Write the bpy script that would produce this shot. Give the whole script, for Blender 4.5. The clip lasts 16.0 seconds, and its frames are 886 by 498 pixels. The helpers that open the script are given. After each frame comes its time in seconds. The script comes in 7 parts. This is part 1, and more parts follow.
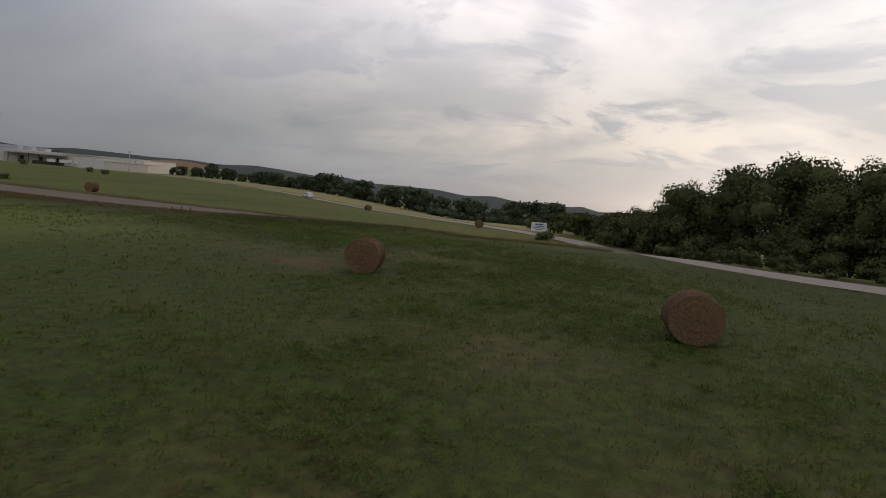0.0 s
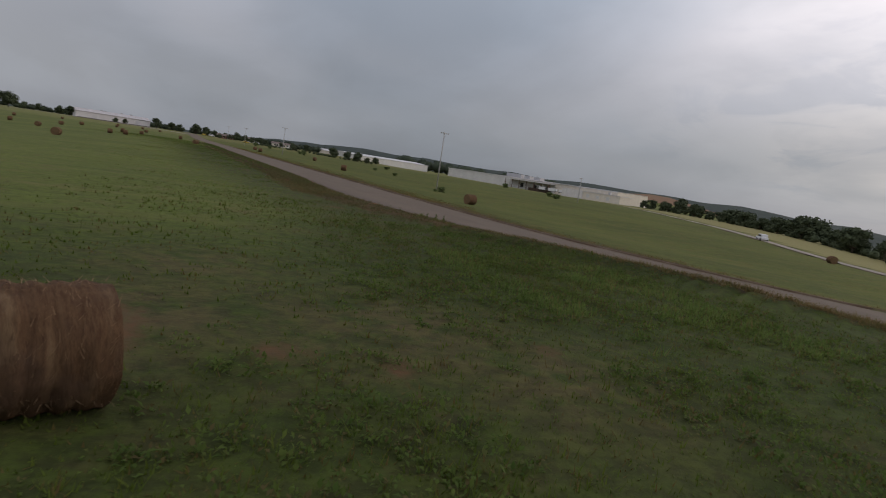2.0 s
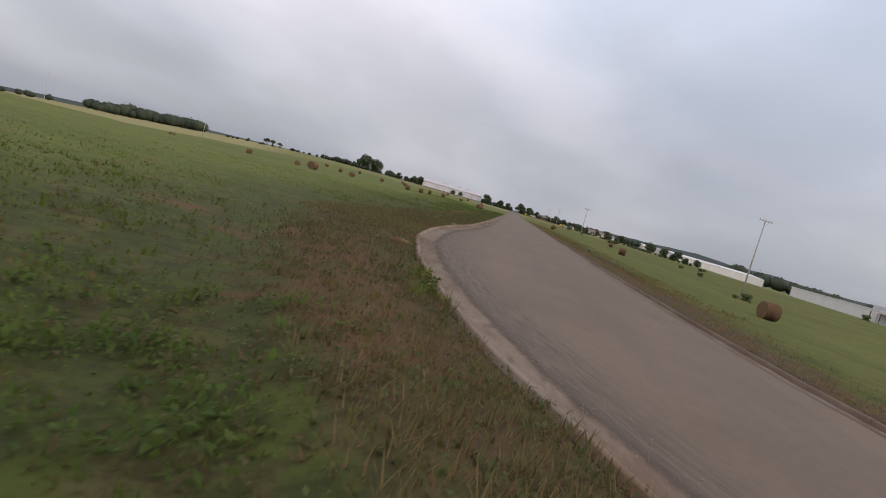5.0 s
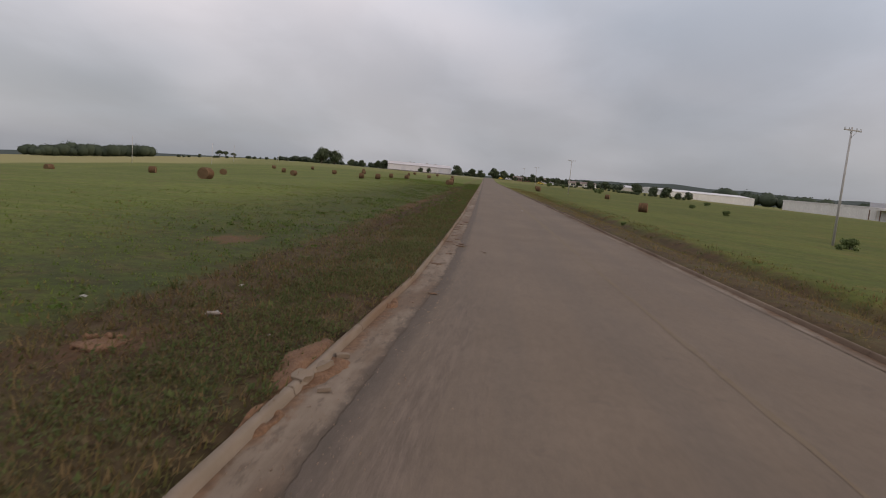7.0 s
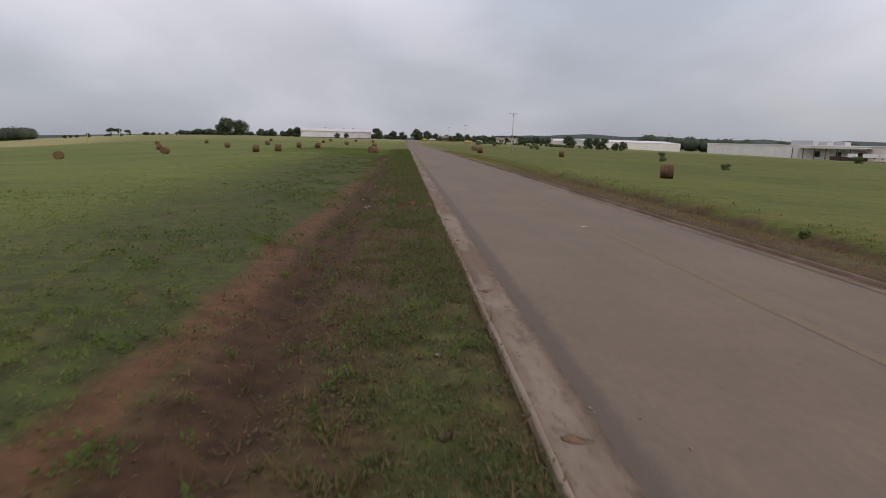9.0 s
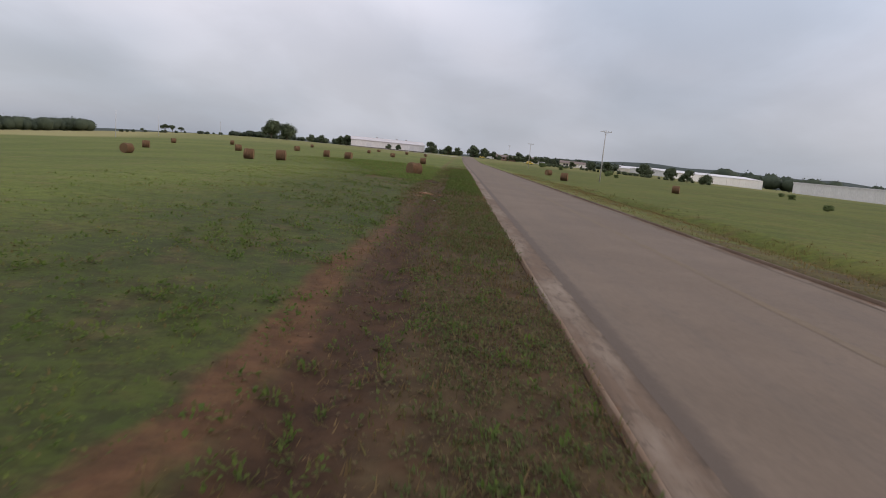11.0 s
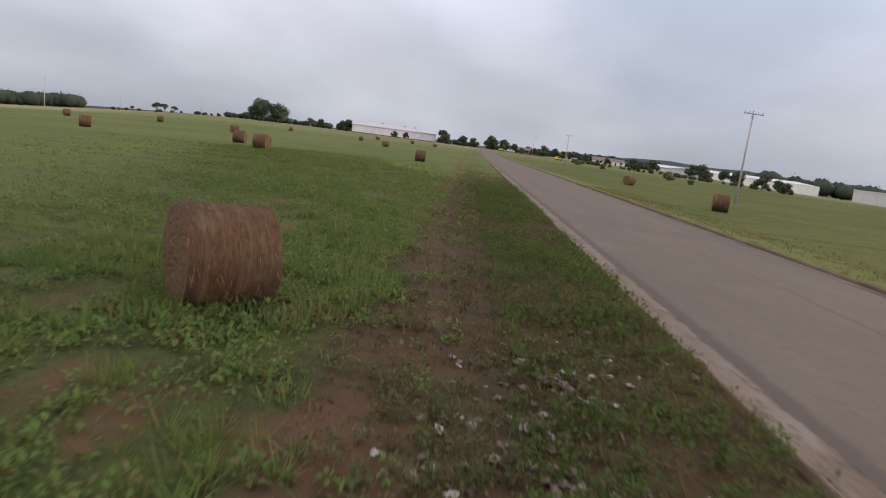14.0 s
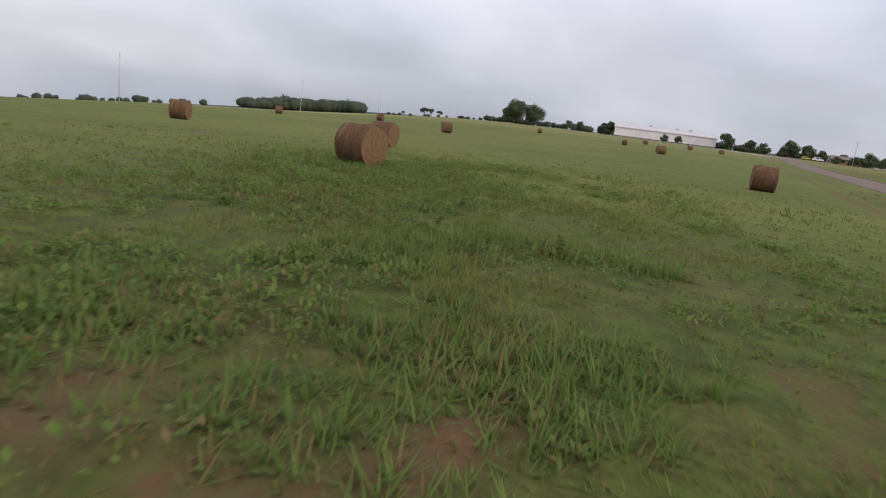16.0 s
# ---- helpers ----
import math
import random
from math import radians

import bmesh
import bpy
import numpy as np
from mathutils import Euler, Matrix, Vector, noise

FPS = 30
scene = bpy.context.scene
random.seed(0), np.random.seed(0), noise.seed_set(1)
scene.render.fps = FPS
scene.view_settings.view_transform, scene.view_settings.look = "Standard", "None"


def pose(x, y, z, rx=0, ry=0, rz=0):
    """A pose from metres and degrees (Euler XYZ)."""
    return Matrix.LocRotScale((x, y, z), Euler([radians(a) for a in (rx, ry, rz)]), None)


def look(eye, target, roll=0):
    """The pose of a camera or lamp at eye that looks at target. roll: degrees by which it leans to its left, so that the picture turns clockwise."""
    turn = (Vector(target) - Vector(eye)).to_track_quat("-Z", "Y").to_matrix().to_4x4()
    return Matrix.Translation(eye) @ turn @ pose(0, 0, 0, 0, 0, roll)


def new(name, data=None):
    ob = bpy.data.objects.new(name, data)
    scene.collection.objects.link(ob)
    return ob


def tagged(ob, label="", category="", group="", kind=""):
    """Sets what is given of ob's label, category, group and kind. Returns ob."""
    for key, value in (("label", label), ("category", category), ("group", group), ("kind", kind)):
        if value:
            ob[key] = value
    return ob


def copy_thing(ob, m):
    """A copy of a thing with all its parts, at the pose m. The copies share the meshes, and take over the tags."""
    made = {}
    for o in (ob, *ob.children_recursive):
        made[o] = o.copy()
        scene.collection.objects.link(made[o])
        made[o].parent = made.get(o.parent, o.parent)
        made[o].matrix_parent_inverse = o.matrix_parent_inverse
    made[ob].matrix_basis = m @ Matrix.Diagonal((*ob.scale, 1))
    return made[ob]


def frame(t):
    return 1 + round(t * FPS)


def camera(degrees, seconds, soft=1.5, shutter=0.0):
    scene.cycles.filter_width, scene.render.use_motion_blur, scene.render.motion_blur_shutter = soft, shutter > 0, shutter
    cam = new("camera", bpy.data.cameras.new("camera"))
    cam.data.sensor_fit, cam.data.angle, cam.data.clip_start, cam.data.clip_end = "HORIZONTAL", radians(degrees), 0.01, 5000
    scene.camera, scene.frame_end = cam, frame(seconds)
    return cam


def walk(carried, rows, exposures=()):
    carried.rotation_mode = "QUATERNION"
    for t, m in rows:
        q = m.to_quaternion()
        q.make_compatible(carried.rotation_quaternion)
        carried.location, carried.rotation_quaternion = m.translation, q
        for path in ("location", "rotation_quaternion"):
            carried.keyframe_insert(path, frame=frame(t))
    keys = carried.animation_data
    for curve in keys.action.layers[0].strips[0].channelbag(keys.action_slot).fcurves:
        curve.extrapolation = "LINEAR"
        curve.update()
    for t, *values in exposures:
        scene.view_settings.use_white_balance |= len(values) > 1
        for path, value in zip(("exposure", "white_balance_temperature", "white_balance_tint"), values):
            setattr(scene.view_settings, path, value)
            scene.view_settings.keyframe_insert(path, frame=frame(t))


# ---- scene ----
cam = camera(70.9, 16.0, soft=1.0, shutter=0.08)
PATH = [
    (0.0, (-38.48, 4.56, 3.79), (-29.330, 8.479, 2.832), 4.81),
    (0.5, (-32.25, 5.08, 3.57), (-23.435, 9.674, 2.461), 5.63),
    (1.0, (-25.67, 6.76, 3.38), (-18.043, 13.170, 2.472), 6.89),
    (1.5, (-20.18, 8.09, 3.29), (-13.958, 15.894, 2.622), 9.24),
    (2.0, (-14.40, 10.14, 3.27), (-10.246, 19.146, 2.025), 8.48),
    (2.5, (-10.58, 12.27, 3.10), (-9.243, 22.140, 2.247), 13.11),
    (3.0, (-6.60, 14.03, 3.17), (-6.281, 23.980, 2.271), 16.05),
    (5.3, (2.63, 39.76, 1.74), (1.646, 49.670, 0.858), 16.22),
    (5.5, (2.64, 42.57, 1.76), (1.662, 52.471, 0.736), 16.55),
    (6.0, (2.54, 50.15, 1.94), (1.741, 60.111, 1.506), 6.52),
    (6.5, (1.88, 57.72, 2.27), (1.146, 67.686, 1.793), 3.47),
    (7.0, (1.27, 65.53, 2.57), (0.714, 75.446, 1.375), 5.16),
    (7.5, (0.60, 73.94, 2.68), (0.131, 83.818, 1.206), 4.76),
    (8.0, (-0.27, 81.83, 2.69), (0.295, 91.650, 0.883), -0.75),
    (8.5, (-0.96, 90.09, 2.70), (-0.208, 99.915, 0.992), -1.17),
    (9.0, (-1.26, 99.21, 2.71), (-0.612, 109.043, 0.992), 1.58),
    (9.5, (-1.39, 108.82, 2.85), (-0.705, 118.643, 1.090), 1.80),
    (10.0, (-1.39, 118.35, 2.74), (-1.133, 128.229, 1.183), 3.78),
    (10.2, (-1.62, 122.67, 2.70), (-1.775, 132.562, 1.268), 5.62),
    (12.5, (-2.11, 171.35, 2.53), (-2.070, 181.212, 0.857), 4.62),
    (13.0, (-2.55, 181.15, 2.66), (-2.501, 191.017, 1.012), 4.43),
    (13.5, (-2.94, 191.41, 2.69), (-2.896, 201.264, 0.982), 4.55),
    (14.0, (-3.41, 202.16, 2.59), (-3.672, 212.021, 0.924), 7.28),
    (14.5, (-4.10, 213.60, 2.34), (-7.121, 223.032, 0.932), 13.73),
    (15.0, (-6.01, 224.20, 2.46), (-10.763, 232.838, 0.822), 17.75),
    (15.5, (-8.39, 233.02, 2.38), (-12.679, 241.873, 0.564), 10.89),
    (16.0, (-10.76, 241.47, 1.96), (-14.849, 250.352, -0.141), 7.27),
]
EXPOSURES = [(0.0, -1.13, 7180, 13), (1.0, -1.04, 7180, 13), (2.0, -0.88, 7030, 13), (3.0, -0.62, 7030, 13), (5.3, -0.15, 7170, 16), (6.5, -0.36, 7270, 16), (7.0, -0.44, 7470, 16), (8.0, -0.33, 7270, 16), (9.0, -0.2, 7170, 16),
             (10.2, -0.15, 7120, 16), (12.5, -0.13, 6920, 15), (13.5, -0.08, 6920, 15), (14.3, 0.0, 6970, 15), (15.2, 0.02, 7020, 16), (16.0, 0.05, 7020, 16)]
walk(cam, [(t, look(eye, target, roll)) for t, eye, target, roll in PATH], EXPOSURES)

# ---- light: a low sun behind a broken overcast ----
SUN_AZ, SUN_EL = radians(98.0), radians(9.0)   # clockwise from +y
SUN_DIR = Vector((math.sin(SUN_AZ) * math.cos(SUN_EL), math.cos(SUN_AZ) * math.cos(SUN_EL), math.sin(SUN_EL)))


def make_world():
    w = bpy.data.worlds.new("overcast_evening")
    scene.world = w
    w.use_nodes = True
    nt = w.node_tree
    N, L = nt.nodes, nt.links
    for n in list(N):
        N.remove(n)

    def math_node(op, a, b=None, clamp=False):
        n = N.new("ShaderNodeMath")
        n.operation, n.use_clamp = op, clamp
        for k, v in enumerate((a, b)):
            if v is None:
                continue
            if isinstance(v, (int, float)):
                n.inputs[k].default_value = v
            else:
                L.new(v, n.inputs[k])
        return n.outputs[0]

    def mix(fac, a, b, kind="MIX"):
        n = N.new("ShaderNodeMix")
        n.data_type, n.blend_type = "RGBA", kind
        for k, v in ((0, fac), (6, a), (7, b)):
            if isinstance(v, (int, float)):
                n.inputs[k].default_value = v
            elif isinstance(v, tuple):
                n.inputs[k].default_value = (*v, 1)
            else:
                L.new(v, n.inputs[k])
        return n.outputs[2]

    def ramp(v, lo, hi):
        n = N.new("ShaderNodeMapRange")
        n.interpolation_type = "SMOOTHSTEP"
        L.new(v, n.inputs[0])
        n.inputs[1].default_value, n.inputs[2].default_value = lo, hi
        return n.outputs[0]

    coord = N.new("ShaderNodeTexCoord").outputs["Generated"]
    sky = N.new("ShaderNodeTexSky")
    sky.sky_type, sky.sun_disc = "NISHITA", False
    sky.sun_elevation, sky.sun_rotation = SUN_EL, SUN_AZ
    sky.air_density, sky.dust_density = 1.0, 0.4
    sep = N.new("ShaderNodeSeparateXYZ")
    L.new(coord, sep.inputs[0])
    up = math_node("MAXIMUM", sep.outputs[2], 0.0)
    # the cloud deck, seen in perspective
    den = math_node("ADD", up, 0.30)
    plane = N.new("ShaderNodeCombineXYZ")
    L.new(math_node("DIVIDE", sep.outputs[0], den), plane.inputs[0])
    L.new(math_node("DIVIDE", sep.outputs[1], den), plane.inputs[1])

    def clouds(scale, detail, rough, dist, off, flip=1):
        m = N.new("ShaderNodeMapping")
        m.inputs["Location"].default_value = off
        m.inputs["Scale"].default_value = (scale * flip, scale * 0.75, scale)
        L.new(plane.outputs[0], m.inputs[0])
        n = N.new("ShaderNodeTexNoise")
        n.inputs["Scale"].default_value = 1.0
        n.inputs["Detail"].default_value, n.inputs["Roughness"].default_value = detail, rough
        n.inputs["Distortion"].default_value = dist
        L.new(m.outputs[0], n.inputs["Vector"])
        return n.outputs["Fac"]

    broad = clouds(0.55, 3, 0.5, 0.1, (3.1, 1.2, 0), -1)
    fine = clouds(1.9, 5, 0.55, 0.25, (0.4, 5.2, 0))
    dot = N.new("ShaderNodeVectorMath")
    dot.operation = "DOT_PRODUCT"
    L.new(coord, dot.inputs[0])
    dot.inputs[1].default_value = SUN_DIR
    toward = dot.outputs["Value"]
    bank = ramp(math_node("ADD", up, math_node("MULTIPLY", math_node("SUBTRACT", broad, 0.5), 0.12)), 0.02, 0.11)
    glow = math_node("MULTIPLY", math_node("POWER", ramp(toward, 0.25, 1.0), 3.0), math_node("ADD", math_node("MULTIPLY", bank, 0.85), 0.15))
    # an overcast sky, brighter overhead than at the horizon
    lift = math_node("ADD", math_node("MULTIPLY", ramp(up, 0.05, 0.40), 0.60), 0.385)
    body = mix(ramp(up, 0.0, 0.35), mix(ramp(broad, 0.36, 0.62), (0.67, 0.90, 1.25), (0.79, 0.935, 1.19)), mix(ramp(broad, 0.36, 0.62), (0.75, 0.935, 1.22), (0.97, 0.985, 1.12)))
    lit = math_node("MULTIPLY", lift, math_node("ADD", math_node("MULTIPLY", ramp(broad, 0.32, 0.68), 0.52), 0.75))
    lit = math_node("MULTIPLY", lit, math_node("ADD", math_node("MULTIPLY", ramp(fine, 0.34, 0.68), 0.14), 0.95))
    dot = N.new("ShaderNodeVectorMath")
    dot.operation = "DOT_PRODUCT"
    L.new(coord, dot.inputs[0])
    dot.inputs[1].default_value = (0.33, 0.94, 0.0)
    lit = math_node("MULTIPLY", lit, math_node("SUBTRACT", 1.0, math_node("MULTIPLY", ramp(dot.outputs["Value"], 0.72, 1.0), 0.06)))
    lit = math_node("MULTIPLY", lit, math_node("ADD", 1.0, math_node("MULTIPLY", math_node("MULTIPLY", ramp(toward, 0.30, 0.82), ramp(up, 0.06, 0.24)), 0.24)))
    lit = math_node("MULTIPLY", lit, math_node("ADD", 1.0, math_node("MULTIPLY", math_node("MULTIPLY", ramp(broad, 0.44, 0.66), ramp(up, 0.14, 0.36)), 0.18)))
    deck = mix(1.0, body, lit, "MULTIPLY")
    warm = mix(ramp(up, 0.0, 0.25), (1.34, 1.05, 0.68), (1.17, 1.05, 0.88))
    thin = math_node("MULTIPLY", glow, math_node("ADD", math_node("MULTIPLY", ramp(fine, 0.38, 0.6), 0.75), 0.45))
    wisp = clouds(2.6, 5, 0.6, 0.9, (7.3, 2.2, 0))
    thin = math_node("MULTIPLY", thin, math_node("SUBTRACT", 1.0, math_node("MULTIPLY", ramp(wisp, 0.52, 0.64), 0.85)))
    burst = mix(1.0, warm, math_node("MULTIPLY", thin, 0.47), "MULTIPLY")
    deck = mix(1.0, deck, burst, "ADD")
    bg_sky, bg_deck, both = N.new("ShaderNodeBackground"), N.new("ShaderNodeBackground"), N.new("ShaderNodeAddShader")
    grey = N.new("ShaderNodeRGBToBW")
    L.new(sky.outputs[0], grey.inputs[0])
    L.new(mix(0.8, sky.outputs[0], grey.outputs[0]), bg_sky.inputs[0])
    bg_sky.inputs[1].default_value = 0.05
    L.new(deck, bg_deck.inputs[0])
    bg_deck.inputs[1].default_value = 1.0
    L.new(bg_sky.outputs[0], both.inputs[0])
    L.new(bg_deck.outputs[0], both.inputs[1])
    out = N.new("ShaderNodeOutputWorld")
    L.new(both.outputs[0], out.inputs[0])


make_world()
sun_data = bpy.data.lights.new("sun", "SUN")
sun_data.energy, sun_data.angle, sun_data.color = 0.9, radians(14), (1.0, 0.86, 0.68)
sun = new("sun", sun_data)
sun.matrix_world = look(SUN_DIR * 100, (0, 0, 0))

# ---- materials ----


class Nodes:
    def __init__(self, name):
        self.m = bpy.data.materials.new(name)
        self.m.use_nodes = True
        self.nt = self.m.node_tree
        self.N, self.L = self.nt.nodes, self.nt.links
        self.p = self.N["Principled BSDF"]
        self.pos = self.N.new("ShaderNodeTexCoord").outputs["Object"]

    def put(self, v, socket):
        if isinstance(v, (int, float)):
            socket.default_value = v
        elif isinstance(v, tuple):
            socket.default_value = (*v, 1) if len(socket.default_value) == 4 else v
        else:
            self.L.new(v, socket)

    def along(self, edge):
        """Coordinates that follow the kerb: out from it, along the road, up."""
        sep, put = self.N.new("ShaderNodeSeparateXYZ"), self.N.new("ShaderNodeCombineXYZ")
        self.L.new(self.pos, sep.inputs[0])
        self.L.new(edge, put.inputs[0])
        self.L.new(sep.outputs[1], put.inputs[1])
        return put.outputs[0]

    def noise(self, scale, detail=4, rough=0.6, stretch=None, dist=0.0, at=None):
        n = self.N.new("ShaderNodeTexNoise")
        v = at or self.pos
        if stretch:
            mp = self.N.new("ShaderNodeMapping")
            mp.inputs["Scale"].default_value = stretch
            self.L.new(v, mp.inputs[0])
            v = mp.outputs[0]
        self.L.new(v, n.inputs["Vector"])
        n.inputs["Scale"].default_value, n.inputs["Detail"].default_value = scale, detail
        n.inputs["Roughness"].default_value, n.inputs["Distortion"].default_value = rough, dist
        return n.outputs["Fac"]

    def math(self, op, a, b=0.0):
        n = self.N.new("ShaderNodeMath")
        n.operation = op
        self.put(a, n.inputs[0])
        self.put(b, n.inputs[1])
        return n.outputs[0]

    def step(self, v, lo, hi, a=0.0, b=1.0):
        n = self.N.new("ShaderNodeMapRange")
        n.interpolation_type = "SMOOTHSTEP"
        self.put(v, n.inputs[0])
        for k, x in enumerate((lo, hi, a, b)):
            n.inputs[k + 1].default_value = x
        return n.outputs[0]

    def mix(self, fac, a, b, kind="MIX"):
        n = self.N.new("ShaderNodeMix")
        n.data_type, n.blend_type = "RGBA", kind
        for k, v in ((0, fac), (6, a), (7, b)):
            self.put(v, n.inputs[k])
        return n.outputs[2]

    def attr(self, name):
        n = self.N.new("ShaderNodeAttribute")
        n.attribute_name = name
        return n.outputs["Fac"]

    def island(self):
        return self.N.new("ShaderNodeNewGeometry").outputs["Random Per Island"]

    def done(self, color, rough=0.9, bump=None, strength=0.3, dist=0.02, metal=0.0, spec=0.3):
        self.put(color, self.p.inputs["Base Color"])
        self.put(rough, self.p.inputs["Roughness"])
        self.p.inputs["Metallic"].default_value = metal
        self.p.inputs["Specular IOR Level"].default_value = spec
        if bump is not None:
            b = self.N.new("ShaderNodeBump")
            b.inputs["Strength"].default_value, b.inputs["Distance"].default_value = strength, dist
            self.L.new(bump, b.inputs["Height"])
            self.L.new(b.outputs[0], self.p.inputs["Normal"])
        return self.m

    def see_through(self, color, share):
        """Lets part of the light through, as thin leaves do."""
        leaf, both = self.N.new("ShaderNodeBsdfTranslucent"), self.N.new("ShaderNodeMixShader")
        self.put(color, leaf.inputs["Color"])
        both.inputs[0].default_value = share
        self.L.new(self.p.outputs[0], both.inputs[1])
        self.L.new(leaf.outputs[0], both.inputs[2])
        self.L.new(both.outputs[0], self.N["Material Output"].inputs[0])
        return self.m


def simple(name, a, b, scale, rough=0.85, stretch=None, strength=0.25, dist=0.01, metal=0.0, fine=8.0):
    """Two colours mixed by a coarse and a fine noise, with a fine relief."""
    n = Nodes(name)
    big, small = n.noise(scale, 4, 0.6, stretch), n.noise(scale * fine, 3, 0.6, stretch)
    c = n.mix(n.step(big, 0.3, 0.7), a, b)
    c = n.mix(0.35, c, n.mix(n.step(small, 0.3, 0.7), tuple(x * 0.75 for x in a), tuple(min(1, x * 1.2) for x in b)))
    return n.done(c, rough, small, strength, dist, metal)


GRASS_A, GRASS_B, GRASS_DRY = (0.091, 0.117, 0.023), (0.124, 0.147, 0.031), (0.152, 0.124, 0.050)
EARTH, CLAY = (0.076, 0.043, 0.022), (0.150, 0.070, 0.034)


def ground_material():
    n = Nodes("field_ground")
    wide, mid, fine, tiny = n.noise(0.035, 4), n.noise(0.33, 5, 0.65), n.noise(2.4, 5, 0.7), n.noise(13.0, 4, 0.7)
    c = n.mix(n.step(wide, 0.35, 0.65), GRASS_A, GRASS_B)
    c = n.mix(n.step(fine, 0.25, 0.75), n.mix(1.0, c, (0.66, 0.66, 0.62), "MULTIPLY"), n.mix(1.0, c, (1.22, 1.18, 1.12), "MULTIPLY"))
    c = n.mix(n.math("MULTIPLY", n.step(mid, 0.52, 0.72), 0.6), c, GRASS_DRY)
    c = n.mix(n.math("MULTIPLY", n.step(n.noise(0.6, 4, 0.6, (1, 0.6, 1)), 0.56, 0.72), 0.45), c, (0.128, 0.090, 0.044))
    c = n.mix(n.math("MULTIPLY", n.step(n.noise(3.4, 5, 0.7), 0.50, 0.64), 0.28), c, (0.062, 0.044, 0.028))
    rows = n.noise(0.55, 3, 0.55, (0.07, 1, 1))
    c = n.mix(n.step(rows, 0.55, 0.68, 0.0, 0.4), c, n.mix(1.0, c, (0.62, 0.66, 0.66), "MULTIPLY"))
    c = n.mix(n.step(rows, 0.44, 0.34, 0.0, 0.35), c, (0.150, 0.134, 0.046))
    # ground colour darkened along the flight, in place of shade between blades
    c = n.mix(n.math("MULTIPLY", n.attr("turf_shade_wear"), 0.82), c, n.mix(n.step(mid, 0.35, 0.65), (0.034, 0.050, 0.011), (0.056, 0.067, 0.015)))
    # hollows between tufts darkened further, the same shade put into the colour
    shade_gaps = n.math("MULTIPLY", n.step(n.math("ADD", n.math("MULTIPLY", fine, 0.6), n.math("ADD", n.math("MULTIPLY", tiny, 0.2), n.math("MULTIPLY", mid, 0.2))), 0.57, 0.43), n.attr("turf_shade_wear"))
    c = n.mix(n.math("MULTIPLY", shade_gaps, 0.5), c, (0.052, 0.052, 0.024))
    worn = n.math("MULTIPLY", n.step(n.noise(0.85, 5, 0.65), 0.48, 0.66), n.attr("turf_shade_wear"))
    c = n.mix(n.math("MULTIPLY", worn, 0.5), c, n.mix(n.step(fine, 0.35, 0.65), (0.066, 0.043, 0.024), (0.122, 0.082, 0.042)))
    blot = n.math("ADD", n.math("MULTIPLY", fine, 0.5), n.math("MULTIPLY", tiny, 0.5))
    c = n.mix(n.math("MULTIPLY", n.attr("turf_shade_wear"), n.step(blot, 0.56, 0.42)), c, n.mix(1.0, c, (0.74, 0.72, 0.68), "MULTIPLY"))
    c = n.mix(n.math("MULTIPLY", n.attr("lush"), 0.85), c, n.mix(1.0, c, (0.70, 0.80, 0.68), "MULTIPLY"))
    c = n.mix(n.attr("olive"), c, n.mix(n.step(mid, 0.3, 0.7), n.mix(1.0, c, (0.74, 0.76, 0.66), "MULTIPLY"), n.mix(1.0, c, (0.92, 0.82, 0.70), "MULTIPLY")))
    tired = n.math("MULTIPLY", n.attr("tired"), n.step(n.noise(0.9, 5, 0.65), 0.36, 0.58))
    c = n.mix(n.math("MULTIPLY", tired, 0.6), c, n.mix(n.step(fine, 0.3, 0.7), (0.074, 0.050, 0.026), (0.132, 0.094, 0.044)))
    far = n.attr("straw")
    c = n.mix(n.step(n.math("ADD", far, n.math("MULTIPLY", mid, 0.4)), 0.45, 0.95), c, (0.24, 0.21, 0.085))
    verge = n.math("ADD", n.attr("verge"), n.math("MULTIPLY", n.math("SUBTRACT", mid, 0.5), 0.9))
    weeds = n.mix(n.step(fine, 0.3, 0.7), (0.044, 0.027, 0.014), (0.084, 0.056, 0.027))
    weeds = n.mix(n.step(n.noise(1.1, 4), 0.5, 0.7), weeds, EARTH)
    c = n.mix(n.step(verge, 0.35, 0.75), c, weeds)
    c = n.mix(n.math("MULTIPLY", n.step(n.math("ADD", n.attr("mud"), n.math("MULTIPLY", n.math("SUBTRACT", mid, 0.5), 1.0)), 0.3, 0.8), 0.85), c, n.mix(n.step(fine, 0.3, 0.7), (0.032, 0.017, 0.010), (0.070, 0.036, 0.019)))
    clay = n.math("ADD", n.attr("clay"), n.math("MULTIPLY", n.math("SUBTRACT", n.noise(2.0, 6, 0.7, (1, 0.5, 1)), 0.5), 2.2))
    c = n.mix(n.math("MULTIPLY", n.step(n.math("ADD", n.attr("seam"), n.math("MULTIPLY", n.math("SUBTRACT", n.noise(1.6, 5, 0.65, (1, 0.5, 1)), 0.5), 1.3)), 0.3, 0.9), 0.85), c, n.mix(n.step(fine, 0.3, 0.7), (0.074, 0.034, 0.018), (0.132, 0.062, 0.032)))
    c = n.mix(n.math("MULTIPLY", n.step(clay, 0.35, 1.05), 0.7), c, n.mix(n.step(fine, 0.3, 0.7), CLAY, (0.082, 0.046, 0.030)))
    bare = n.math("ADD", n.attr("bare"), n.math("MULTIPLY", n.math("SUBTRACT", n.noise(0.02, 3), 0.5), 0.5))
    c = n.mix(n.step(bare, 0.35, 0.65), c, n.mix(n.noise(0.05, 4), (0.16, 0.085, 0.05), (0.24, 0.15, 0.085)))
    wood = n.math("ADD", n.attr("wood"), n.math("MULTIPLY", n.math("SUBTRACT", n.noise(0.012, 4), 0.5), 0.5))
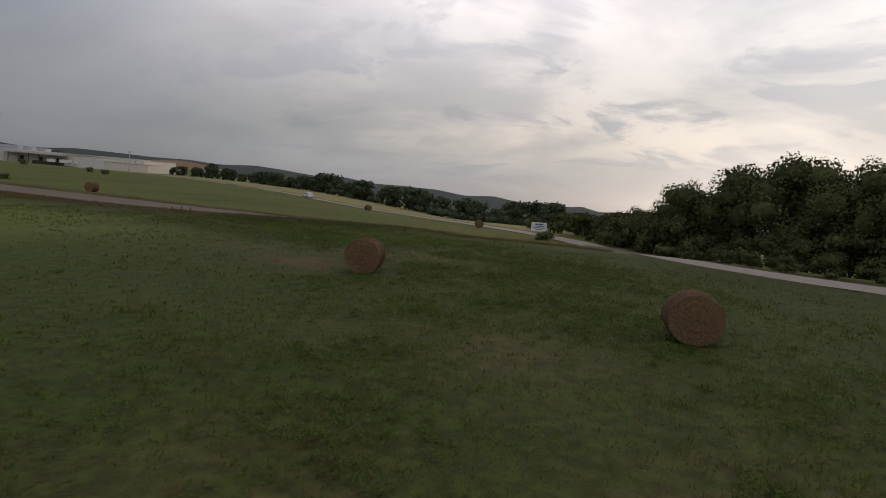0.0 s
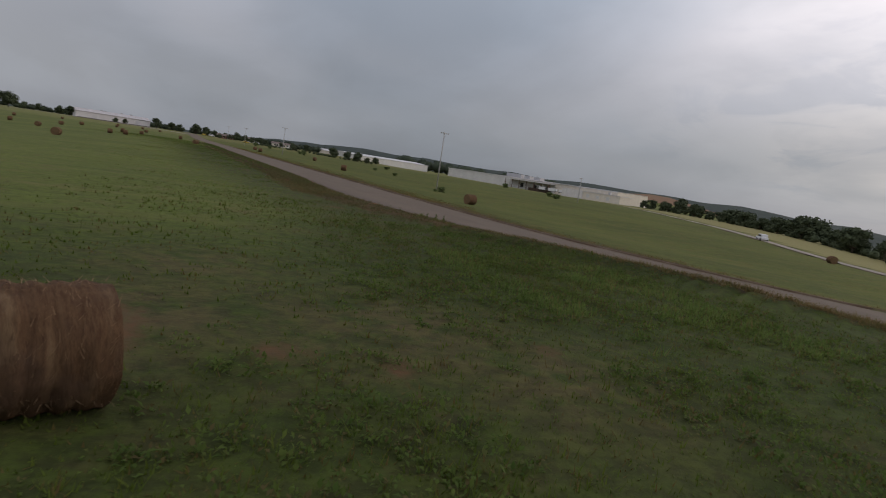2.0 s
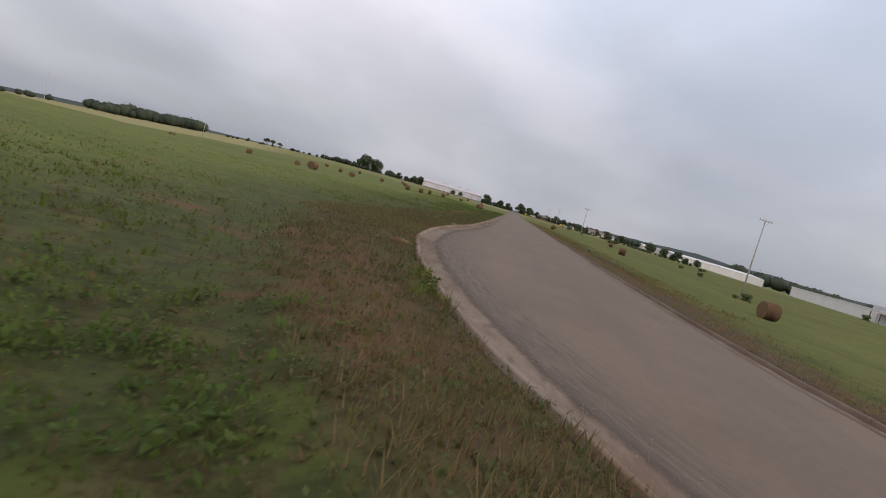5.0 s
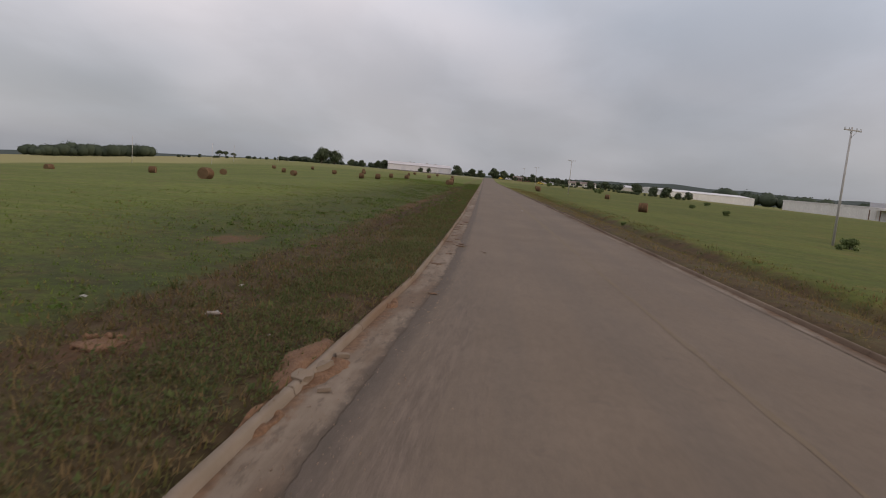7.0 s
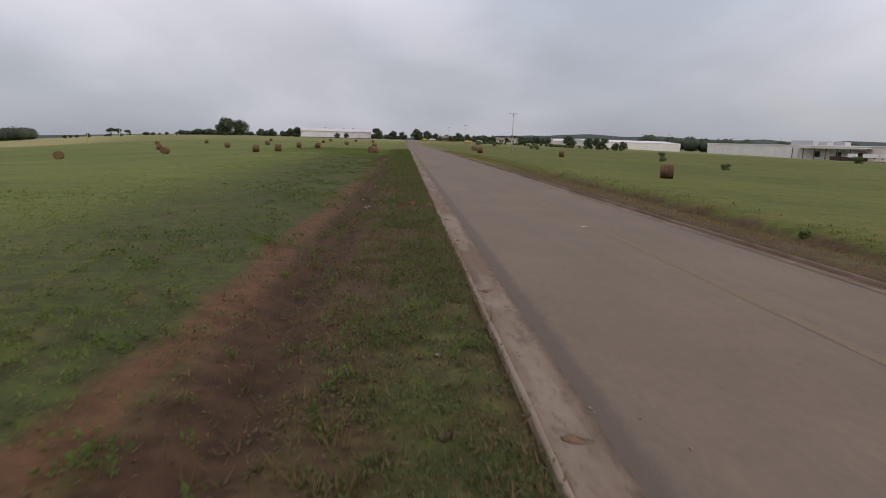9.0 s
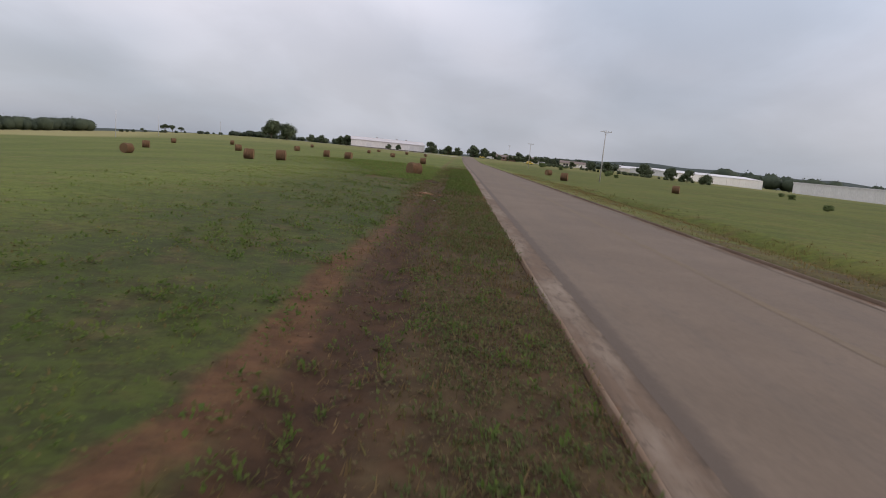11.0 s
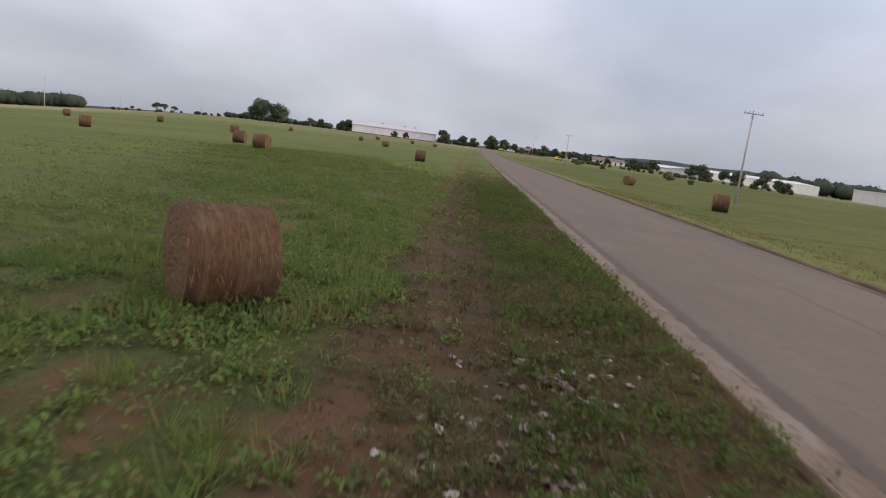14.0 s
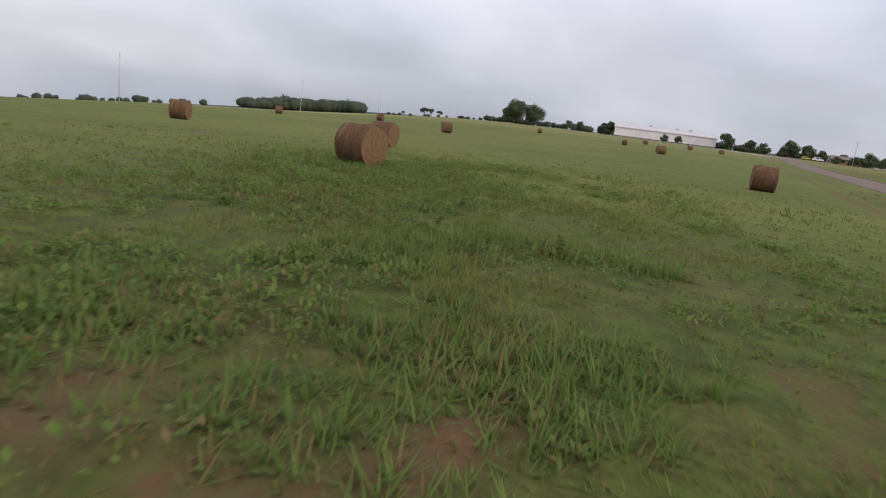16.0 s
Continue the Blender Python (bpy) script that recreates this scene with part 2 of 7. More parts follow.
    c = n.mix(n.step(wood, 0.35, 0.65), c, n.mix(n.step(n.noise(0.03, 5), 0.3, 0.7), (0.028, 0.040, 0.036), (0.046, 0.060, 0.048)))
    return n.done(c, 0.95, n.math("ADD", n.math("MULTIPLY", fine, 0.7), n.math("MULTIPLY", tiny, 0.4)), 0.6, 0.09, spec=0.15)


def blade_material(name, a, b, dry, share):
    n = Nodes(name)
    r = n.island()
    c = n.mix(n.math("ADD", n.math("MULTIPLY", r, 0.55), n.step(n.noise(0.7, 4), 0.35, 0.68, 0.0, 0.45)), a, b)
    c = n.mix(n.step(n.math("ADD", n.math("FRACT", n.math("MULTIPLY", r, 7.13)), n.math("MULTIPLY", n.math("SUBTRACT", n.noise(0.5, 3), 0.5), 1.1)), 1.0 - share - 0.1, 1.0 - share + 0.1), c, dry)
    n.done(c, 0.75, spec=0.15)
    return n.see_through(c, 0.42)


def leaf_material(name, a, b):
    n = Nodes(name)
    r = n.island()
    c = n.mix(n.math("MULTIPLY", n.math("ADD", r, n.step(n.noise(0.45, 3), 0.3, 0.7)), 0.5), a, b)
    return n.done(c, 0.85, spec=0.12)


def asphalt_material():
    n = Nodes("weathered_asphalt")
    wide, tracks, grit = n.noise(0.25, 4), n.noise(0.9, 4, 0.6, (1.0, 0.06, 1)), n.noise(40.0, 3, 0.8)
    edge, ravel = n.attr("edge"), n.attr("ravel")
    c = n.mix(n.step(wide, 0.3, 0.7), (0.136, 0.098, 0.069), (0.165, 0.120, 0.086))
    c = n.mix(n.math("MULTIPLY", n.step(tracks, 0.42, 0.7), 0.5), c, (0.113, 0.088, 0.069))
    c = n.mix(n.math("MULTIPLY", n.step(n.noise(2.2, 5, 0.7), 0.56, 0.70), 0.45), c, (0.106, 0.079, 0.061))
    c = n.mix(n.step(n.noise(8.0, 5, 0.8, (1, 0.35, 1)), 0.36, 0.64), n.mix(1.0, c, (1.06, 1.05, 1.04), "MULTIPLY"), n.mix(1.0, c, (0.93, 0.925, 0.92), "MULTIPLY"))
    # old ravelled surface beside the gutter, worn along the wheel's way
    worn, chips = n.noise(1.9, 5, 0.7, (1.0, 0.06, 1), at=n.along(edge)), n.noise(11.0, 5, 0.75, (1, 0.09, 1), at=n.along(edge))
    band = n.step(n.math("ADD", edge, n.math("MULTIPLY", n.math("SUBTRACT", worn, 0.5), 1.5)), 2.35, 1.35)
    old = n.mix(n.step(chips, 0.32, 0.68), (0.059, 0.042, 0.033), (0.177, 0.128, 0.099))
    old = n.mix(n.step(worn, 0.40, 0.62), old, n.mix(n.step(chips, 0.3, 0.7), (0.077, 0.056, 0.042), (0.132, 0.096, 0.070)))
    c = n.mix(n.math("MULTIPLY", n.math("MULTIPLY", band, ravel), 0.85), c, old)
    # a darker seam against the gutter, with a broken crack on its edge
    near = n.math("ADD", edge, n.math("MULTIPLY", n.math("SUBTRACT", n.noise(3.4, 6, 0.75, (1, 0.5, 1)), 0.5), 0.42))
    c = n.mix(n.math("MULTIPLY", n.step(near, 1.06, 0.84), 0.8), c, (0.078, 0.057, 0.043))
    crack = n.math("MULTIPLY", n.step(near, 0.86, 0.80), n.step(n.noise(1.1, 4), 0.40, 0.55))
    c = n.mix(n.math("MULTIPLY", n.math("MULTIPLY", crack, ravel), 0.4), c, (0.040, 0.032, 0.023))
    c = n.mix(n.math("MULTIPLY", grit, 0.35), c, (0.119, 0.098, 0.078))
    return n.done(c, 0.88, n.math("ADD", grit, n.math("MULTIPLY", n.math("MULTIPLY", chips, band), ravel)), 0.45, 0.010, spec=0.25)


def gutter_material():
    """Concrete under dust and washed soil that thins out away from the kerb."""
    n = Nodes("gutter_concrete")
    edge, wash = n.attr("edge"), n.attr("wash")
    g, blot = n.noise(25.0, 4, 0.7), n.noise(0.55, 5, 0.65, (1, 0.25, 1))
    c = n.mix(n.step(n.noise(0.8, 4), 0.3, 0.7), (0.176, 0.132, 0.095), (0.236, 0.182, 0.138))
    c = n.mix(n.math("MULTIPLY", n.step(blot, 0.44, 0.58), 0.8), c, (0.122, 0.076, 0.048))
    c = n.mix(n.math("MULTIPLY", n.step(n.noise(4.0, 6, 0.75, (1, 0.35, 1)), 0.50, 0.64), 0.65), c, (0.085, 0.060, 0.042))
    streak = n.noise(4.2, 5, 0.65, (1, 0.07, 1), at=n.along(edge))
    c = n.mix(n.math("MULTIPLY", n.step(streak, 0.48, 0.70), 0.5), c, (0.100, 0.070, 0.050))
    c = n.mix(n.math("MULTIPLY", n.step(streak, 0.46, 0.30), 0.3), c, (0.200, 0.157, 0.122))
    rim = n.math("ADD", edge, n.math("MULTIPLY", n.math("SUBTRACT", n.noise(3.1, 6, 0.75, (1, 0.5, 1)), 0.5), 0.5))
    c = n.mix(n.math("MULTIPLY", n.step(rim, 0.56, 0.74), 0.85), c, (0.062, 0.045, 0.033))
    soil = n.math("SUBTRACT", n.math("ADD", wash, n.math("MULTIPLY", n.math("SUBTRACT", n.noise(2.2, 6, 0.72, (1, 0.45, 1)), 0.5), 0.8)), edge)
    c = n.mix(n.math("MULTIPLY", n.step(soil, -0.04, 0.10), 0.85), c, n.mix(n.step(n.noise(9.0, 4), 0.3, 0.7), (0.101, 0.053, 0.029), (0.189, 0.103, 0.057)))
    c = n.mix(n.math("MULTIPLY", g, 0.3), c, (0.107, 0.082, 0.060))
    return n.done(c, 0.9, g, 0.4, 0.008, spec=0.2)


def concrete_material(name, a, b, dirt):
    n = Nodes(name)
    c = n.mix(n.step(n.noise(0.8, 4), 0.3, 0.7), a, b)
    c = n.mix(n.math("MULTIPLY", n.step(n.noise(0.55, 5, 0.65, (1, 0.25, 1)), 0.42, 0.60), 0.75), c, dirt)
    g = n.noise(25.0, 4, 0.7)
    c = n.mix(n.math("MULTIPLY", g, 0.3), c, tuple(x * 0.6 for x in a))
    return n.done(c, 0.9, g, 0.4, 0.008, spec=0.2)


def litter_material():
    n = Nodes("faded_litter")
    o = n.N.new("ShaderNodeObjectInfo").outputs["Random"]
    c = n.mix(n.step(o, 0.45, 0.95), (0.16, 0.118, 0.088), (0.40, 0.36, 0.32))
    c = n.mix(n.step(n.noise(14.0, 4), 0.35, 0.7), c, n.mix(1.0, c, (0.6, 0.54, 0.47), "MULTIPLY"))
    return n.done(c, 0.7, spec=0.3)


def hay_material(name, a, b):
    n = Nodes(name)
    strands, bands, blot = n.noise(9.0, 5, 0.75, (3.0, 0.7, 0.7)), n.noise(3.2, 4, 0.6, (1.6, 0.25, 0.25)), n.noise(1.3, 4)
    c = n.mix(n.step(strands, 0.3, 0.7), a, b)
    c = n.mix(n.math("MULTIPLY", n.step(bands, 0.5, 0.68), 0.5), c, (0.255, 0.172, 0.098))
    c = n.mix(n.math("MULTIPLY", n.step(blot, 0.45, 0.62), 0.75), c, (0.095, 0.058, 0.038))
    return n.done(c, 0.95, n.math("ADD", strands, bands), 0.9, 0.05, spec=0.1)


def hay_end_material():
    n = Nodes("hay_end")
    sep = n.N.new("ShaderNodeSeparateXYZ")
    n.L.new(n.pos, sep.inputs[0])
    y, z = sep.outputs[1], n.math("SUBTRACT", sep.outputs[2], 0.70)
    rad = n.math("SQRT", n.math("ADD", n.math("MULTIPLY", y, y), n.math("MULTIPLY", z, z)))
    rings = n.math("SINE", n.math("ADD", n.math("MULTIPLY", rad, 70.0), n.math("MULTIPLY", n.noise(5.0, 4), 9.0)))
    st = n.noise(16.0, 4, 0.75)
    c = n.mix(n.step(st, 0.3, 0.7), (0.111, 0.066, 0.036), (0.212, 0.139, 0.076))
    c = n.mix(n.step(rings, -0.6, 1.0, 0.0, 0.14), c, (0.119, 0.066, 0.041))
    c = n.mix(n.math("MULTIPLY", n.step(n.noise(2.0, 4), 0.5, 0.7), 0.4), c, (0.255, 0.174, 0.102))
    return n.done(c, 0.95, n.math("ADD", n.math("MULTIPLY", rings, 0.08), st), 0.8, 0.04, spec=0.1)


M = dict(
    ground=ground_material(),
    grass=blade_material("field_grass", (0.102, 0.154, 0.032), (0.176, 0.214, 0.048), (0.182, 0.134, 0.056), 0.24),
    lush=blade_material("lush_grass", (0.064, 0.102, 0.015), (0.110, 0.140, 0.022), (0.124, 0.090, 0.032), 0.26),
    verge=blade_material("verge_weeds", (0.070, 0.070, 0.024), (0.118, 0.104, 0.038), (0.146, 0.096, 0.046), 0.48),
    verge_leaf=blade_material("low_verge_leaves", (0.068, 0.090, 0.030), (0.120, 0.138, 0.049), (0.144, 0.110, 0.058), 0.34),
    dry_verge=blade_material("dry_verge_grass", (0.112, 0.110, 0.035), (0.162, 0.128, 0.048), (0.200, 0.136, 0.064), 0.5),
    long=blade_material("long_field_grass", (0.096, 0.160, 0.040), (0.168, 0.220, 0.058), (0.190, 0.150, 0.062), 0.18),
    leafy=blade_material("broad_leaf_weeds", (0.062, 0.106, 0.024), (0.120, 0.160, 0.036), (0.125, 0.102, 0.042), 0.20),
    asphalt=asphalt_material(),
    concrete=concrete_material("kerb_concrete", (0.184, 0.142, 0.104), (0.241, 0.189, 0.144), (0.150, 0.084, 0.045)),
    dirty_kerb=concrete_material("soil_covered_kerb", (0.135, 0.095, 0.067), (0.184, 0.135, 0.097), (0.088, 0.054, 0.034)),
    gutter=gutter_material(),
    old_concrete=concrete_material("stained_old_concrete", (0.062, 0.044, 0.032), (0.100, 0.074, 0.056), (0.046, 0.028, 0.018)),
    dry_soil=simple("dry_soil", (0.068, 0.043, 0.027), (0.125, 0.082, 0.050), 5.0, 0.95, strength=0.9, dist=0.05),
    mound=simple("orange_clay", (0.135, 0.072, 0.040), (0.230, 0.124, 0.070), 5.0, 0.95, strength=0.8, dist=0.04),
    grit=simple("washed_grit", (0.20, 0.13, 0.09), (0.33, 0.23, 0.165), 1.5, 0.95),
    clod=simple("dirt_clods", (0.09, 0.055, 0.035), (0.17, 0.10, 0.062), 6.0, 0.95),
    wash=simple("washed_red_soil", (0.105, 0.055, 0.030), (0.180, 0.097, 0.053), 3.0, 0.95, strength=0.7, dist=0.03),
    yellow=simple("worn_yellow_paint", (0.150, 0.106, 0.063), (0.136, 0.100, 0.067), 0.5, 0.88),
    white_paint=simple("worn_white_paint", (0.58, 0.56, 0.54), (0.42, 0.40, 0.38), 4.0, 0.85),
    side_road=simple("pale_side_road", (0.25, 0.21, 0.175), (0.31, 0.265, 0.225), 0.15, 0.9),
    hay=hay_material("round_bale_hay", (0.084, 0.045, 0.026), (0.156, 0.090, 0.049)),
    hay_end=hay_end_material(),
    straw=blade_material("loose_straw", (0.20, 0.125, 0.075), (0.35, 0.24, 0.145), (0.13, 0.08, 0.05), 0.25),
    pole=simple("weathered_pole_wood", (0.33, 0.315, 0.30), (0.42, 0.405, 0.385), 2.0, 0.9, (4, 4, 0.4)),
    pale_pole=simple("pale_grey_pole", (0.42, 0.41, 0.40), (0.52, 0.51, 0.50), 1.0, 0.7),
    glass=simple("insulator_porcelain", (0.30, 0.29, 0.28), (0.4, 0.39, 0.38), 5.0, 0.3),
    steel=simple("galvanised_steel", (0.34, 0.34, 0.35), (0.44, 0.44, 0.45), 3.0, 0.6, None, 0.1, 0.004, 0.2),
    bark=simple("tree_bark", (0.07, 0.055, 0.042), (0.13, 0.105, 0.08), 3.0, 0.95, (3, 3, 0.5), 0.8, 0.03),
    leaf=leaf_material("dark_summer_leaves", (0.046, 0.055, 0.022), (0.114, 0.122, 0.046)),
    # bluish tint puts the distance haze into the leaf colour
    leaf_far=leaf_material("hazy_distant_leaves", (0.046, 0.062, 0.036), (0.092, 0.112, 0.060)),
    # darker copy for the far woods, with their shaded silhouette in the colour
    leaf_wood=leaf_material("shaded_wood_leaves", (0.036, 0.048, 0.034), (0.066, 0.082, 0.052)),
    leaf_bush=leaf_material("shrub_leaves", (0.066, 0.090, 0.034), (0.130, 0.165, 0.060)),
    panel=simple("off_white_metal_siding", (0.60, 0.575, 0.555), (0.68, 0.655, 0.63), 0.25, 0.6, (1, 1, 0.2)),
    beige=simple("beige_metal_siding", (0.64, 0.58, 0.49), (0.72, 0.66, 0.57), 0.25, 0.6, (1, 1, 0.2)),
    grey_panel=simple("grey_metal_siding", (0.56, 0.55, 0.53), (0.64, 0.63, 0.61), 0.25, 0.6, (1, 1, 0.2)),
    roof_pale=simple("pale_metal_roof", (0.54, 0.52, 0.515), (0.63, 0.61, 0.60), 0.3, 0.5),
    roof_rose=simple("faded_rose_metal_roof", (0.42, 0.385, 0.38), (0.50, 0.46, 0.45), 0.3, 0.55),
    # near-black colour that puts an open doorway's shade into the surface
    dark=simple("shadowed_doorway", (0.03, 0.028, 0.026), (0.05, 0.046, 0.042), 1.0, 0.8),
    rust=simple("brown_painted_steel", (0.12, 0.065, 0.045), (0.17, 0.10, 0.07), 1.5, 0.7),
    brick=simple("brown_brick", (0.20, 0.11, 0.08), (0.27, 0.165, 0.12), 1.5, 0.9),
    shingle=simple("brown_shingles", (0.15, 0.115, 0.10), (0.21, 0.165, 0.145), 1.0, 0.9),
    yellow_body=simple("yellow_vehicle_paint", (0.62, 0.45, 0.07), (0.70, 0.52, 0.10), 1.0, 0.4),
    white_body=simple("white_vehicle_paint", (0.66, 0.66, 0.66), (0.74, 0.74, 0.74), 1.0, 0.35),
    tyre=simple("black_rubber", (0.018, 0.018, 0.018), (0.03, 0.03, 0.03), 4.0, 0.85),
    window=simple("dark_window_glass", (0.02, 0.025, 0.03), (0.035, 0.04, 0.045), 0.5, 0.12, None, 0.02, 0.002),
    board=simple("white_sign_board", (0.72, 0.72, 0.73), (0.80, 0.80, 0.80), 0.8, 0.5),
    ink=simple("blue_sign_ink", (0.05, 0.07, 0.16), (0.09, 0.11, 0.22), 2.0, 0.6),
    paper=litter_material(),
    white_scrap=simple("white_plastic_film", (0.18, 0.165, 0.145), (0.36, 0.34, 0.31), 9.0, 0.5),
    card=simple("brown_cardboard", (0.24, 0.13, 0.075), (0.33, 0.19, 0.11), 5.0, 0.9),
    red_plastic=simple("red_plastic", (0.30, 0.07, 0.045), (0.42, 0.115, 0.075), 5.0, 0.45),
    green_plastic=simple("green_plastic", (0.06, 0.125, 0.08), (0.11, 0.19, 0.125), 5.0, 0.35),
    stick=simple("dry_sticks", (0.12, 0.085, 0.06), (0.19, 0.14, 0.10), 5.0, 0.95),
)

# ---- small building blocks ----


def link(name, me, material, parent=None, label=""):
    if material is not None and not me.materials:
        me.materials.append(material)
    ob = new(name, me)
    if parent is not None:
        ob.parent = parent
    if label:
        ob["label"] = label
    return ob


def part(name, bm, material, parent=None, label="", smooth=False):
    me = bpy.data.meshes.new(name)
    bm.to_mesh(me)
    bm.free()
    if smooth:
        me.polygons.foreach_set("use_smooth", [True] * len(me.polygons))
    return link(name, me, material, parent, label)


def raw(name, verts, faces, material, parent=None, label=""):
    me = bpy.data.meshes.new(name)
    me.from_pydata([tuple(v) for v in verts], [], [tuple(f) for f in faces])
    me.update()
    return link(name, me, material, parent, label)


def fast(name, verts, quads, material, parent=None, label=""):
    """A mesh from numpy arrays of corners and of faces that all have the same number of corners."""
    me = bpy.data.meshes.new(name)
    k = quads.shape[1]
    me.vertices.add(len(verts))
    me.vertices.foreach_set("co", np.ascontiguousarray(verts, dtype=np.float32).ravel())
    me.loops.add(quads.size)
    me.loops.foreach_set("vertex_index", np.ascontiguousarray(quads, dtype=np.int32).ravel())
    me.polygons.add(len(quads))
    me.polygons.foreach_set("loop_start", np.arange(0, quads.size, k, dtype=np.int32))
    me.update(calc_edges=True)
    return link(name, me, material, parent, label)


def thing(name, x=0, y=0, z=0, rz=0, label="", category="", group=""):
    ob = new(name)
    ob.empty_display_size = 0.2
    ob.matrix_world = pose(x, y, z, 0, 0, rz)
    return tagged(ob, label, category, group)


def box(bm, x0, x1, y0, y1, z0, z1, bevel=0.0):
    g = bmesh.ops.create_cube(bm, size=1)["verts"]
    bmesh.ops.scale(bm, vec=(x1 - x0, y1 - y0, z1 - z0), verts=g)
    bmesh.ops.translate(bm, vec=((x0 + x1) / 2, (y0 + y1) / 2, (z0 + z1) / 2), verts=g)
    if bevel:
        es = list({e for v in g for e in v.link_edges})
        bmesh.ops.bevel(bm, geom=es, offset=bevel, segments=1, affect="EDGES")
    return bm


def box_part(name, x0, x1, y0, y1, z0, z1, material, parent, label="", bevel=0.0):
    return part(name, box(bmesh.new(), x0, x1, y0, y1, z0, z1, bevel), material, parent, label)


def rod(bm, a, b, r0, r1, n=8):
    """A tapered rod from a to b."""
    a, b = Vector(a), Vector(b)
    d = b - a
    m = Matrix.Translation((a + b) / 2) @ d.to_track_quat("Z", "Y").to_matrix().to_4x4()
    bmesh.ops.create_cone(bm, cap_ends=True, segments=n, radius1=r0, radius2=r1, depth=d.length, matrix=m)
    return bm


def smooth01(a):
    a = np.clip(a, 0, 1)
    return a * a * (3 - 2 * a)


# ---- the lie of the land ----
LEFT_Y = [-60, 9, 12, 15, 19.5, 24, 29.9, 34, 39, 43.1, 45.2, 46.7, 48.9, 51.3, 55, 57, 60, 63, 67, 71, 75, 80, 86, 95, 105, 3000]
LEFT_X = [16, 16, 15.5, 14.6, 12.5, 10.5, 8.3, 6.5, 4.4, 2.65, 2.0, 1.55, 1.0, 0.4, -0.2, -0.55, -0.75, -0.88, -0.9, -0.74, -0.52, -0.24, -0.12, -0.06, 0, 0]
RIGHT_Y = [-60, 20.5, 22, 23.4, 25, 28.2, 32, 35.5, 42.4, 49, 56, 70, 3000]
RIGHT_X = [54, 54, 50, 42, 30, 18.5, 14.6, 12.7, 10.2, 9.3, 8.9, 8.6, 8.6]
CROSS = [(-14, -60), (-4, -30), (4.0, -10), (5.8, -4), (8.6, 1.6), (14, 6), (26, 10), (40, 13.5), (52, 19.5), (63, 27.5), (75, 40), (87, 56), (100, 73),
         (114, 92), (130, 117), (148, 147), (172, 188), (215, 262), (262, 350)]
CROSS_HALF = 2.7


def left_x(y):
    return np.interp(y, LEFT_Y, LEFT_X)


def right_x(y):
    return np.interp(y, RIGHT_Y, RIGHT_X)


def cross_distance(x, y):
    best = np.full(np.shape(x), 1e9)
    for (ax, ay), (bx, by) in zip(CROSS[:-1], CROSS[1:]):
        dx, dy = bx - ax, by - ay
        k = np.clip(((x - ax) * dx + (y - ay) * dy) / (dx * dx + dy * dy), 0, 1)
        best = np.minimum(best, np.hypot(x - ax - k * dx, y - ay - k * dy))
    return best


# how far, in degrees, the land falls or rises towards the horizon, by bearing
WEST_AZ = [-180, -120, -70, -60, -55, -50, -45, -40, -35, -30, -25, -20, -15, 0]
WEST_EL = [0, -2.0, -3.6, -3.1, -2.6, -2.2, -1.7, -1.4, -1.0, -0.6, -0.25, -0.05, 0, 0]
EAST_AZ = [0, 15, 24, 33, 45, 55, 65, 75, 95, 180]
EAST_EL = [0, 0, -0.25, -0.6, -0.55, -0.9, -1.8, -2.4, -2.0, 0]
HILL_AZ = [-180, -70, -60, -50, -40, -30, -15, 0, 4, 8, 12, 18, 26, 34, 40, 44, 50, 55, 62, 70, 76, 95, 180]
HILL_EL = [0.2, -3.4, -2.9, -2.0, -1.2, -0.45, 0.1, 0.15, 0.27, 0.47, 0.74, 0.86, 0.70, 0.62, 0.75, 0.55, 0.58, 0.25, -0.06, -0.45, -0.8, -0.6, 0.2]


def height(x, y):
    """The broad height of the land, without the road cuts."""
    x, y = np.asarray(x, float), np.asarray(y, float)
    r = np.hypot(x, y)
    out = np.hypot(x, np.maximum(np.maximum(y - 250, -y), 0))
    z = -2.6 * smooth01((x - 5) / 50) * (1 - 0.55 * smooth01((y - 80) / 100)) * (1 - 0.8 * smooth01((r - 150) / 250))
    z = z - 1.4 * smooth01((-x - 14) / 36) * np.exp(-((y - 185) / 110) ** 2)
    az = np.degrees(np.arctan2(x, y - np.where(x < 0, 200.0, 40.0)))
    el = np.where(x < 0, np.interp(az, WEST_AZ, WEST_EL), np.interp(az, EAST_AZ, EAST_EL))
    z = z + np.maximum(out - 30, 0) * np.tan(np.radians(el)) * smooth01((out - 28) / np.where(x < 0, 60, 200))
    z = z + 2.3 * smooth01((y - 400) / 250) * smooth01((az + 40) / 20) * smooth01((20 - az) / 8)
    top = np.interp(az, HILL_AZ, HILL_EL)
    rise = np.tan(np.radians(np.maximum(top - el, 0))) * out
    z = z + rise * smooth01((r - 1300) / 1300) * (1 + 0.10 * np.sin(az * 0.9) + 0.07 * np.sin(az * 2.3 + 1))
    # a bare brown rise behind the factory
    z = z + 24 * np.exp(-((az - 43.0) / 6.0) ** 2) * np.exp(-((r - 1150) / 230) ** 2)
    return z


def bumps(x, y):
    return 0.035 * np.sin(x * 1.7 + 0.6 * np.sin(y * 0.9)) * np.sin(y * 1.3 + 0.8 * np.sin(x * 0.7)) + 0.05 * np.sin(x * 0.31 + 1) * np.sin(y * 0.27)


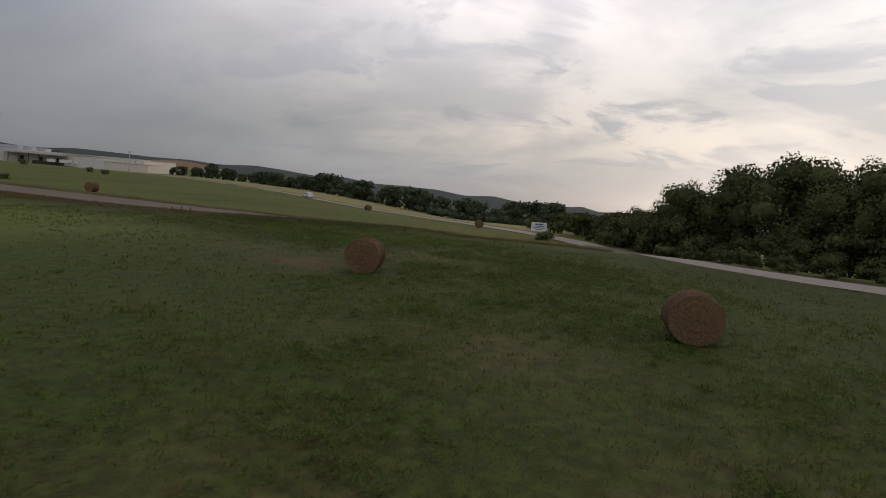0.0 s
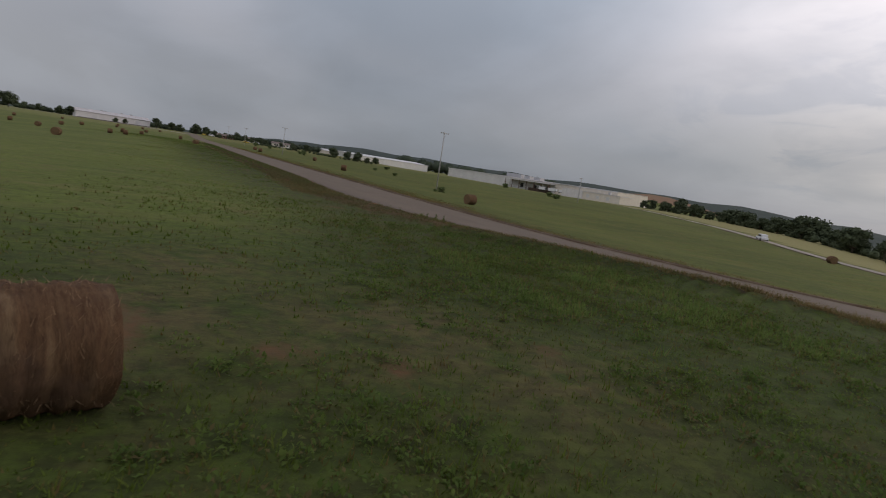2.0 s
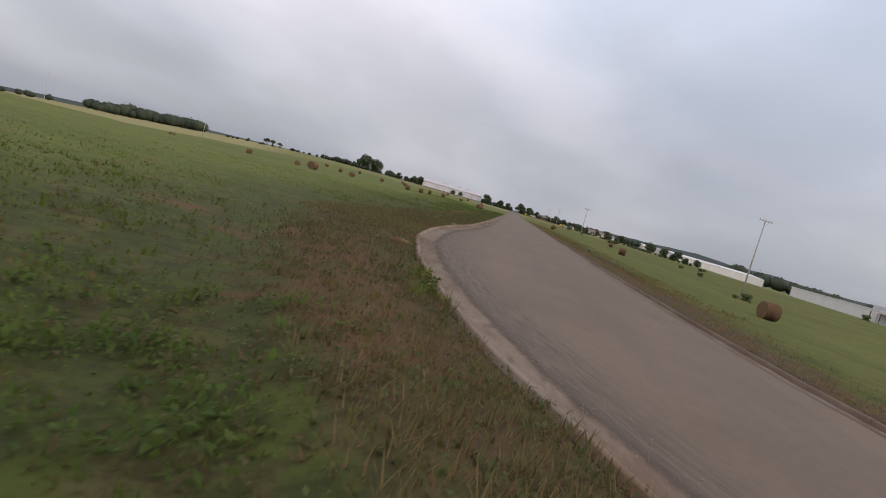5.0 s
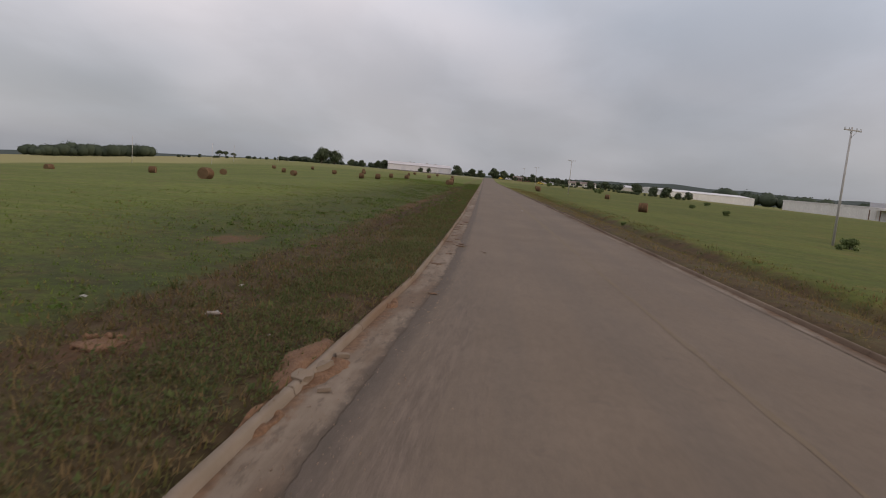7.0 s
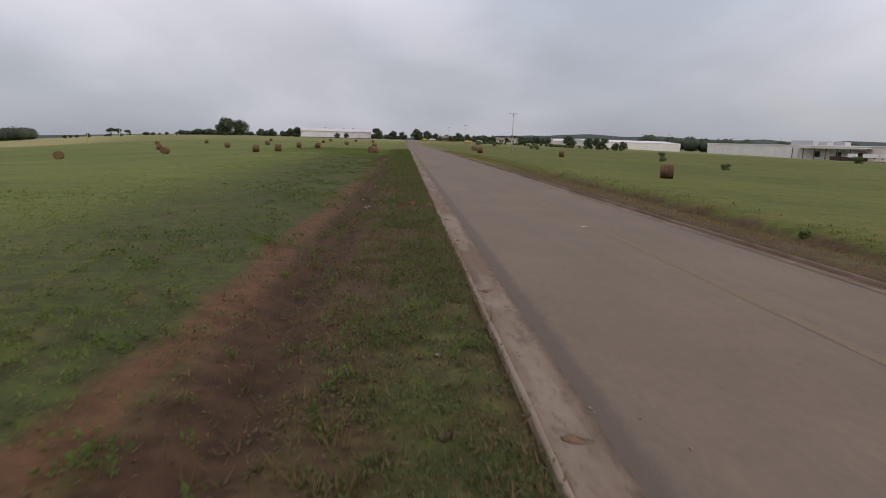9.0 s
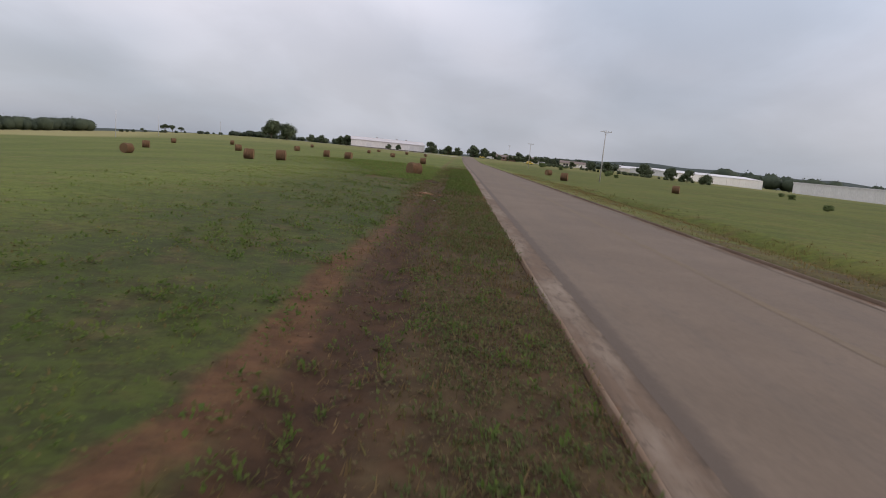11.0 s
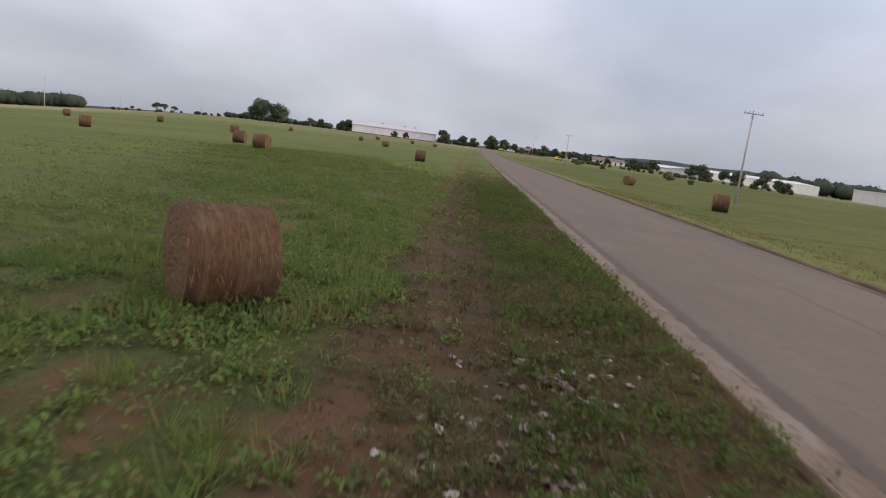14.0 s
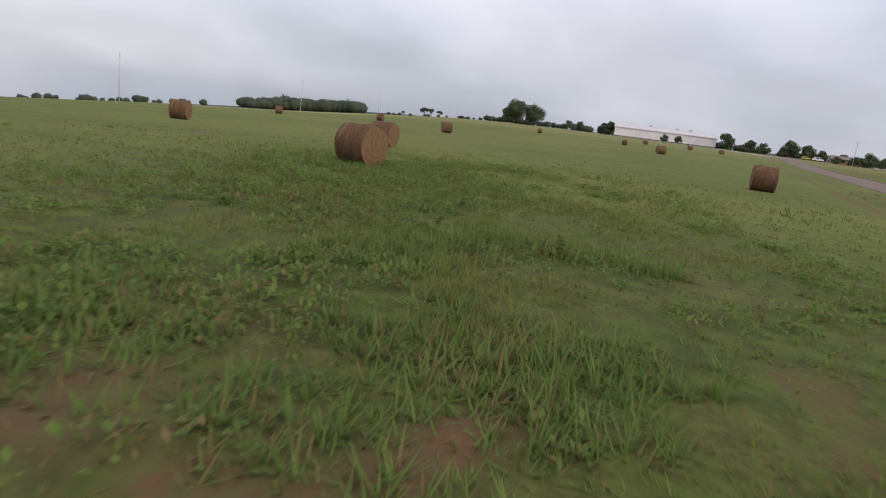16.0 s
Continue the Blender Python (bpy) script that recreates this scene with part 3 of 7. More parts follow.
def land(x, y):
    """The ground's surface, with the verge raised to the kerb, the ditch, and the beds under the roads."""
    z = height(x, y)
    ul, ur = left_x(y) - x, x - right_x(y)
    on = (y > 15)
    away = np.where(on, np.maximum(ul, ur), 50.0)
    cd = cross_distance(x, y)
    near = np.minimum(np.abs(away), cd - CROSS_HALF)
    z = z + bumps(x, y) * smooth01((near - 0.3) / 2.0)
    z = z + np.where(on & (ul > 0), 0.10 * (1 - smooth01((ul - 0.4) / 3.2)), 0)
    z = z + np.where(on & (ur > 0), 0.10 * (1 - smooth01((ur - 0.4) / 2.2)), 0)
    z = z - np.where((ur > 0) & (y > 70), 0.65 * np.exp(-((ur - 4.2 - 1.2 * smooth01((y - 150) / 40)) / 1.2) ** 2) * smooth01((y - 70) / 20) * (1 - smooth01((y - 200) / 22)), 0)
    z = z - np.where(on & (ul > 0), 0.17 * np.exp(-((ul - 3.0 - 0.15 * np.sin(y * 0.7)) / 0.34) ** 2) * smooth01((y - 86) / 8) * (1 - smooth01((y - 176) / 20)), 0)
    z = z + 0.20 * np.exp(-((x + 4.3) / 0.42) ** 2 - ((y - 196.85) / 0.32) ** 2) + 0.10 * np.exp(-((x + 3.7) / 0.5) ** 2 - ((y - 196.95) / 0.3) ** 2)
    z = z - 0.18 * np.exp(-((x + 4.15) / 0.6) ** 2 - ((y - 195.9) / 0.32) ** 2) - 0.14 * np.exp(-((x + 3.25) / 0.3) ** 2 - ((y - 196.0) / 0.3) ** 2)
    z = z + np.where(ul > 0, 0.38 * np.exp(-((ul - 2.3) / 0.95) ** 2) * smooth01((y - 22) / 5) * (1 - smooth01((y - 38) / 13)), 0)
    inside = on & (ul < 0.0) & (ur < 0.0)
    z = np.where(inside | (cd < CROSS_HALF - 0.1), z - 0.22, z)
    return z


def axis_steps(pieces):
    out = []
    for a, b, s in pieces:
        out.extend(np.arange(a, b, s))
    return np.array(out)


def grown(a, first, factor, end):
    out, s = [a], first
    while out[-1] < end:
        out.append(out[-1] + s)
        s *= factor
    return np.array(out)


# bare spots of clay in the turf: place and size
VERGE_SPOTS = [(-1.1, 207.7, 0.55), (-2.0, 209.3, 0.5), (-0.8, 209.2, 0.4), (-2.3, 211.0, 0.45), (-4.5, 207.2, 0.7), (-4.1, 209, 0.5), (-0.6, 47.4, 0.35), (0, 46, 0.3), (0.6, 49.3, 0.22), (-2, 49, 0.5), (-3.9, 180.2, 0.95), (-0.45, 177.4, 0.42), (-0.35, 53.6, 0.35),
               (-3.4, 73, 0.6), (-3, 205, 0.7), (-4.5, 48.5, 0.8), (-2.6, 47.2, 0.5)]
FIELD_SPOTS = [(-6.9, 207.6, 0.6), (-6, 207, 0.4), (-8.3, 210.2, 0.5), (-6.2, 84, 1), (-9.5, 222.5, 0.5), (-8, 221.2, 0.45), (-15.5, 21.2, 1.2), (-11.5, 233, 0.8), (-14.1, 244, 0.6),
               (-12, 244.6, 0.45), (-13.7, 246.9, 0.35), (-9.8, 247, 0.6), (-12.9, 243, 0.5), (-7.5, 212, 0.6), (-9.6, 198, 0.9), (-7.2, 191, 0.8), (-8.4, 200, 0.7), (-7.8, 201, 0.5),
               (-6.9, 197.3, 0.45), (-7.8, 217.2, 0.4), (-8, 218.3, 0.45), (-6.9, 217, 0.35), (-6, 217.2, 0.3), (-8.5, 220.5, 0.4), (-12.4, 20, 0.5), (-10.8, 18.6, 0.5),
               (-7.2, 20.3, 0.4), (-6.3, 229, 0.45), (-6.6, 231, 0.5), (-7.2, 233.5, 0.5)]
CLAY_SPOTS = VERGE_SPOTS + FIELD_SPOTS
# wider stretches where the turf is thin and brown
TIRED = [(-10, 21.5, 3.2), (-14.8, 22, 3.0), (-8, 18.5, 2.2), (-13.5, 27, 2.2), (-6.5, 202, 1.8), (-8.5, 196, 2.2), (-7.5, 188, 2.4), (-9, 219, 1.8), (-14.6, 244, 1.8), (-12, 244.3, 0.8), (-9.5, 236, 1.6), (-7, 228, 1.4),
         (-24, 9, 2.5), (-30, 3, 2.5), (-33, 9, 2.0)]


def make_ground():
    east = grown(75, 1.8, 1.15, 4600)
    west = -grown(75, 1.8, 1.15, 4600)[::-1]
    u = np.concatenate([west, axis_steps([(-73.5, -30, 1.2), (-30, -8, 0.6), (-8, -0.01, 0.25), (0, 8.6, 0.86), (8.6, 16, 0.3), (16, 73.6, 1.0)]), east])
    v = np.concatenate([-grown(62, 2.0, 1.12, 4600)[::-1], axis_steps([(-60, 120, 1.0), (120, 192, 1.4), (192, 200, 0.3), (200, 340, 1.4)]), grown(340, 2.0, 1.09, 4600)])
    U, V = np.meshgrid(u, v)
    # near the road the columns follow its edges
    k = smooth01((V - 24) / 10) * (1 - smooth01((np.abs(U - 4) - 14) / 40))
    lx, rx = left_x(V), right_x(V)
    shift = np.where(U < 0, lx, np.where(U > 8.6, rx - 8.6, lx + (rx - 8.6 - lx) * U / 8.6))
    X = U + shift * k
    Z = land(X, V)
    nu, nv = len(u), len(v)
    idx = np.arange(nu * nv).reshape(nv, nu)
    quads = np.stack([idx[:-1, :-1], idx[:-1, 1:], idx[1:, 1:], idx[1:, :-1]], -1).reshape(-1, 4)
    x, y, z = X.ravel(), V.ravel(), Z.ravel()
    ob = fast("ground", np.stack([x, y, z], 1), quads, M["ground"])
    me = ob.data
    me.polygons.foreach_set("use_smooth", np.ones(len(me.polygons), dtype=bool))
    ul, ur, r, az = left_x(y) - x, x - right_x(y), np.hypot(x, y), np.degrees(np.arctan2(x, y))
    cd = cross_distance(x, y)
    width = np.interp(y, [30, 48, 60, 80, 150, 185, 200, 240, 300], [2.5, 3.4, 4.4, 4.2, 3.9, 5.2, 5.0, 4.6, 4.4])
    verge = np.where((ul > -0.5) & (y > 18), 1 - smooth01((ul - width + 0.9) / 1.6), 0) + np.where((ur > -0.5) & (y > 20), 1 - smooth01((ur - np.interp(y, [40, 70, 90, 150, 190, 205, 225], [1.5, 2.6, 4.8, 4.6, 5.4, 5.0, 0.6])) / 2.4), 0)
    verge = verge * np.where(x < 5, np.interp(y, [30, 45, 57, 62, 67, 76, 225, 248], [0.5, 0.6, 0.58, 0.42, 0.5, 1.0, 1.0, 0.45]), np.interp(y, [150, 178], [0.7, 0.42]))
    verge = verge * (1 - 0.62 * (x < 5) * np.exp(-((ul - 0.8) / 1.3) ** 2) * np.interp(y, [74, 82, 106, 120], [0, 1, 1, 0.25]))
    verge = np.maximum(verge, 0.8 * (1 - smooth01((cd - CROSS_HALF - 0.4) / 2.0)))
    strip = np.exp(-((ul - np.interp(y, [70, 100, 130, 150, 190, 212, 221, 230, 300], [4.0, 3.75, 4.0, 4.0, 3.7, 3.7, 4.2, 4.65, 4.9])) / 0.85) ** 2)
    clay = strip * np.interp(y, [60, 78, 95, 150, 175, 215, 230, 300], [0.10, 0.22, 0.26, 0.26, 0.30, 0.65, 0.9, 0.8]) * (ul > 0)
    clay = clay + 0.8 * (ul > 0.2) * np.exp(-((ul - 2.0) / 1.7) ** 2) * np.interp(y, [36, 42, 54, 62], [0, 1, 1, 0])
    for cx, cy, s in CLAY_SPOTS:
        clay = np.maximum(clay, 1.3 * np.exp(-(((x - cx) / s) ** 2 + ((y - cy) / (1.4 * s)) ** 2)))
    straw = 0.9 * smooth01((r - 330) / 160) * smooth01((-18 - az) / 12) + 0.45 * smooth01((r - 330) / 200) * (az < 40) + 0.66 * (x > 30) * (y < 400) * smooth01((y - 24) / 10) * smooth01((x - np.interp(y, [p[1] for p in CROSS[4:]], [p[0] for p in CROSS[4:]]) - 3) / 6)
    straw = np.maximum(straw, 0.42 * (ur > 0) * (y > 25) * (y < 420) * (1 - smooth01((ur - 1.0) / 1.6)))
    bare = np.exp(-((np.degrees(np.arctan2(x, y - 40)) - 43.5) / 7.0) ** 4) * smooth01((r - 880) / 120) * (1 - smooth01((r - 1500) / 200))
    wood = smooth01((r - 1350) / 250)
    # mask near the flight for the painted blade shade and the worn brown patches
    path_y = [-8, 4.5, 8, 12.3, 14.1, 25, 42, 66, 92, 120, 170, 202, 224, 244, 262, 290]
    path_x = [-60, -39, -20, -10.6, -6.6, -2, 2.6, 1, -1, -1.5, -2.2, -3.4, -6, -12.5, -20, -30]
    turf_shade_wear = 1 - smooth01((np.abs(x - np.interp(y, path_y, path_x)) - 5) / 10)
    turf_shade_wear = np.maximum(turf_shade_wear, (1 - smooth01((y - 22) / 16)) * (1 - smooth01((-14 - y) / 10)) * (1 - smooth01((-x - 48) / 12)) * (x < 12))
    turf_shade_wear = turf_shade_wear * (1 - 0.1 * smooth01((y - 195) / 12)) * (1 - smooth01((y - 250) / 14)) * (1 - 0.5 * smooth01((y - 210) / 10)) * (1 - 0.25 * (1 - smooth01((y - 26) / 8)))
    seam = np.exp(-((ul - 4.15 - 0.12 * np.sin(y * 0.5)) / 0.5) ** 2) * np.interp(y, [84, 94, 102, 150, 165, 180], [0, 0.5, 1.0, 1.0, 0.6, 0]) * (ul > 0)
    mud = np.exp(-((ul - 3.1) / 0.75) ** 2) * np.interp(y, [84, 95, 150, 185, 200], [0, 1.1, 1.1, 0.7, 0]) * (ul > 0)
    lush = (1 - smooth01((y - 30) / 14)) * (x < 14) + 0.25 * smooth01((y - 196) / 16) * (x < -2.5) * (1 - smooth01((r - 260) / 100))
    olive = 1.0 * (ur > 3) * (r < 700) * (y > 25)
    tired = 0 * x
    for cx, cy, s in TIRED:
        tired = np.maximum(tired, np.exp(-(((x - cx) / s) ** 2 + ((y - cy) / s) ** 2)))
    for name, data in (("tired", tired), ("lush", lush), ("olive", olive), ("mud", mud), ("seam", seam), ("turf_shade_wear", turf_shade_wear), ("verge", verge), ("clay", clay), ("straw", straw), ("bare", bare), ("wood", wood)):
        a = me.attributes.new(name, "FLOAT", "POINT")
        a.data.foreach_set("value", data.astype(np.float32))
    return tagged(ob, "hay field of short green grass with bare patches and hills beyond", "ground", kind="structure")


ground = make_ground()


def z_at(x, y):
    return float(land(np.array([float(x)]), np.array([float(y)]))[0])


# ---- the roads ----


def strip(name, ys, left, right, zf, material, columns=6, label="", category="", parent=None):
    """A strip of ground cover between two edges that are functions of y."""
    rows = []
    for y in ys:
        a, b = float(left(y)), float(right(y))
        rows.append([(a + (b - a) * k / columns, y) for k in range(columns + 1)])
    P = np.array(rows)
    n, m = P.shape[:2]
    z = zf(P[..., 0], P[..., 1])
    verts = np.concatenate([P.reshape(-1, 2), z.reshape(-1, 1)], 1)
    idx = np.arange(n * m).reshape(n, m)
    quads = np.stack([idx[:-1, :-1], idx[:-1, 1:], idx[1:, 1:], idx[1:, :-1]], -1).reshape(-1, 4)
    ob = fast(name, verts, quads, material, parent)
    return tagged(ob, label, category, kind="structure") if label else ob


ROAD_Y = np.concatenate([np.arange(11, 110, 0.75), np.arange(110, 400, 2.5), np.arange(400, 900, 10)])
road = strip("road", ROAD_Y, lambda y: left_x(y) + 0.05, lambda y: right_x(y) - 0.05, lambda x, y: height(x, y) + 0.012, M["asphalt"], 24,
             "worn grey-brown asphalt road running straight between kerbs", "road")


def from_kerb(ob, edge, **extra):
    """Stores each corner's distance from the kerb, and other values that change along the road."""
    co = np.empty(len(ob.data.vertices) * 3, dtype=np.float32)
    ob.data.vertices.foreach_get("co", co)
    x, y = co[0::3].astype(float), co[1::3].astype(float)
    for name, values in (("edge", np.abs(x - edge(y))), *((k, np.interp(y, *v)) for k, v in extra.items())):
        ob.data.attributes.new(name, "FLOAT", "POINT").data.foreach_set("value", values.astype(np.float32))


from_kerb(road, left_x, ravel=([20, 58, 70, 82, 104], [1, 1, 0.75, 0.3, 0.0]))


def profile_along(name, ys, edge, side, outline, material, parent=None, wave=0.0):
    """Sweeps an outline (out from the road edge, up) along an edge; side is -1 for the left edge and 1 for the right."""
    pts = []
    ys = np.asarray(ys, float)
    ex = np.array([float(edge(y)) for y in ys])
    tx, ty = np.gradient(ex), np.gradient(ys)
    ln = np.hypot(tx, ty)
    nx, ny = side * ty / ln, -side * tx / ln
    wob = wave * np.sin(ys * 2.1) * np.sin(ys * 0.83)
    m = len(outline)
    V = np.zeros((len(ys), m, 3))
    for k, (o, h) in enumerate(outline):
        o = o * np.interp(ys, [60, 92], [1.0, 0.62])
        V[:, k, 0] = ex + nx * (o + wob * (1 if 0 < k < m - 1 else 0))
        V[:, k, 1] = ys + ny * (o + wob * (1 if 0 < k < m - 1 else 0))
        V[:, k, 2] = height(ex, ys) + h
    idx = np.arange(len(ys) * m).reshape(len(ys), m)
    a, b, c, d = idx[:-1, :-1], idx[:-1, 1:], idx[1:, 1:], idx[1:, :-1]
    q = np.stack([a, b, c, d] if side > 0 else [a, d, c, b], -1).reshape(-1, 4)
    return fast(name, V.reshape(-1, 3), q, material, parent)


KERB = [(-0.15, -0.1), (-0.145, 0.02), (-0.115, 0.100), (-0.09, 0.118), (-0.015, 0.120), (0.0, 0.105), (0.004, -0.15)]
kerb_left = new("kerb_left")
kerb_right = new("kerb_right")
for kerb, edge, side, first in ((kerb_left, left_x, -1, 18.0), (kerb_right, right_x, 1, 29.0)):
    tagged(kerb, "low concrete kerb stained with red soil along the road", "kerb", kind="structure")
    y, n = first, 0
    while y < 470:
        step = 3.0 if y < 300 else 12.0
        ys = np.linspace(y + 0.008, y + step - 0.008, 7)
        profile_along("kerb_length", ys, edge, side, KERB, M["concrete" if side < 0 else "dirty_kerb"], kerb, 0.006)
        y += step


def ragged(y, s):
    return 0.05 * math.sin(y * 1.9 + s) + 0.04 * math.sin(y * 4.7 + 2 * s) + 0.02 * math.sin(y * 11.3 + s)


def gutter_edge(y):
    """The broken edge between the gutter pan and the asphalt."""
    crumbs = sum(a * noise.noise(Vector((y * f, f, 0))) for f, a in ((1.3, 0.035), (4.7, 0.03), (13.0, 0.022)))
    return left_x(y) + np.interp(y, [30, 50, 66, 80, 100], [0.7, 0.8, 0.75, 0.7, 0.68]) + crumbs * float(np.interp(y, [80, 105], [1, 0.3]))


gutter = strip("gutter_left", np.concatenate([np.arange(20, 110, 0.06), np.arange(110, 470, 2.5)]), lambda y: left_x(y) - 0.01, gutter_edge,
               lambda x, y: height(x, y) + 0.019, M["gutter"], 3, "dusty concrete gutter pan beside the kerb", "gutter")
gutter_r = strip("gutter_right", np.concatenate([np.arange(30, 110, 0.75), np.arange(110, 470, 2.5)]), lambda y: right_x(y) - 0.45, lambda y: right_x(y) + 0.01,
                 lambda x, y: height(x, y) + 0.022, M["gutter"], 2, "narrow concrete gutter beside the far kerb", "gutter")


WASH = ([20, 40, 58, 64, 70, 74, 76, 79, 84, 100, 330], [0.02, 0.04, 0.06, 0.14, 0.24, 0.30, 0.22, 0.16, 0.13, 0.10, 0.06])
from_kerb(gutter, left_x, wash=WASH)
from_kerb(gutter_r, right_x, wash=([30, 330], [0.22, 0.22]))


def spill(x, y, r, stretch, label):
    """A low fan of red soil that has run over the kerb on to the gutter."""
    bm = bmesh.new()
    bmesh.ops.create_grid(bm, x_segments=22, y_segments=22, size=1.0)
    for v in bm.verts:
        a, b = v.co.x, v.co.y
        d = math.hypot(a, b)
        k = 1 + 0.45 * noise.noise(Vector((a * 1.6 + y, b * 1.6, 0)))
        v.co.x, v.co.y = a * r * k, b * r * stretch * k
        g = float(height(x + v.co.x, y + v.co.y))
        u = left_x(y + v.co.y) - (x + v.co.x)
        rim = float(0.128 * smooth01((u + 0.05) / 0.09))
        top = rim + 0.05 + 0.05 * noise.noise(Vector((v.co.x * 5, v.co.y * 5, y))) + 0.02 * noise.noise(Vector((v.co.x * 15, v.co.y * 15, y)))
        v.co.z = g + top - 0.30 * max(0.0, d - 0.45) ** 1.3
        v.co.x += x
        v.co.y += y
    ob = part("soil_spill", bm, M["wash"], None, "", True)
    return tagged(ob, label, "soil heap", "soil heaps along the kerb")


for sx, sy, sr, sl in ((-0.72, 72.9, 0.5, 2.4), (-0.66, 71.2, 0.2, 3.0), (-0.64, 77.2, 0.2, 3.4), (-0.20, 179.5, 0.22, 2.0), (-0.16, 210.2, 0.2, 2.0)):
    spill(left_x(sy) + 0.75 + sx if sy < 100 else left_x(sy) + sx + 0.2, sy, sr, sl, "fan of red soil spilled over the kerb into the gutter")
strip("centre_line", np.arange(61, 400, 0.8), lambda y: 4.96 + 0.3 * ragged(y, 3), lambda y: 4.96 + 0.1 + 0.16 * float(smooth01((y - 80) / 30)) + 0.5 * ragged(y, 1), lambda x, y: height(x, y) + 0.016, M["yellow"], 1,
      "almost worn away yellow centre line", "road marking")


def cross_road():
    P = [Vector((*p, 0)) for p in CROSS]
    fine = []
    for k in range(len(P) - 1):
        p0, p1, p2, p3 = P[max(k - 1, 0)], P[k], P[k + 1], P[min(k + 2, len(P) - 1)]
        n = max(2, int((p2 - p1).length / 1.5))
        for i in range(n):
            t = i / n
            fine.append(0.5 * ((2 * p1) + (p2 - p0) * t + (2 * p0 - 5 * p1 + 4 * p2 - p3) * t * t + (3 * p1 - p0 - 3 * p2 + p3) * t ** 3))
    verts, faces = [], []
    m = 7
    for i, p in enumerate(fine):
        d = (fine[min(i + 1, len(fine) - 1)] - fine[max(i - 1, 0)]).normalized()
        s = Vector((d.y, -d.x, 0))
        for k in range(m):
            q = p + s * CROSS_HALF * (2 * k / (m - 1) - 1)
            verts.append((q.x, q.y, float(height(q.x, q.y)) + 0.004))
    for i in range(len(fine) - 1):
        for k in range(m - 1):
            a = i * m + k
            faces.append((a, a + 1, a + m + 1, a + m))
    ob = raw("side_road", verts, faces, M["side_road"])
    return tagged(ob, "pale asphalt side road curving away past the sign", "road", kind="structure")


cross_road()


def x_mark(x, y):
    bm = bmesh.new()
    for a in (38, -30):
        g = bmesh.ops.create_grid(bm, x_segments=6, y_segments=1, size=0.5)["verts"]
        bmesh.ops.scale(bm, vec=(0.95, 0.085, 1), verts=g)
        bmesh.ops.rotate(bm, matrix=Matrix.Rotation(radians(a), 3, "Z"), verts=g)
        bmesh.ops.translate(bm, vec=(0, 0, 0.004 * (a > 0)), verts=g)
    ob = part("survey_mark", bm, M["white_paint"])
    ob.matrix_world = pose(x, y, float(height(x, y)) + 0.020, 0, 0, 10) @ Matrix.Diagonal((0.5, 0.6, 1, 1))
    tagged(ob, "white painted survey cross on the asphalt", "road marking")


x_mark(4.75, 119.4)

# ---- hay bales ----


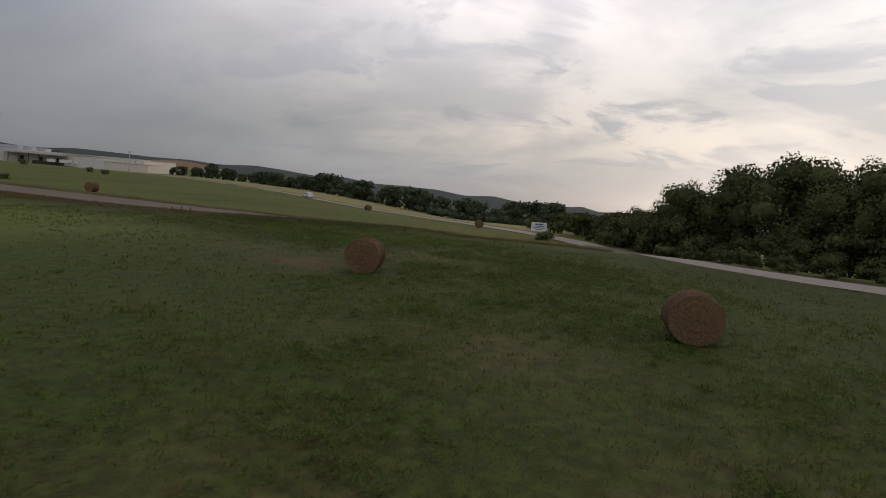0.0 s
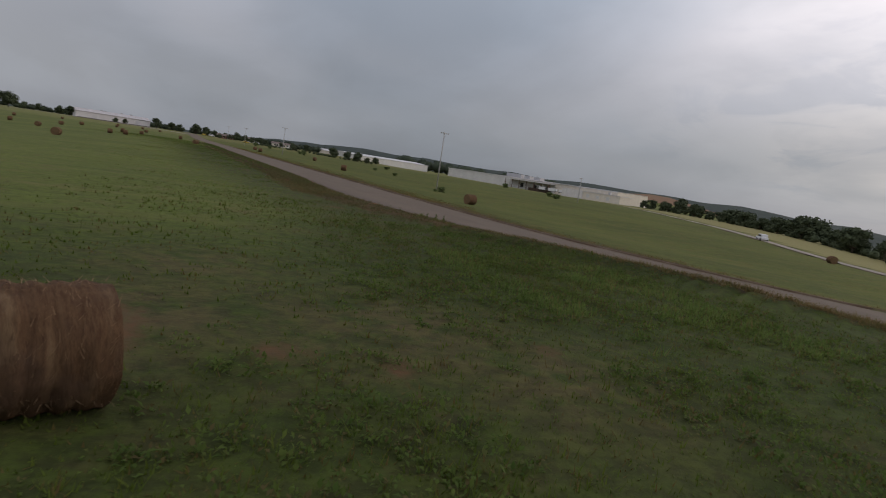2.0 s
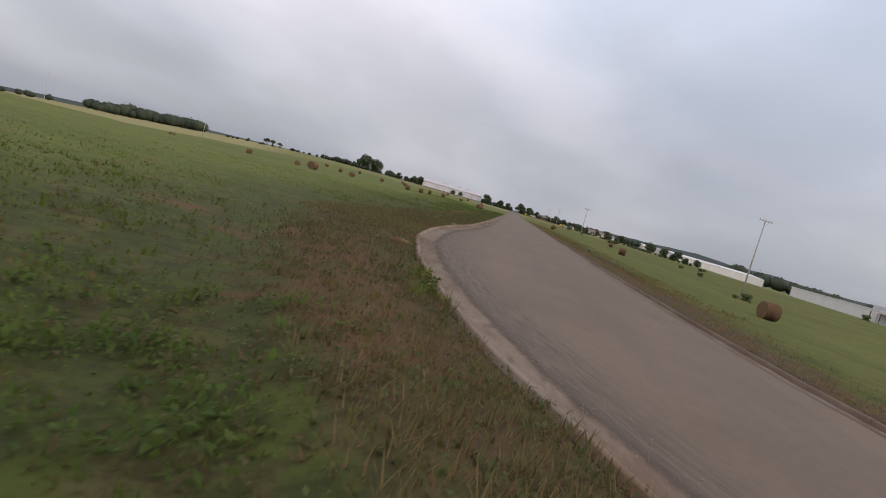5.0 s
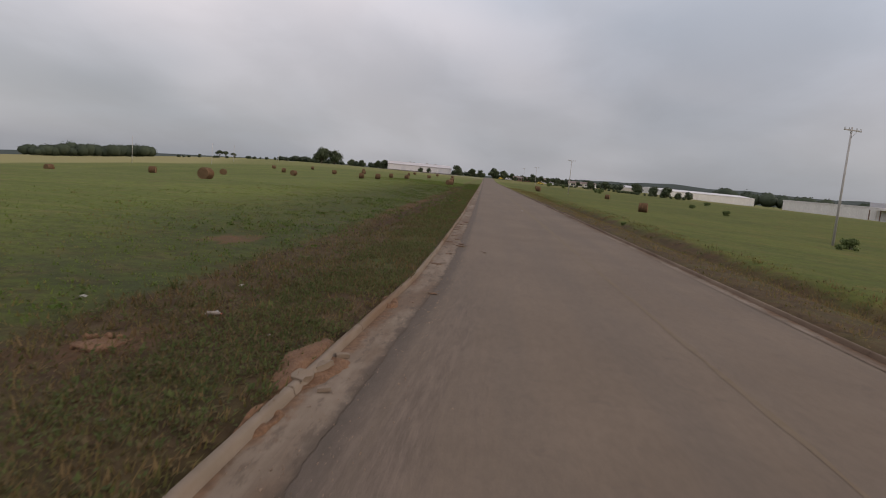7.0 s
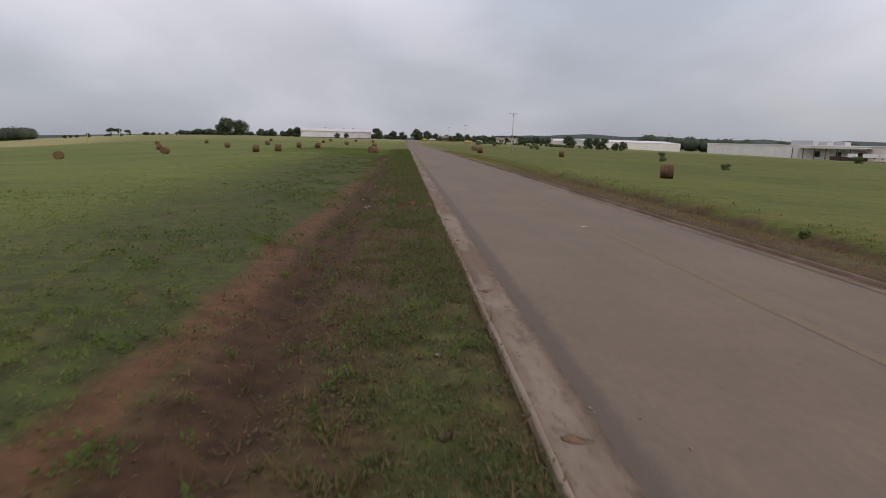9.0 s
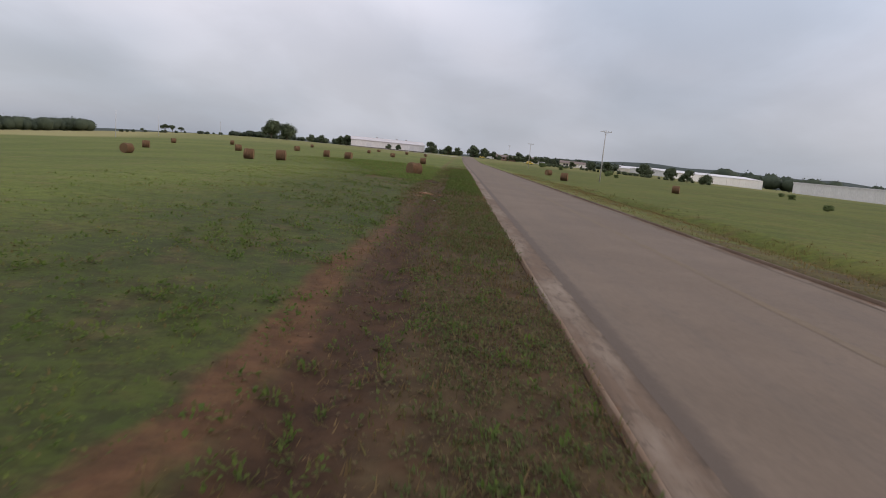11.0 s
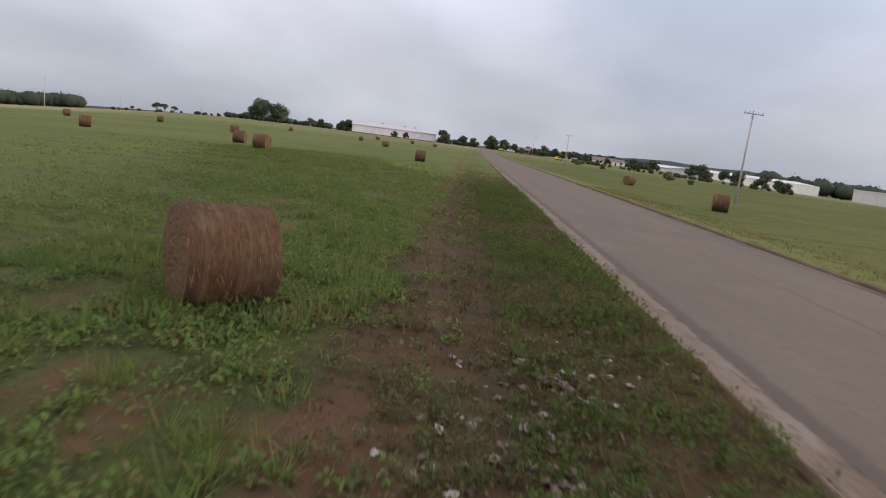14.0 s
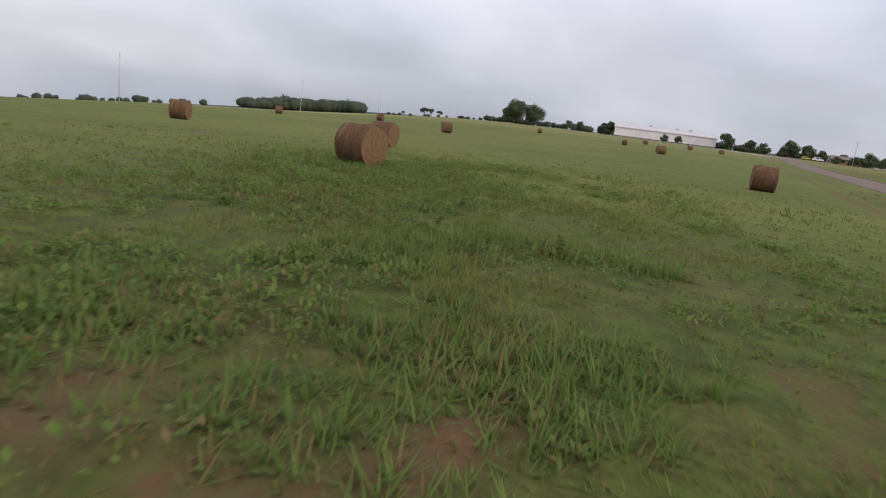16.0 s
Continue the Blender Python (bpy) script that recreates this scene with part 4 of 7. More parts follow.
def make_bale(seed, label, seg=56, rings=16, strands=420):
    rnd = random.Random(seed)
    root = thing("hay_bale", label=label, category="hay bale", group="round bales in the hay field")
    R, W = 0.76, 1.24
    verts, faces = [], []
    off = Vector((seed * 3.7, seed * 1.3, 0))
    for i in range(rings + 1):
        x = -W / 2 + W * i / rings
        edge = min(i, rings - i)
        r = R * (0.955 if edge == 0 else 0.985 if edge == 1 else 1.0)
        r += 0.018 * math.sin(i * 1.9 + seed) + 0.012 * math.sin(i * 4.1 + 2 * seed)
        for k in range(seg):
            a = 2 * math.pi * k / seg
            v = Vector((x, r * math.cos(a), r * math.sin(a)))
            n = noise.noise(v * 2.2 + off) * 0.06 + noise.noise(v * 7.0 + off) * 0.03
            v.y += math.cos(a) * n
            v.z += math.sin(a) * n
            v.z = v.z * 0.965 + 0.70
            if v.z < 0.03:
                v.z = 0.03 - 0.25 * (0.03 - v.z) - 0.01
                v.y *= 1.03
            if v.z > 1.2:
                v.z = 1.2 + (v.z - 1.2) * 0.94
            verts.append(v)
    for i in range(rings):
        for k in range(seg):
            a, b = i * seg + k, i * seg + (k + 1) % seg
            faces.append((a, b, b + seg, a + seg))
    roll = raw("hay_roll", verts, faces, M["hay"], root)
    roll.data.polygons.foreach_set("use_smooth", [True] * len(roll.data.polygons))
    for side in (-1, 1):
        rim = [verts[(0 if side < 0 else rings) * seg + k] for k in range(seg)]
        ev, ef = [], []
        loops = 9
        for j in range(loops + 1):
            f = 1 - j / loops
            for k in range(seg):
                c = Vector((side * W / 2, 0, 0.70))
                p = c + (rim[k] - c) * f
                p.x += side * (0.03 * (1 - f ** 2) + 0.02 * math.sin(j * 2.4 + seed) + 0.03 * noise.noise(Vector((k * 0.4, j * 0.9, seed + side))))
                if j == 0:
                    p.x = side * W / 2
                ev.append(p)
        for j in range(loops):
            for k in range(seg):
                a, b = j * seg + k, j * seg + (k + 1) % seg
                ef.append((a, b, b + seg, a + seg) if side < 0 else (a, a + seg, b + seg, b))
        e = raw("end_face", ev, ef, M["hay_end"], root, "rolled straw end of the bale")
        e.data.polygons.foreach_set("use_smooth", [True] * len(e.data.polygons))
    sv, sf = [], []
    for k in range(strands):
        a, x = rnd.uniform(0, 2 * math.pi), rnd.uniform(-W / 2, W / 2)
        if k > 0.78 * strands:
            a = rnd.uniform(1.15, 1.85) * math.pi
        p = Vector((x, R * math.cos(a), 0.70 + R * 0.965 * math.sin(a)))
        p.z = max(p.z, 0.02)
        t = Vector((rnd.uniform(-0.7, 0.7), -math.sin(a) * rnd.choice((-1, 1)), math.cos(a))).normalized()
        n = Vector((0, math.cos(a), math.sin(a)))
        ln, w = rnd.uniform(0.08, 0.22), 0.006
        tip = p + t * ln + n * rnd.uniform(0.01, 0.08)
        if k > 0.78 * strands:
            tip = p + Vector((rnd.uniform(-0.1, 0.1), 0.12 * math.cos(a), -0.04))
        tip.z = max(tip.z, 0.01)
        s = n.cross(t) * w
        b = len(sv)
        sv += [p - s - n * 0.01, p + s - n * 0.01, tip]
        sf.append((b, b + 1, b + 2))
    tagged(raw("loose_straw", sv, sf, M["straw"], root, "loose straw sticking out"), kind="stuff")
    return root


BALE_LABELS = ["weathered brown round hay bale lying on mown grass", "reddish-brown round hay bale with a frayed side on the grass", "brown round hay bale with a pale rolled end on the grass"]
NEAR_BALES = [(-19.4, 4.8, 12), (-15.45, 18.0, 17), (-6.75, 210.7, 38)]
WEST_BALES = [(-30.3, 225, 10), (-26.2, 226, 8), (-22.9, 260, -7), (-29.8, 272.8, 5), (-49.8, 276, 29), (-9.8, 281, 5), (-32.2, 139, 80), (-65, 187, 15), (-83, 182, 70),
              (-62, 214, 100), (-62.3, 260.6, 20), (-49.4, 229.4, 75)]
FAR_BALES = [(-24.2, 352, 30), (-48, 318.6, 40), (-78, 350, 15), (-91, 335, 45), (-41, 413, 0), (-19.3, 467, 70), (-69.7, 429, 20), (-30, 478, 30), (-44, 469, 60)]
EAST_BALES = [(24.3, 87.5, 8), (25.6, 161.8, -20), (38.6, 256.5, -25), (17.6, 254.8, -18), (21.1, 299.5, 35), (69, 43.8, 30), (99, 85, 70)]
BALES = NEAR_BALES + WEST_BALES + FAR_BALES + EAST_BALES
bale_models = [make_bale(k % 3 + 1, BALE_LABELS[k % 3], *((56, 16, 420) if k < 3 else (28, 9, 90))) for k in range(6)]
for k, (bx, by, br) in enumerate(BALES):
    model = bale_models[k] if k < 5 else bale_models[3 + k % 3]
    m = pose(bx, by, z_at(bx, by) - 0.01, 0, 0, br + (180 if k % 2 else 0))
    if k < 6:
        bale_models[k].matrix_basis = m
    else:
        copy_thing(model, m)

# ---- poles ----


def utility_pole(x, y, top, rz, label):
    z = z_at(x, y)
    h = top - z
    root = thing("utility_pole", x, y, z, rz, label, "utility pole", "poles along the field")
    part("pole", rod(bmesh.new(), (0, 0, -0.3), (0, 0, h), 0.145, 0.095, 12), M["pole"], root, smooth=True)
    box_part("crossarm", -1.35, 1.35, -0.19, -0.08, h - 0.42, h - 0.28, M["pole"], root, bevel=0.01)
    for s in (-1, 1):
        part("brace", rod(bmesh.new(), (0.55 * s, -0.2, h - 0.42), (0, -0.14, h - 1.1), 0.02, 0.02, 5), M["steel"], root)
    for px in (-1.25, -0.55, 0.6, 1.25):
        bm = rod(bmesh.new(), (px, -0.13, h - 0.28), (px, -0.13, h - 0.16), 0.03, 0.03, 8)
        rod(bm, (px, -0.13, h - 0.18), (px, -0.13, h - 0.08), 0.07, 0.05, 8)
        part("insulator", bm, M["glass"], root, "porcelain insulator")
    return root


for px, py, pt, pr in ((40.2, 136.6, 11.5, 25), (30.2, 282, 11.2, 12), (31, 436, 11.4, 8), (34, 600, 13.5, 5), (128, 205, 8.0, 20)):
    utility_pole(px, py, pt, pr, "weathered wooden utility pole with a crossarm in grass")


def field_pole(x, y, top):
    z = z_at(x, y)
    root = thing("field_pole", x, y, z, 0, "tall pale slender pole at the field's edge", "utility pole", "poles beyond the field")
    part("pole", rod(bmesh.new(), (0, 0, -0.3), (0, 0, top - z), 0.15, 0.10, 10), M["pale_pole"], root, smooth=True)
    part("cap", rod(bmesh.new(), (0, 0, top - z), (0, 0, top - z + 0.12), 0.13, 0.04, 10), M["steel"], root)
    part("bracket", rod(bmesh.new(), (-0.45, 0, top - z - 0.7), (0.45, 0, top - z - 0.7), 0.03, 0.03, 6), M["steel"], root)


for px, py, pt in ((-171, 362, 7.4), (-160, 427, 8.4), (-185, 520, 9.6), (-178, 600, 10.8), (-240, 330, 6.2)):
    field_pole(px, py, pt)

# ---- trees ----


def crown_mesh(blobs, count, size, seed, core=0.72):
    """Leaf clumps over and through a set of ellipsoids (x, y, z, rx, rz), as four-cornered leaves."""
    rng = np.random.default_rng(seed)
    vol = np.array([b[3] * b[3] * b[4] for b in blobs])
    pick = rng.choice(len(blobs), count, p=vol / vol.sum())
    B = np.array(blobs)[pick]
    d = rng.normal(size=(count, 3))
    d /= np.linalg.norm(d, axis=1)[:, None]
    rad = rng.uniform(0.55, 1.08, count) ** 0.6
    lump = 1 + 0.16 * np.sin(d[:, 0] * 5 + pick) * np.sin(d[:, 2] * 6 + 2 * pick) + 0.1 * np.sin(d[:, 1] * 9 + pick)
    c = B[:, :3] + d * np.stack([B[:, 3], B[:, 3], B[:, 4]], 1) * (rad * lump)[:, None]
    t = rng.normal(size=(count, 3))
    nrm = d * 0.7 + rng.normal(size=(count, 3)) * 0.6
    t = np.cross(nrm, t)
    t /= np.linalg.norm(t, axis=1)[:, None] + 1e-9
    b = np.cross(nrm, t)
    b /= np.linalg.norm(b, axis=1)[:, None] + 1e-9
    s = (size * rng.uniform(0.6, 1.4, count))[:, None]
    V = np.stack([c - t * s, c - b * s * 0.6, c + t * s, c + b * s * 0.6], 1).reshape(-1, 3)
    Q = np.arange(count * 4).reshape(-1, 4)
    cv, cq = [], []
    for bx, by, bz, rx, rz in blobs:
        n0 = len(V) + len(cv)
        for i in range(5):
            th = math.pi * (i + 0.5) / 5
            for k in range(8):
                ph = 2 * math.pi * k / 8
                w = core * (1 + 0.15 * math.sin(3 * ph + bx + i))
                cv.append((bx + rx * w * math.sin(th) * math.cos(ph), by + rx * w * math.sin(th) * math.sin(ph), bz + rz * w * math.cos(th)))
        for i in range(4):
            for k in range(8):
                cq.append((n0 + i * 8 + k, n0 + (i + 1) * 8 + k, n0 + (i + 1) * 8 + (k + 1) % 8, n0 + i * 8 + (k + 1) % 8))
    return np.concatenate([V, np.array(cv)]), np.concatenate([Q, np.array(cq)])


def make_tree(name, h, spread, seed, leaves, leaf, material, label, category="tree", group="", trunk=0.25, low=0.3, blobs_n=9):
    rnd = random.Random(seed)
    root = thing(name, label=label, category=category, group=group)
    bm = bmesh.new()
    fork = Vector((rnd.uniform(-0.1, 0.1), rnd.uniform(-0.1, 0.1), h * trunk + 0.2))
    base = 0.028 * h + 0.05
    rod(bm, (0, 0, -0.3), fork, base, base * 0.75, 8)
    blobs = []
    for k in range(blobs_n):
        a = 2 * math.pi * k / blobs_n + rnd.uniform(-0.4, 0.4)
        f = rnd.uniform(0.25, 0.75) if k else 0.05
        rr = spread * rnd.uniform(0.36, 0.52)
        z = h * rnd.uniform(low + 0.18, 0.80) if k else h * 0.8
        rz = min(rr * rnd.uniform(0.75, 1.0), h - z + 0.01, z - h * low * 0.6)
        rz = max(rz, 0.12 * h)
        p = Vector((spread * f * math.cos(a), spread * f * math.sin(a), z))
        blobs.append((p.x, p.y, p.z, rr, rz))
        mid = fork.lerp(p, 0.5) + Vector((0, 0, -0.04 * h))
        rod(bm, fork, mid, base * 0.5, base * 0.33, 5)
        rod(bm, mid, p, base * 0.33, base * 0.12, 4)
    part("trunk", bm, M["bark"], root, smooth=True)
    V, Q = crown_mesh(blobs, leaves, leaf, seed, 0.6)
    fast("crown", V, Q, material, root, "dense leafy crown")
    return root


def plant(models, spots, first=True):
    """Sets the models out at (x, y, scale, turn); each model itself takes the first free spot."""
    used = set()
    for k, (x, y, s, a) in enumerate(spots):
        model = models[k % len(models)]
        m = pose(x, y, z_at(x, y) - 0.05, 0, 0, a) @ Matrix.Diagonal((s, s, s, 1))
        if first and model.name not in used:
            model.matrix_basis = m
            used.add(model.name)
        else:
            ob = copy_thing(model, Matrix.Identity(4))
            ob.matrix_basis = m


T_NEAR = "tall dark broad-leaved tree in the thicket beside the side road"
near_trees = [make_tree("tree", 11.5, 5.2, 11 + k, 8200, 0.165, M["leaf"], T_NEAR, group="trees of the roadside thicket", low=0.05, trunk=0.2, blobs_n=11) for k in range(3)]
plant(near_trees, [(27.5, -8.5, 0.92, 0), (33.5, -2, 1.05, 70), (39.5, 2.5, 1.0, 130), (22, -15, 0.82, 200), (46, 7.5, 0.84, 260), (16, -23, 0.84, 20), (52, 9.5, 0.72, 300), (35, -13, 1.05, 150),
                   (27, -20, 0.95, 90), (44, -4, 1.12, 10), (11, -32, 0.95, 240), (58, 4, 0.80, 190), (60, 13.5, 0.50, 40), (68, 15, 0.55, 140)])
bushes = [make_tree("bush", 3.2, 2.4, 31 + k, 1300, 0.16, M["leaf"], "low dark thicket bush beside the side road", "bush", "bushes of the roadside thicket", low=0.0, trunk=0.05, blobs_n=8) for k in range(2)]
plant(bushes, [(22.5, -9.5, 0.9, 0), (27, -3.5, 0.95, 40), (32, 1.5, 0.95, 90), (38, 5.5, 0.95, 130), (44.5, 9, 0.9, 200), (50, 12, 0.85, 250), (57, 15.5, 0.85, 300),
              (64, 18.5, 0.9, 20), (72, 22.5, 0.95, 80), (79, 28, 1, 140), (86, 24, 1.35, 10), (96, 31, 1.3, 50), (106, 34, 1.4, 80), (18.5, -14, 0.9, 160), (14.5, -19, 0.9, 220),
              (30.5, -1, 1.1, 15), (92, 40, 0.8, 70), (24.5, -12, 1.2, 300), (41, 3.5, 1.2, 10), (75, 17, 1.2, 200)])
plant(bushes, [(20, -12.5, 1.3, 30), (17, -17.5, 1.3, 80), (15, -21, 1.35, 130), (23.5, -10.5, 1.3, 190), (12, -26, 1.4, 10), (20, -17, 1.5, 250), (26, -7, 1.25, 280),
              (26.5, -23, 2.2, 20), (31, -17, 2.4, 80), (21, -24, 2, 130), (36, -8, 2.2, 60), (17, -28, 2, 200), (47, 11, 1.5, 10), (53, 13.5, 1.45, 80), (59, 17, 1.4, 150),
              (66, 20, 1.45, 220), (73, 25, 1.4, 290), (42, 8, 1.6, 40), (80, 31, 1.3, 100), (51, 6, 1.9, 30)], False)
plant(bushes, [(64, 12, 1.7, 90), (74, 19, 1.6, 130), (29.5, -1.5, 0.7, 5), (24.8, -5.6, 0.7, 75), (20.6, -9.2, 0.7, 140), (17.2, -12.8, 0.7, 210), (14, -17.2, 0.75, 250),
              (35, 3.2, 0.7, 300), (22.6, -7.6, 0.6, 20), (12, -21, 0.8, 60), (15.6, -14.8, 0.65, 160)], False)


def bare_tree(x, y, h):
    root = thing("dead_tree", x, y, z_at(x, y), 20, "bare grey dead tree standing out above the bushes", "tree")
    rnd = random.Random(3)
    part("trunk", rod(bmesh.new(), (0, 0, -0.3), (0.1, 0.05, h * 0.8), 0.12, 0.05, 7), M["bark"], root, smooth=True)
    for k in range(9):
        z = h * (0.45 + 0.055 * k)
        a, ln = rnd.uniform(0, 6.283), rnd.uniform(0.5, 1.1)
        tip = Vector((ln * math.cos(a), ln * math.sin(a), z + rnd.uniform(0.2, 0.9)))
        bm = rod(bmesh.new(), (0.1 * z / h, 0.05, min(z, h * 0.8)), tip, 0.04, 0.018, 5)
        for _ in range(3):
            rod(bm, tip * 0.8 + Vector((0, 0, z * 0.2)), tip + Vector((rnd.uniform(-0.4, 0.4), rnd.uniform(-0.4, 0.4), rnd.uniform(0.0, 0.4))), 0.018, 0.008, 4)
        part("branch", bm, M["bark"], root)


bare_tree(61.0, 15.6, 6.6)
row, rnd = [], random.Random(8)
for (ax, ay), (bx, by) in zip(CROSS[3:9], CROSS[4:10]):
    ln = math.hypot(bx - ax, by - ay)
    for k in range(max(1, int(ln / 2.6))):
        f = (k + rnd.random()) / max(1, int(ln / 2.6))
        off = CROSS_HALF + rnd.uniform(1.6, 3.0)
        row.append((ax + (bx - ax) * f + off * (by - ay) / ln, ay + (by - ay) * f - off * (bx - ax) / ln, rnd.uniform(0.3, 0.52), rnd.uniform(0, 360)))
plant(bushes, row, False)
mid_trees = [make_tree("tree", 8.0, 4.2, 51 + k, 800, 0.5, M["leaf_far"], "dark green tree in the line beyond the side road", group="tree line beyond the side road", low=0.02, trunk=0.15) for k in range(3)]
line, rnd = [], random.Random(5)
for (ax, ay, ah), (bx, by, bh) in zip([(412, 487, 6), (343, 313, 7.5), (290, 217, 9), (250, 158, 8.5), (205, 101, 6.6), (157, 57, 5.8), (128, 34, 4.4), (104, 16, 4.6)], [(343, 313, 7.5), (290, 217, 9), (250, 158, 8.5), (205, 101, 6.6), (157, 57, 5.8), (128, 34, 4.4), (104, 16, 4.6), (88, 4, 5.5)]):
    n = max(3, int(math.hypot(bx - ax, by - ay) / 5.0))
    for k in range(n):
        if rnd.random() < 0.22:
            continue
        f = (k + rnd.uniform(0, 0.8)) / n
        line.append((ax + (bx - ax) * f + rnd.uniform(-5, 5), ay + (by - ay) * f + rnd.uniform(-5, 5), (ah + (bh - ah) * f) / 8.0 * rnd.uniform(0.55, 1.5), rnd.uniform(0, 360)))
line += [(401, 428, 1.75, 0), (293, 213, 1.15, 40), (158, 58, 1.05, 90), (262, 171, 1.1, 10)]
plant(mid_trees, line)
oaks = [make_tree("oak_tree", 15.5, 8.5, 71, 3600, 0.5, M["leaf_far"], "broad dark oak standing alone at the field's far edge", group="oaks at the field's far edge", low=0.16, trunk=0.18, blobs_n=13)]
plant(oaks, [(-139, 596, 0.92, 20), (-129, 601, 0.8, 150)])
park = [make_tree("tree", 8.0, 4.4, 81 + k, 1200, 0.42, M["leaf_far"], "dark green spreading tree near the far buildings", group="trees by the far buildings", low=0.0, trunk=0.08, blobs_n=(7, 12, 9)[k]) for k in range(3)]
plant(park, [(-24.4, 640, 1.15, 0), (-56, 618, 0.55, 30), (-49, 623, 0.55, 90), (-94, 652, 1.05, 140), (-124, 697, 0.9, 200), (9.8, 662, 1.25, 250), (19, 664, 1.05, 300),
            (42.7, 619, 0.95, 20), (50.1, 618, 0.8, 70), (-12, 700, 1, 120), (-3, 730, 1, 170), (28, 680, 0.85, 10), (36, 650, 0.7, 50), (105.7, 503.7, 0.95, 100),
            (108.5, 470.7, 0.82, 150), (113.5, 457.7, 0.8, 200), (117, 446, 0.55, 250), (76, 512, 0.75, 300), (90, 530, 0.8, 30), (140, 500, 0.7, 60)])
plant(park, [(65, 586, 0.6, 10), (-140, 720, 0.9, 0), (-108, 700, 1, 45), (60, 610, 0.6, 90), (120, 560, 0.9, 0), (150, 590, 0.9, 70), (-70, 690, 1.1, 10), (27, 600, 0.5, 30),
            (35, 603, 0.6, 80), (46, 606, 0.55, 200), (57, 627, 0.7, 20), (66, 630, 0.6, 170), (78, 585, 0.55, 60)], False)
pines = [make_tree("pine_tree", 11.0, 5.0, 91, 900, 0.6, M["leaf_far"], "dark spreading pine on the skyline", group="pines on the skyline", low=0.12, trunk=0.25, blobs_n=9)]
plant(pines, [(-363, 906, 1.0, 0), (-356, 910, 0.9, 80), (-347, 914, 0.7, 160), (-388, 900, 0.5, 40)])
shrubs = [make_tree("shrub", 2.0, 1.5, 101 + k, 1000, 0.12, M["leaf_bush"], "small ragged shrub standing in the hay field", "shrub", "shrubs in the hay field", low=0.0, trunk=0.02, blobs_n=13) for k in range(2)]
plant(shrubs, [(39.4, 132.0, 0.62, 0), (36.5, 128.6, 0.3, 90), (54, 204, 0.6, 30), (62.5, 412, 1.0, 100), (59, 382, 0.7, 20), (91, 321, 0.6, 80), (83, 300, 0.7, 0), (60, 245, 0.6, 40),
               (13.9, 121.6, 0.17, 40), (55, 27.6, 0.72, 20), (53.8, 28.4, 0.55, 100), (118, 205, 1.0, 50), (137, 238, 1.0, 10), (44.6, 488, 1.3, 60), (52, 470, 1.0, 0), (70, 440, 1.2, 100), (150, 300, 1.2, 0), (48, 520, 1.2, 30)])


def woods(name, path, h, deep, label, seed, step=5.0, leaf=0.9):
    """A far wood as one uneven mass of leaf clumps."""
    rng = random.Random(seed)
    blobs = []
    for (ax, ay), (bx, by) in zip(path[:-1], path[1:]):
        n = max(2, int(math.hypot(bx - ax, by - ay) / step))
        for k in range(n):
            for _ in range(2):
                f = (k + rng.random()) / n
                x, y = ax + (bx - ax) * f + rng.uniform(-deep, deep), ay + (by - ay) * f + rng.uniform(-deep, deep)
                hh = h * rng.uniform(0.55, 1.0) * (1.2 if rng.random() < 0.08 else 1.0)
                r = hh * rng.uniform(0.5, 0.8)
                z = z_at(x, y)
                blobs.append((x, y, z + hh * 0.5, r, hh * 0.5))
    V, Q = crown_mesh(blobs, len(blobs) * 60, leaf, seed, 0.85)
    ob = fast(name, V, Q, M["leaf_wood" if name == "far_woods" else "leaf_far"])
    tagged(ob, label, "woods", kind="stuff")


woods("far_woods", [(-625, 905), (-560, 955), (-510, 996)], 19, 14, "dark wood on the western skyline", 1, 2.6)
woods("far_woods", [(-800, 690), (-757, 750), (-700, 828), (-668, 862)], 10, 8, "low scattered trees on the western skyline", 2, 15)
woods("far_woods", [(-259, 843), (-187, 867), (-100, 880), (40, 900), (120, 860)], 7, 10, "low tree line behind the warehouse", 3, 5)
woods("far_woods", [(285, 830), (360, 800), (420, 765), (455, 720)], 19, 12, "tree line behind the factory", 4, 7)
woods("far_woods", [(60, 640), (110, 670), (150, 720), (210, 760), (300, 800)], 6, 10, "low trees between the far buildings", 5, 6)
woods("far_woods", [(-480, 1000), (-400, 1010), (-300, 1010), (-240, 960)], 4, 10, "low hedge on the skyline", 6, 14)

woods("hedgerow", [(46, 560), (78, 520), (108, 470), (120, 445)], 2.0, 6, "low ragged bushes along the field drain", 8, 5, 0.4)
woods("hedgerow", [(343, 313), (290, 217), (250, 158), (205, 101), (157, 57), (128, 34), (104, 16), (88, 4)], 4.2, 4.5, "dense dark undergrowth beneath the tree line", 7, 6, 0.55)

# ---- buildings ----


def ribs(root, x0, x1, y, z0, z1, step, material, w=0.18, out=0.08):
    x = x0 + step
    while x < x1 - 0.1:
        box_part("wall_seam", x - w / 2, x + w / 2, y - out, y, z0, z1, material, root)
        x += step


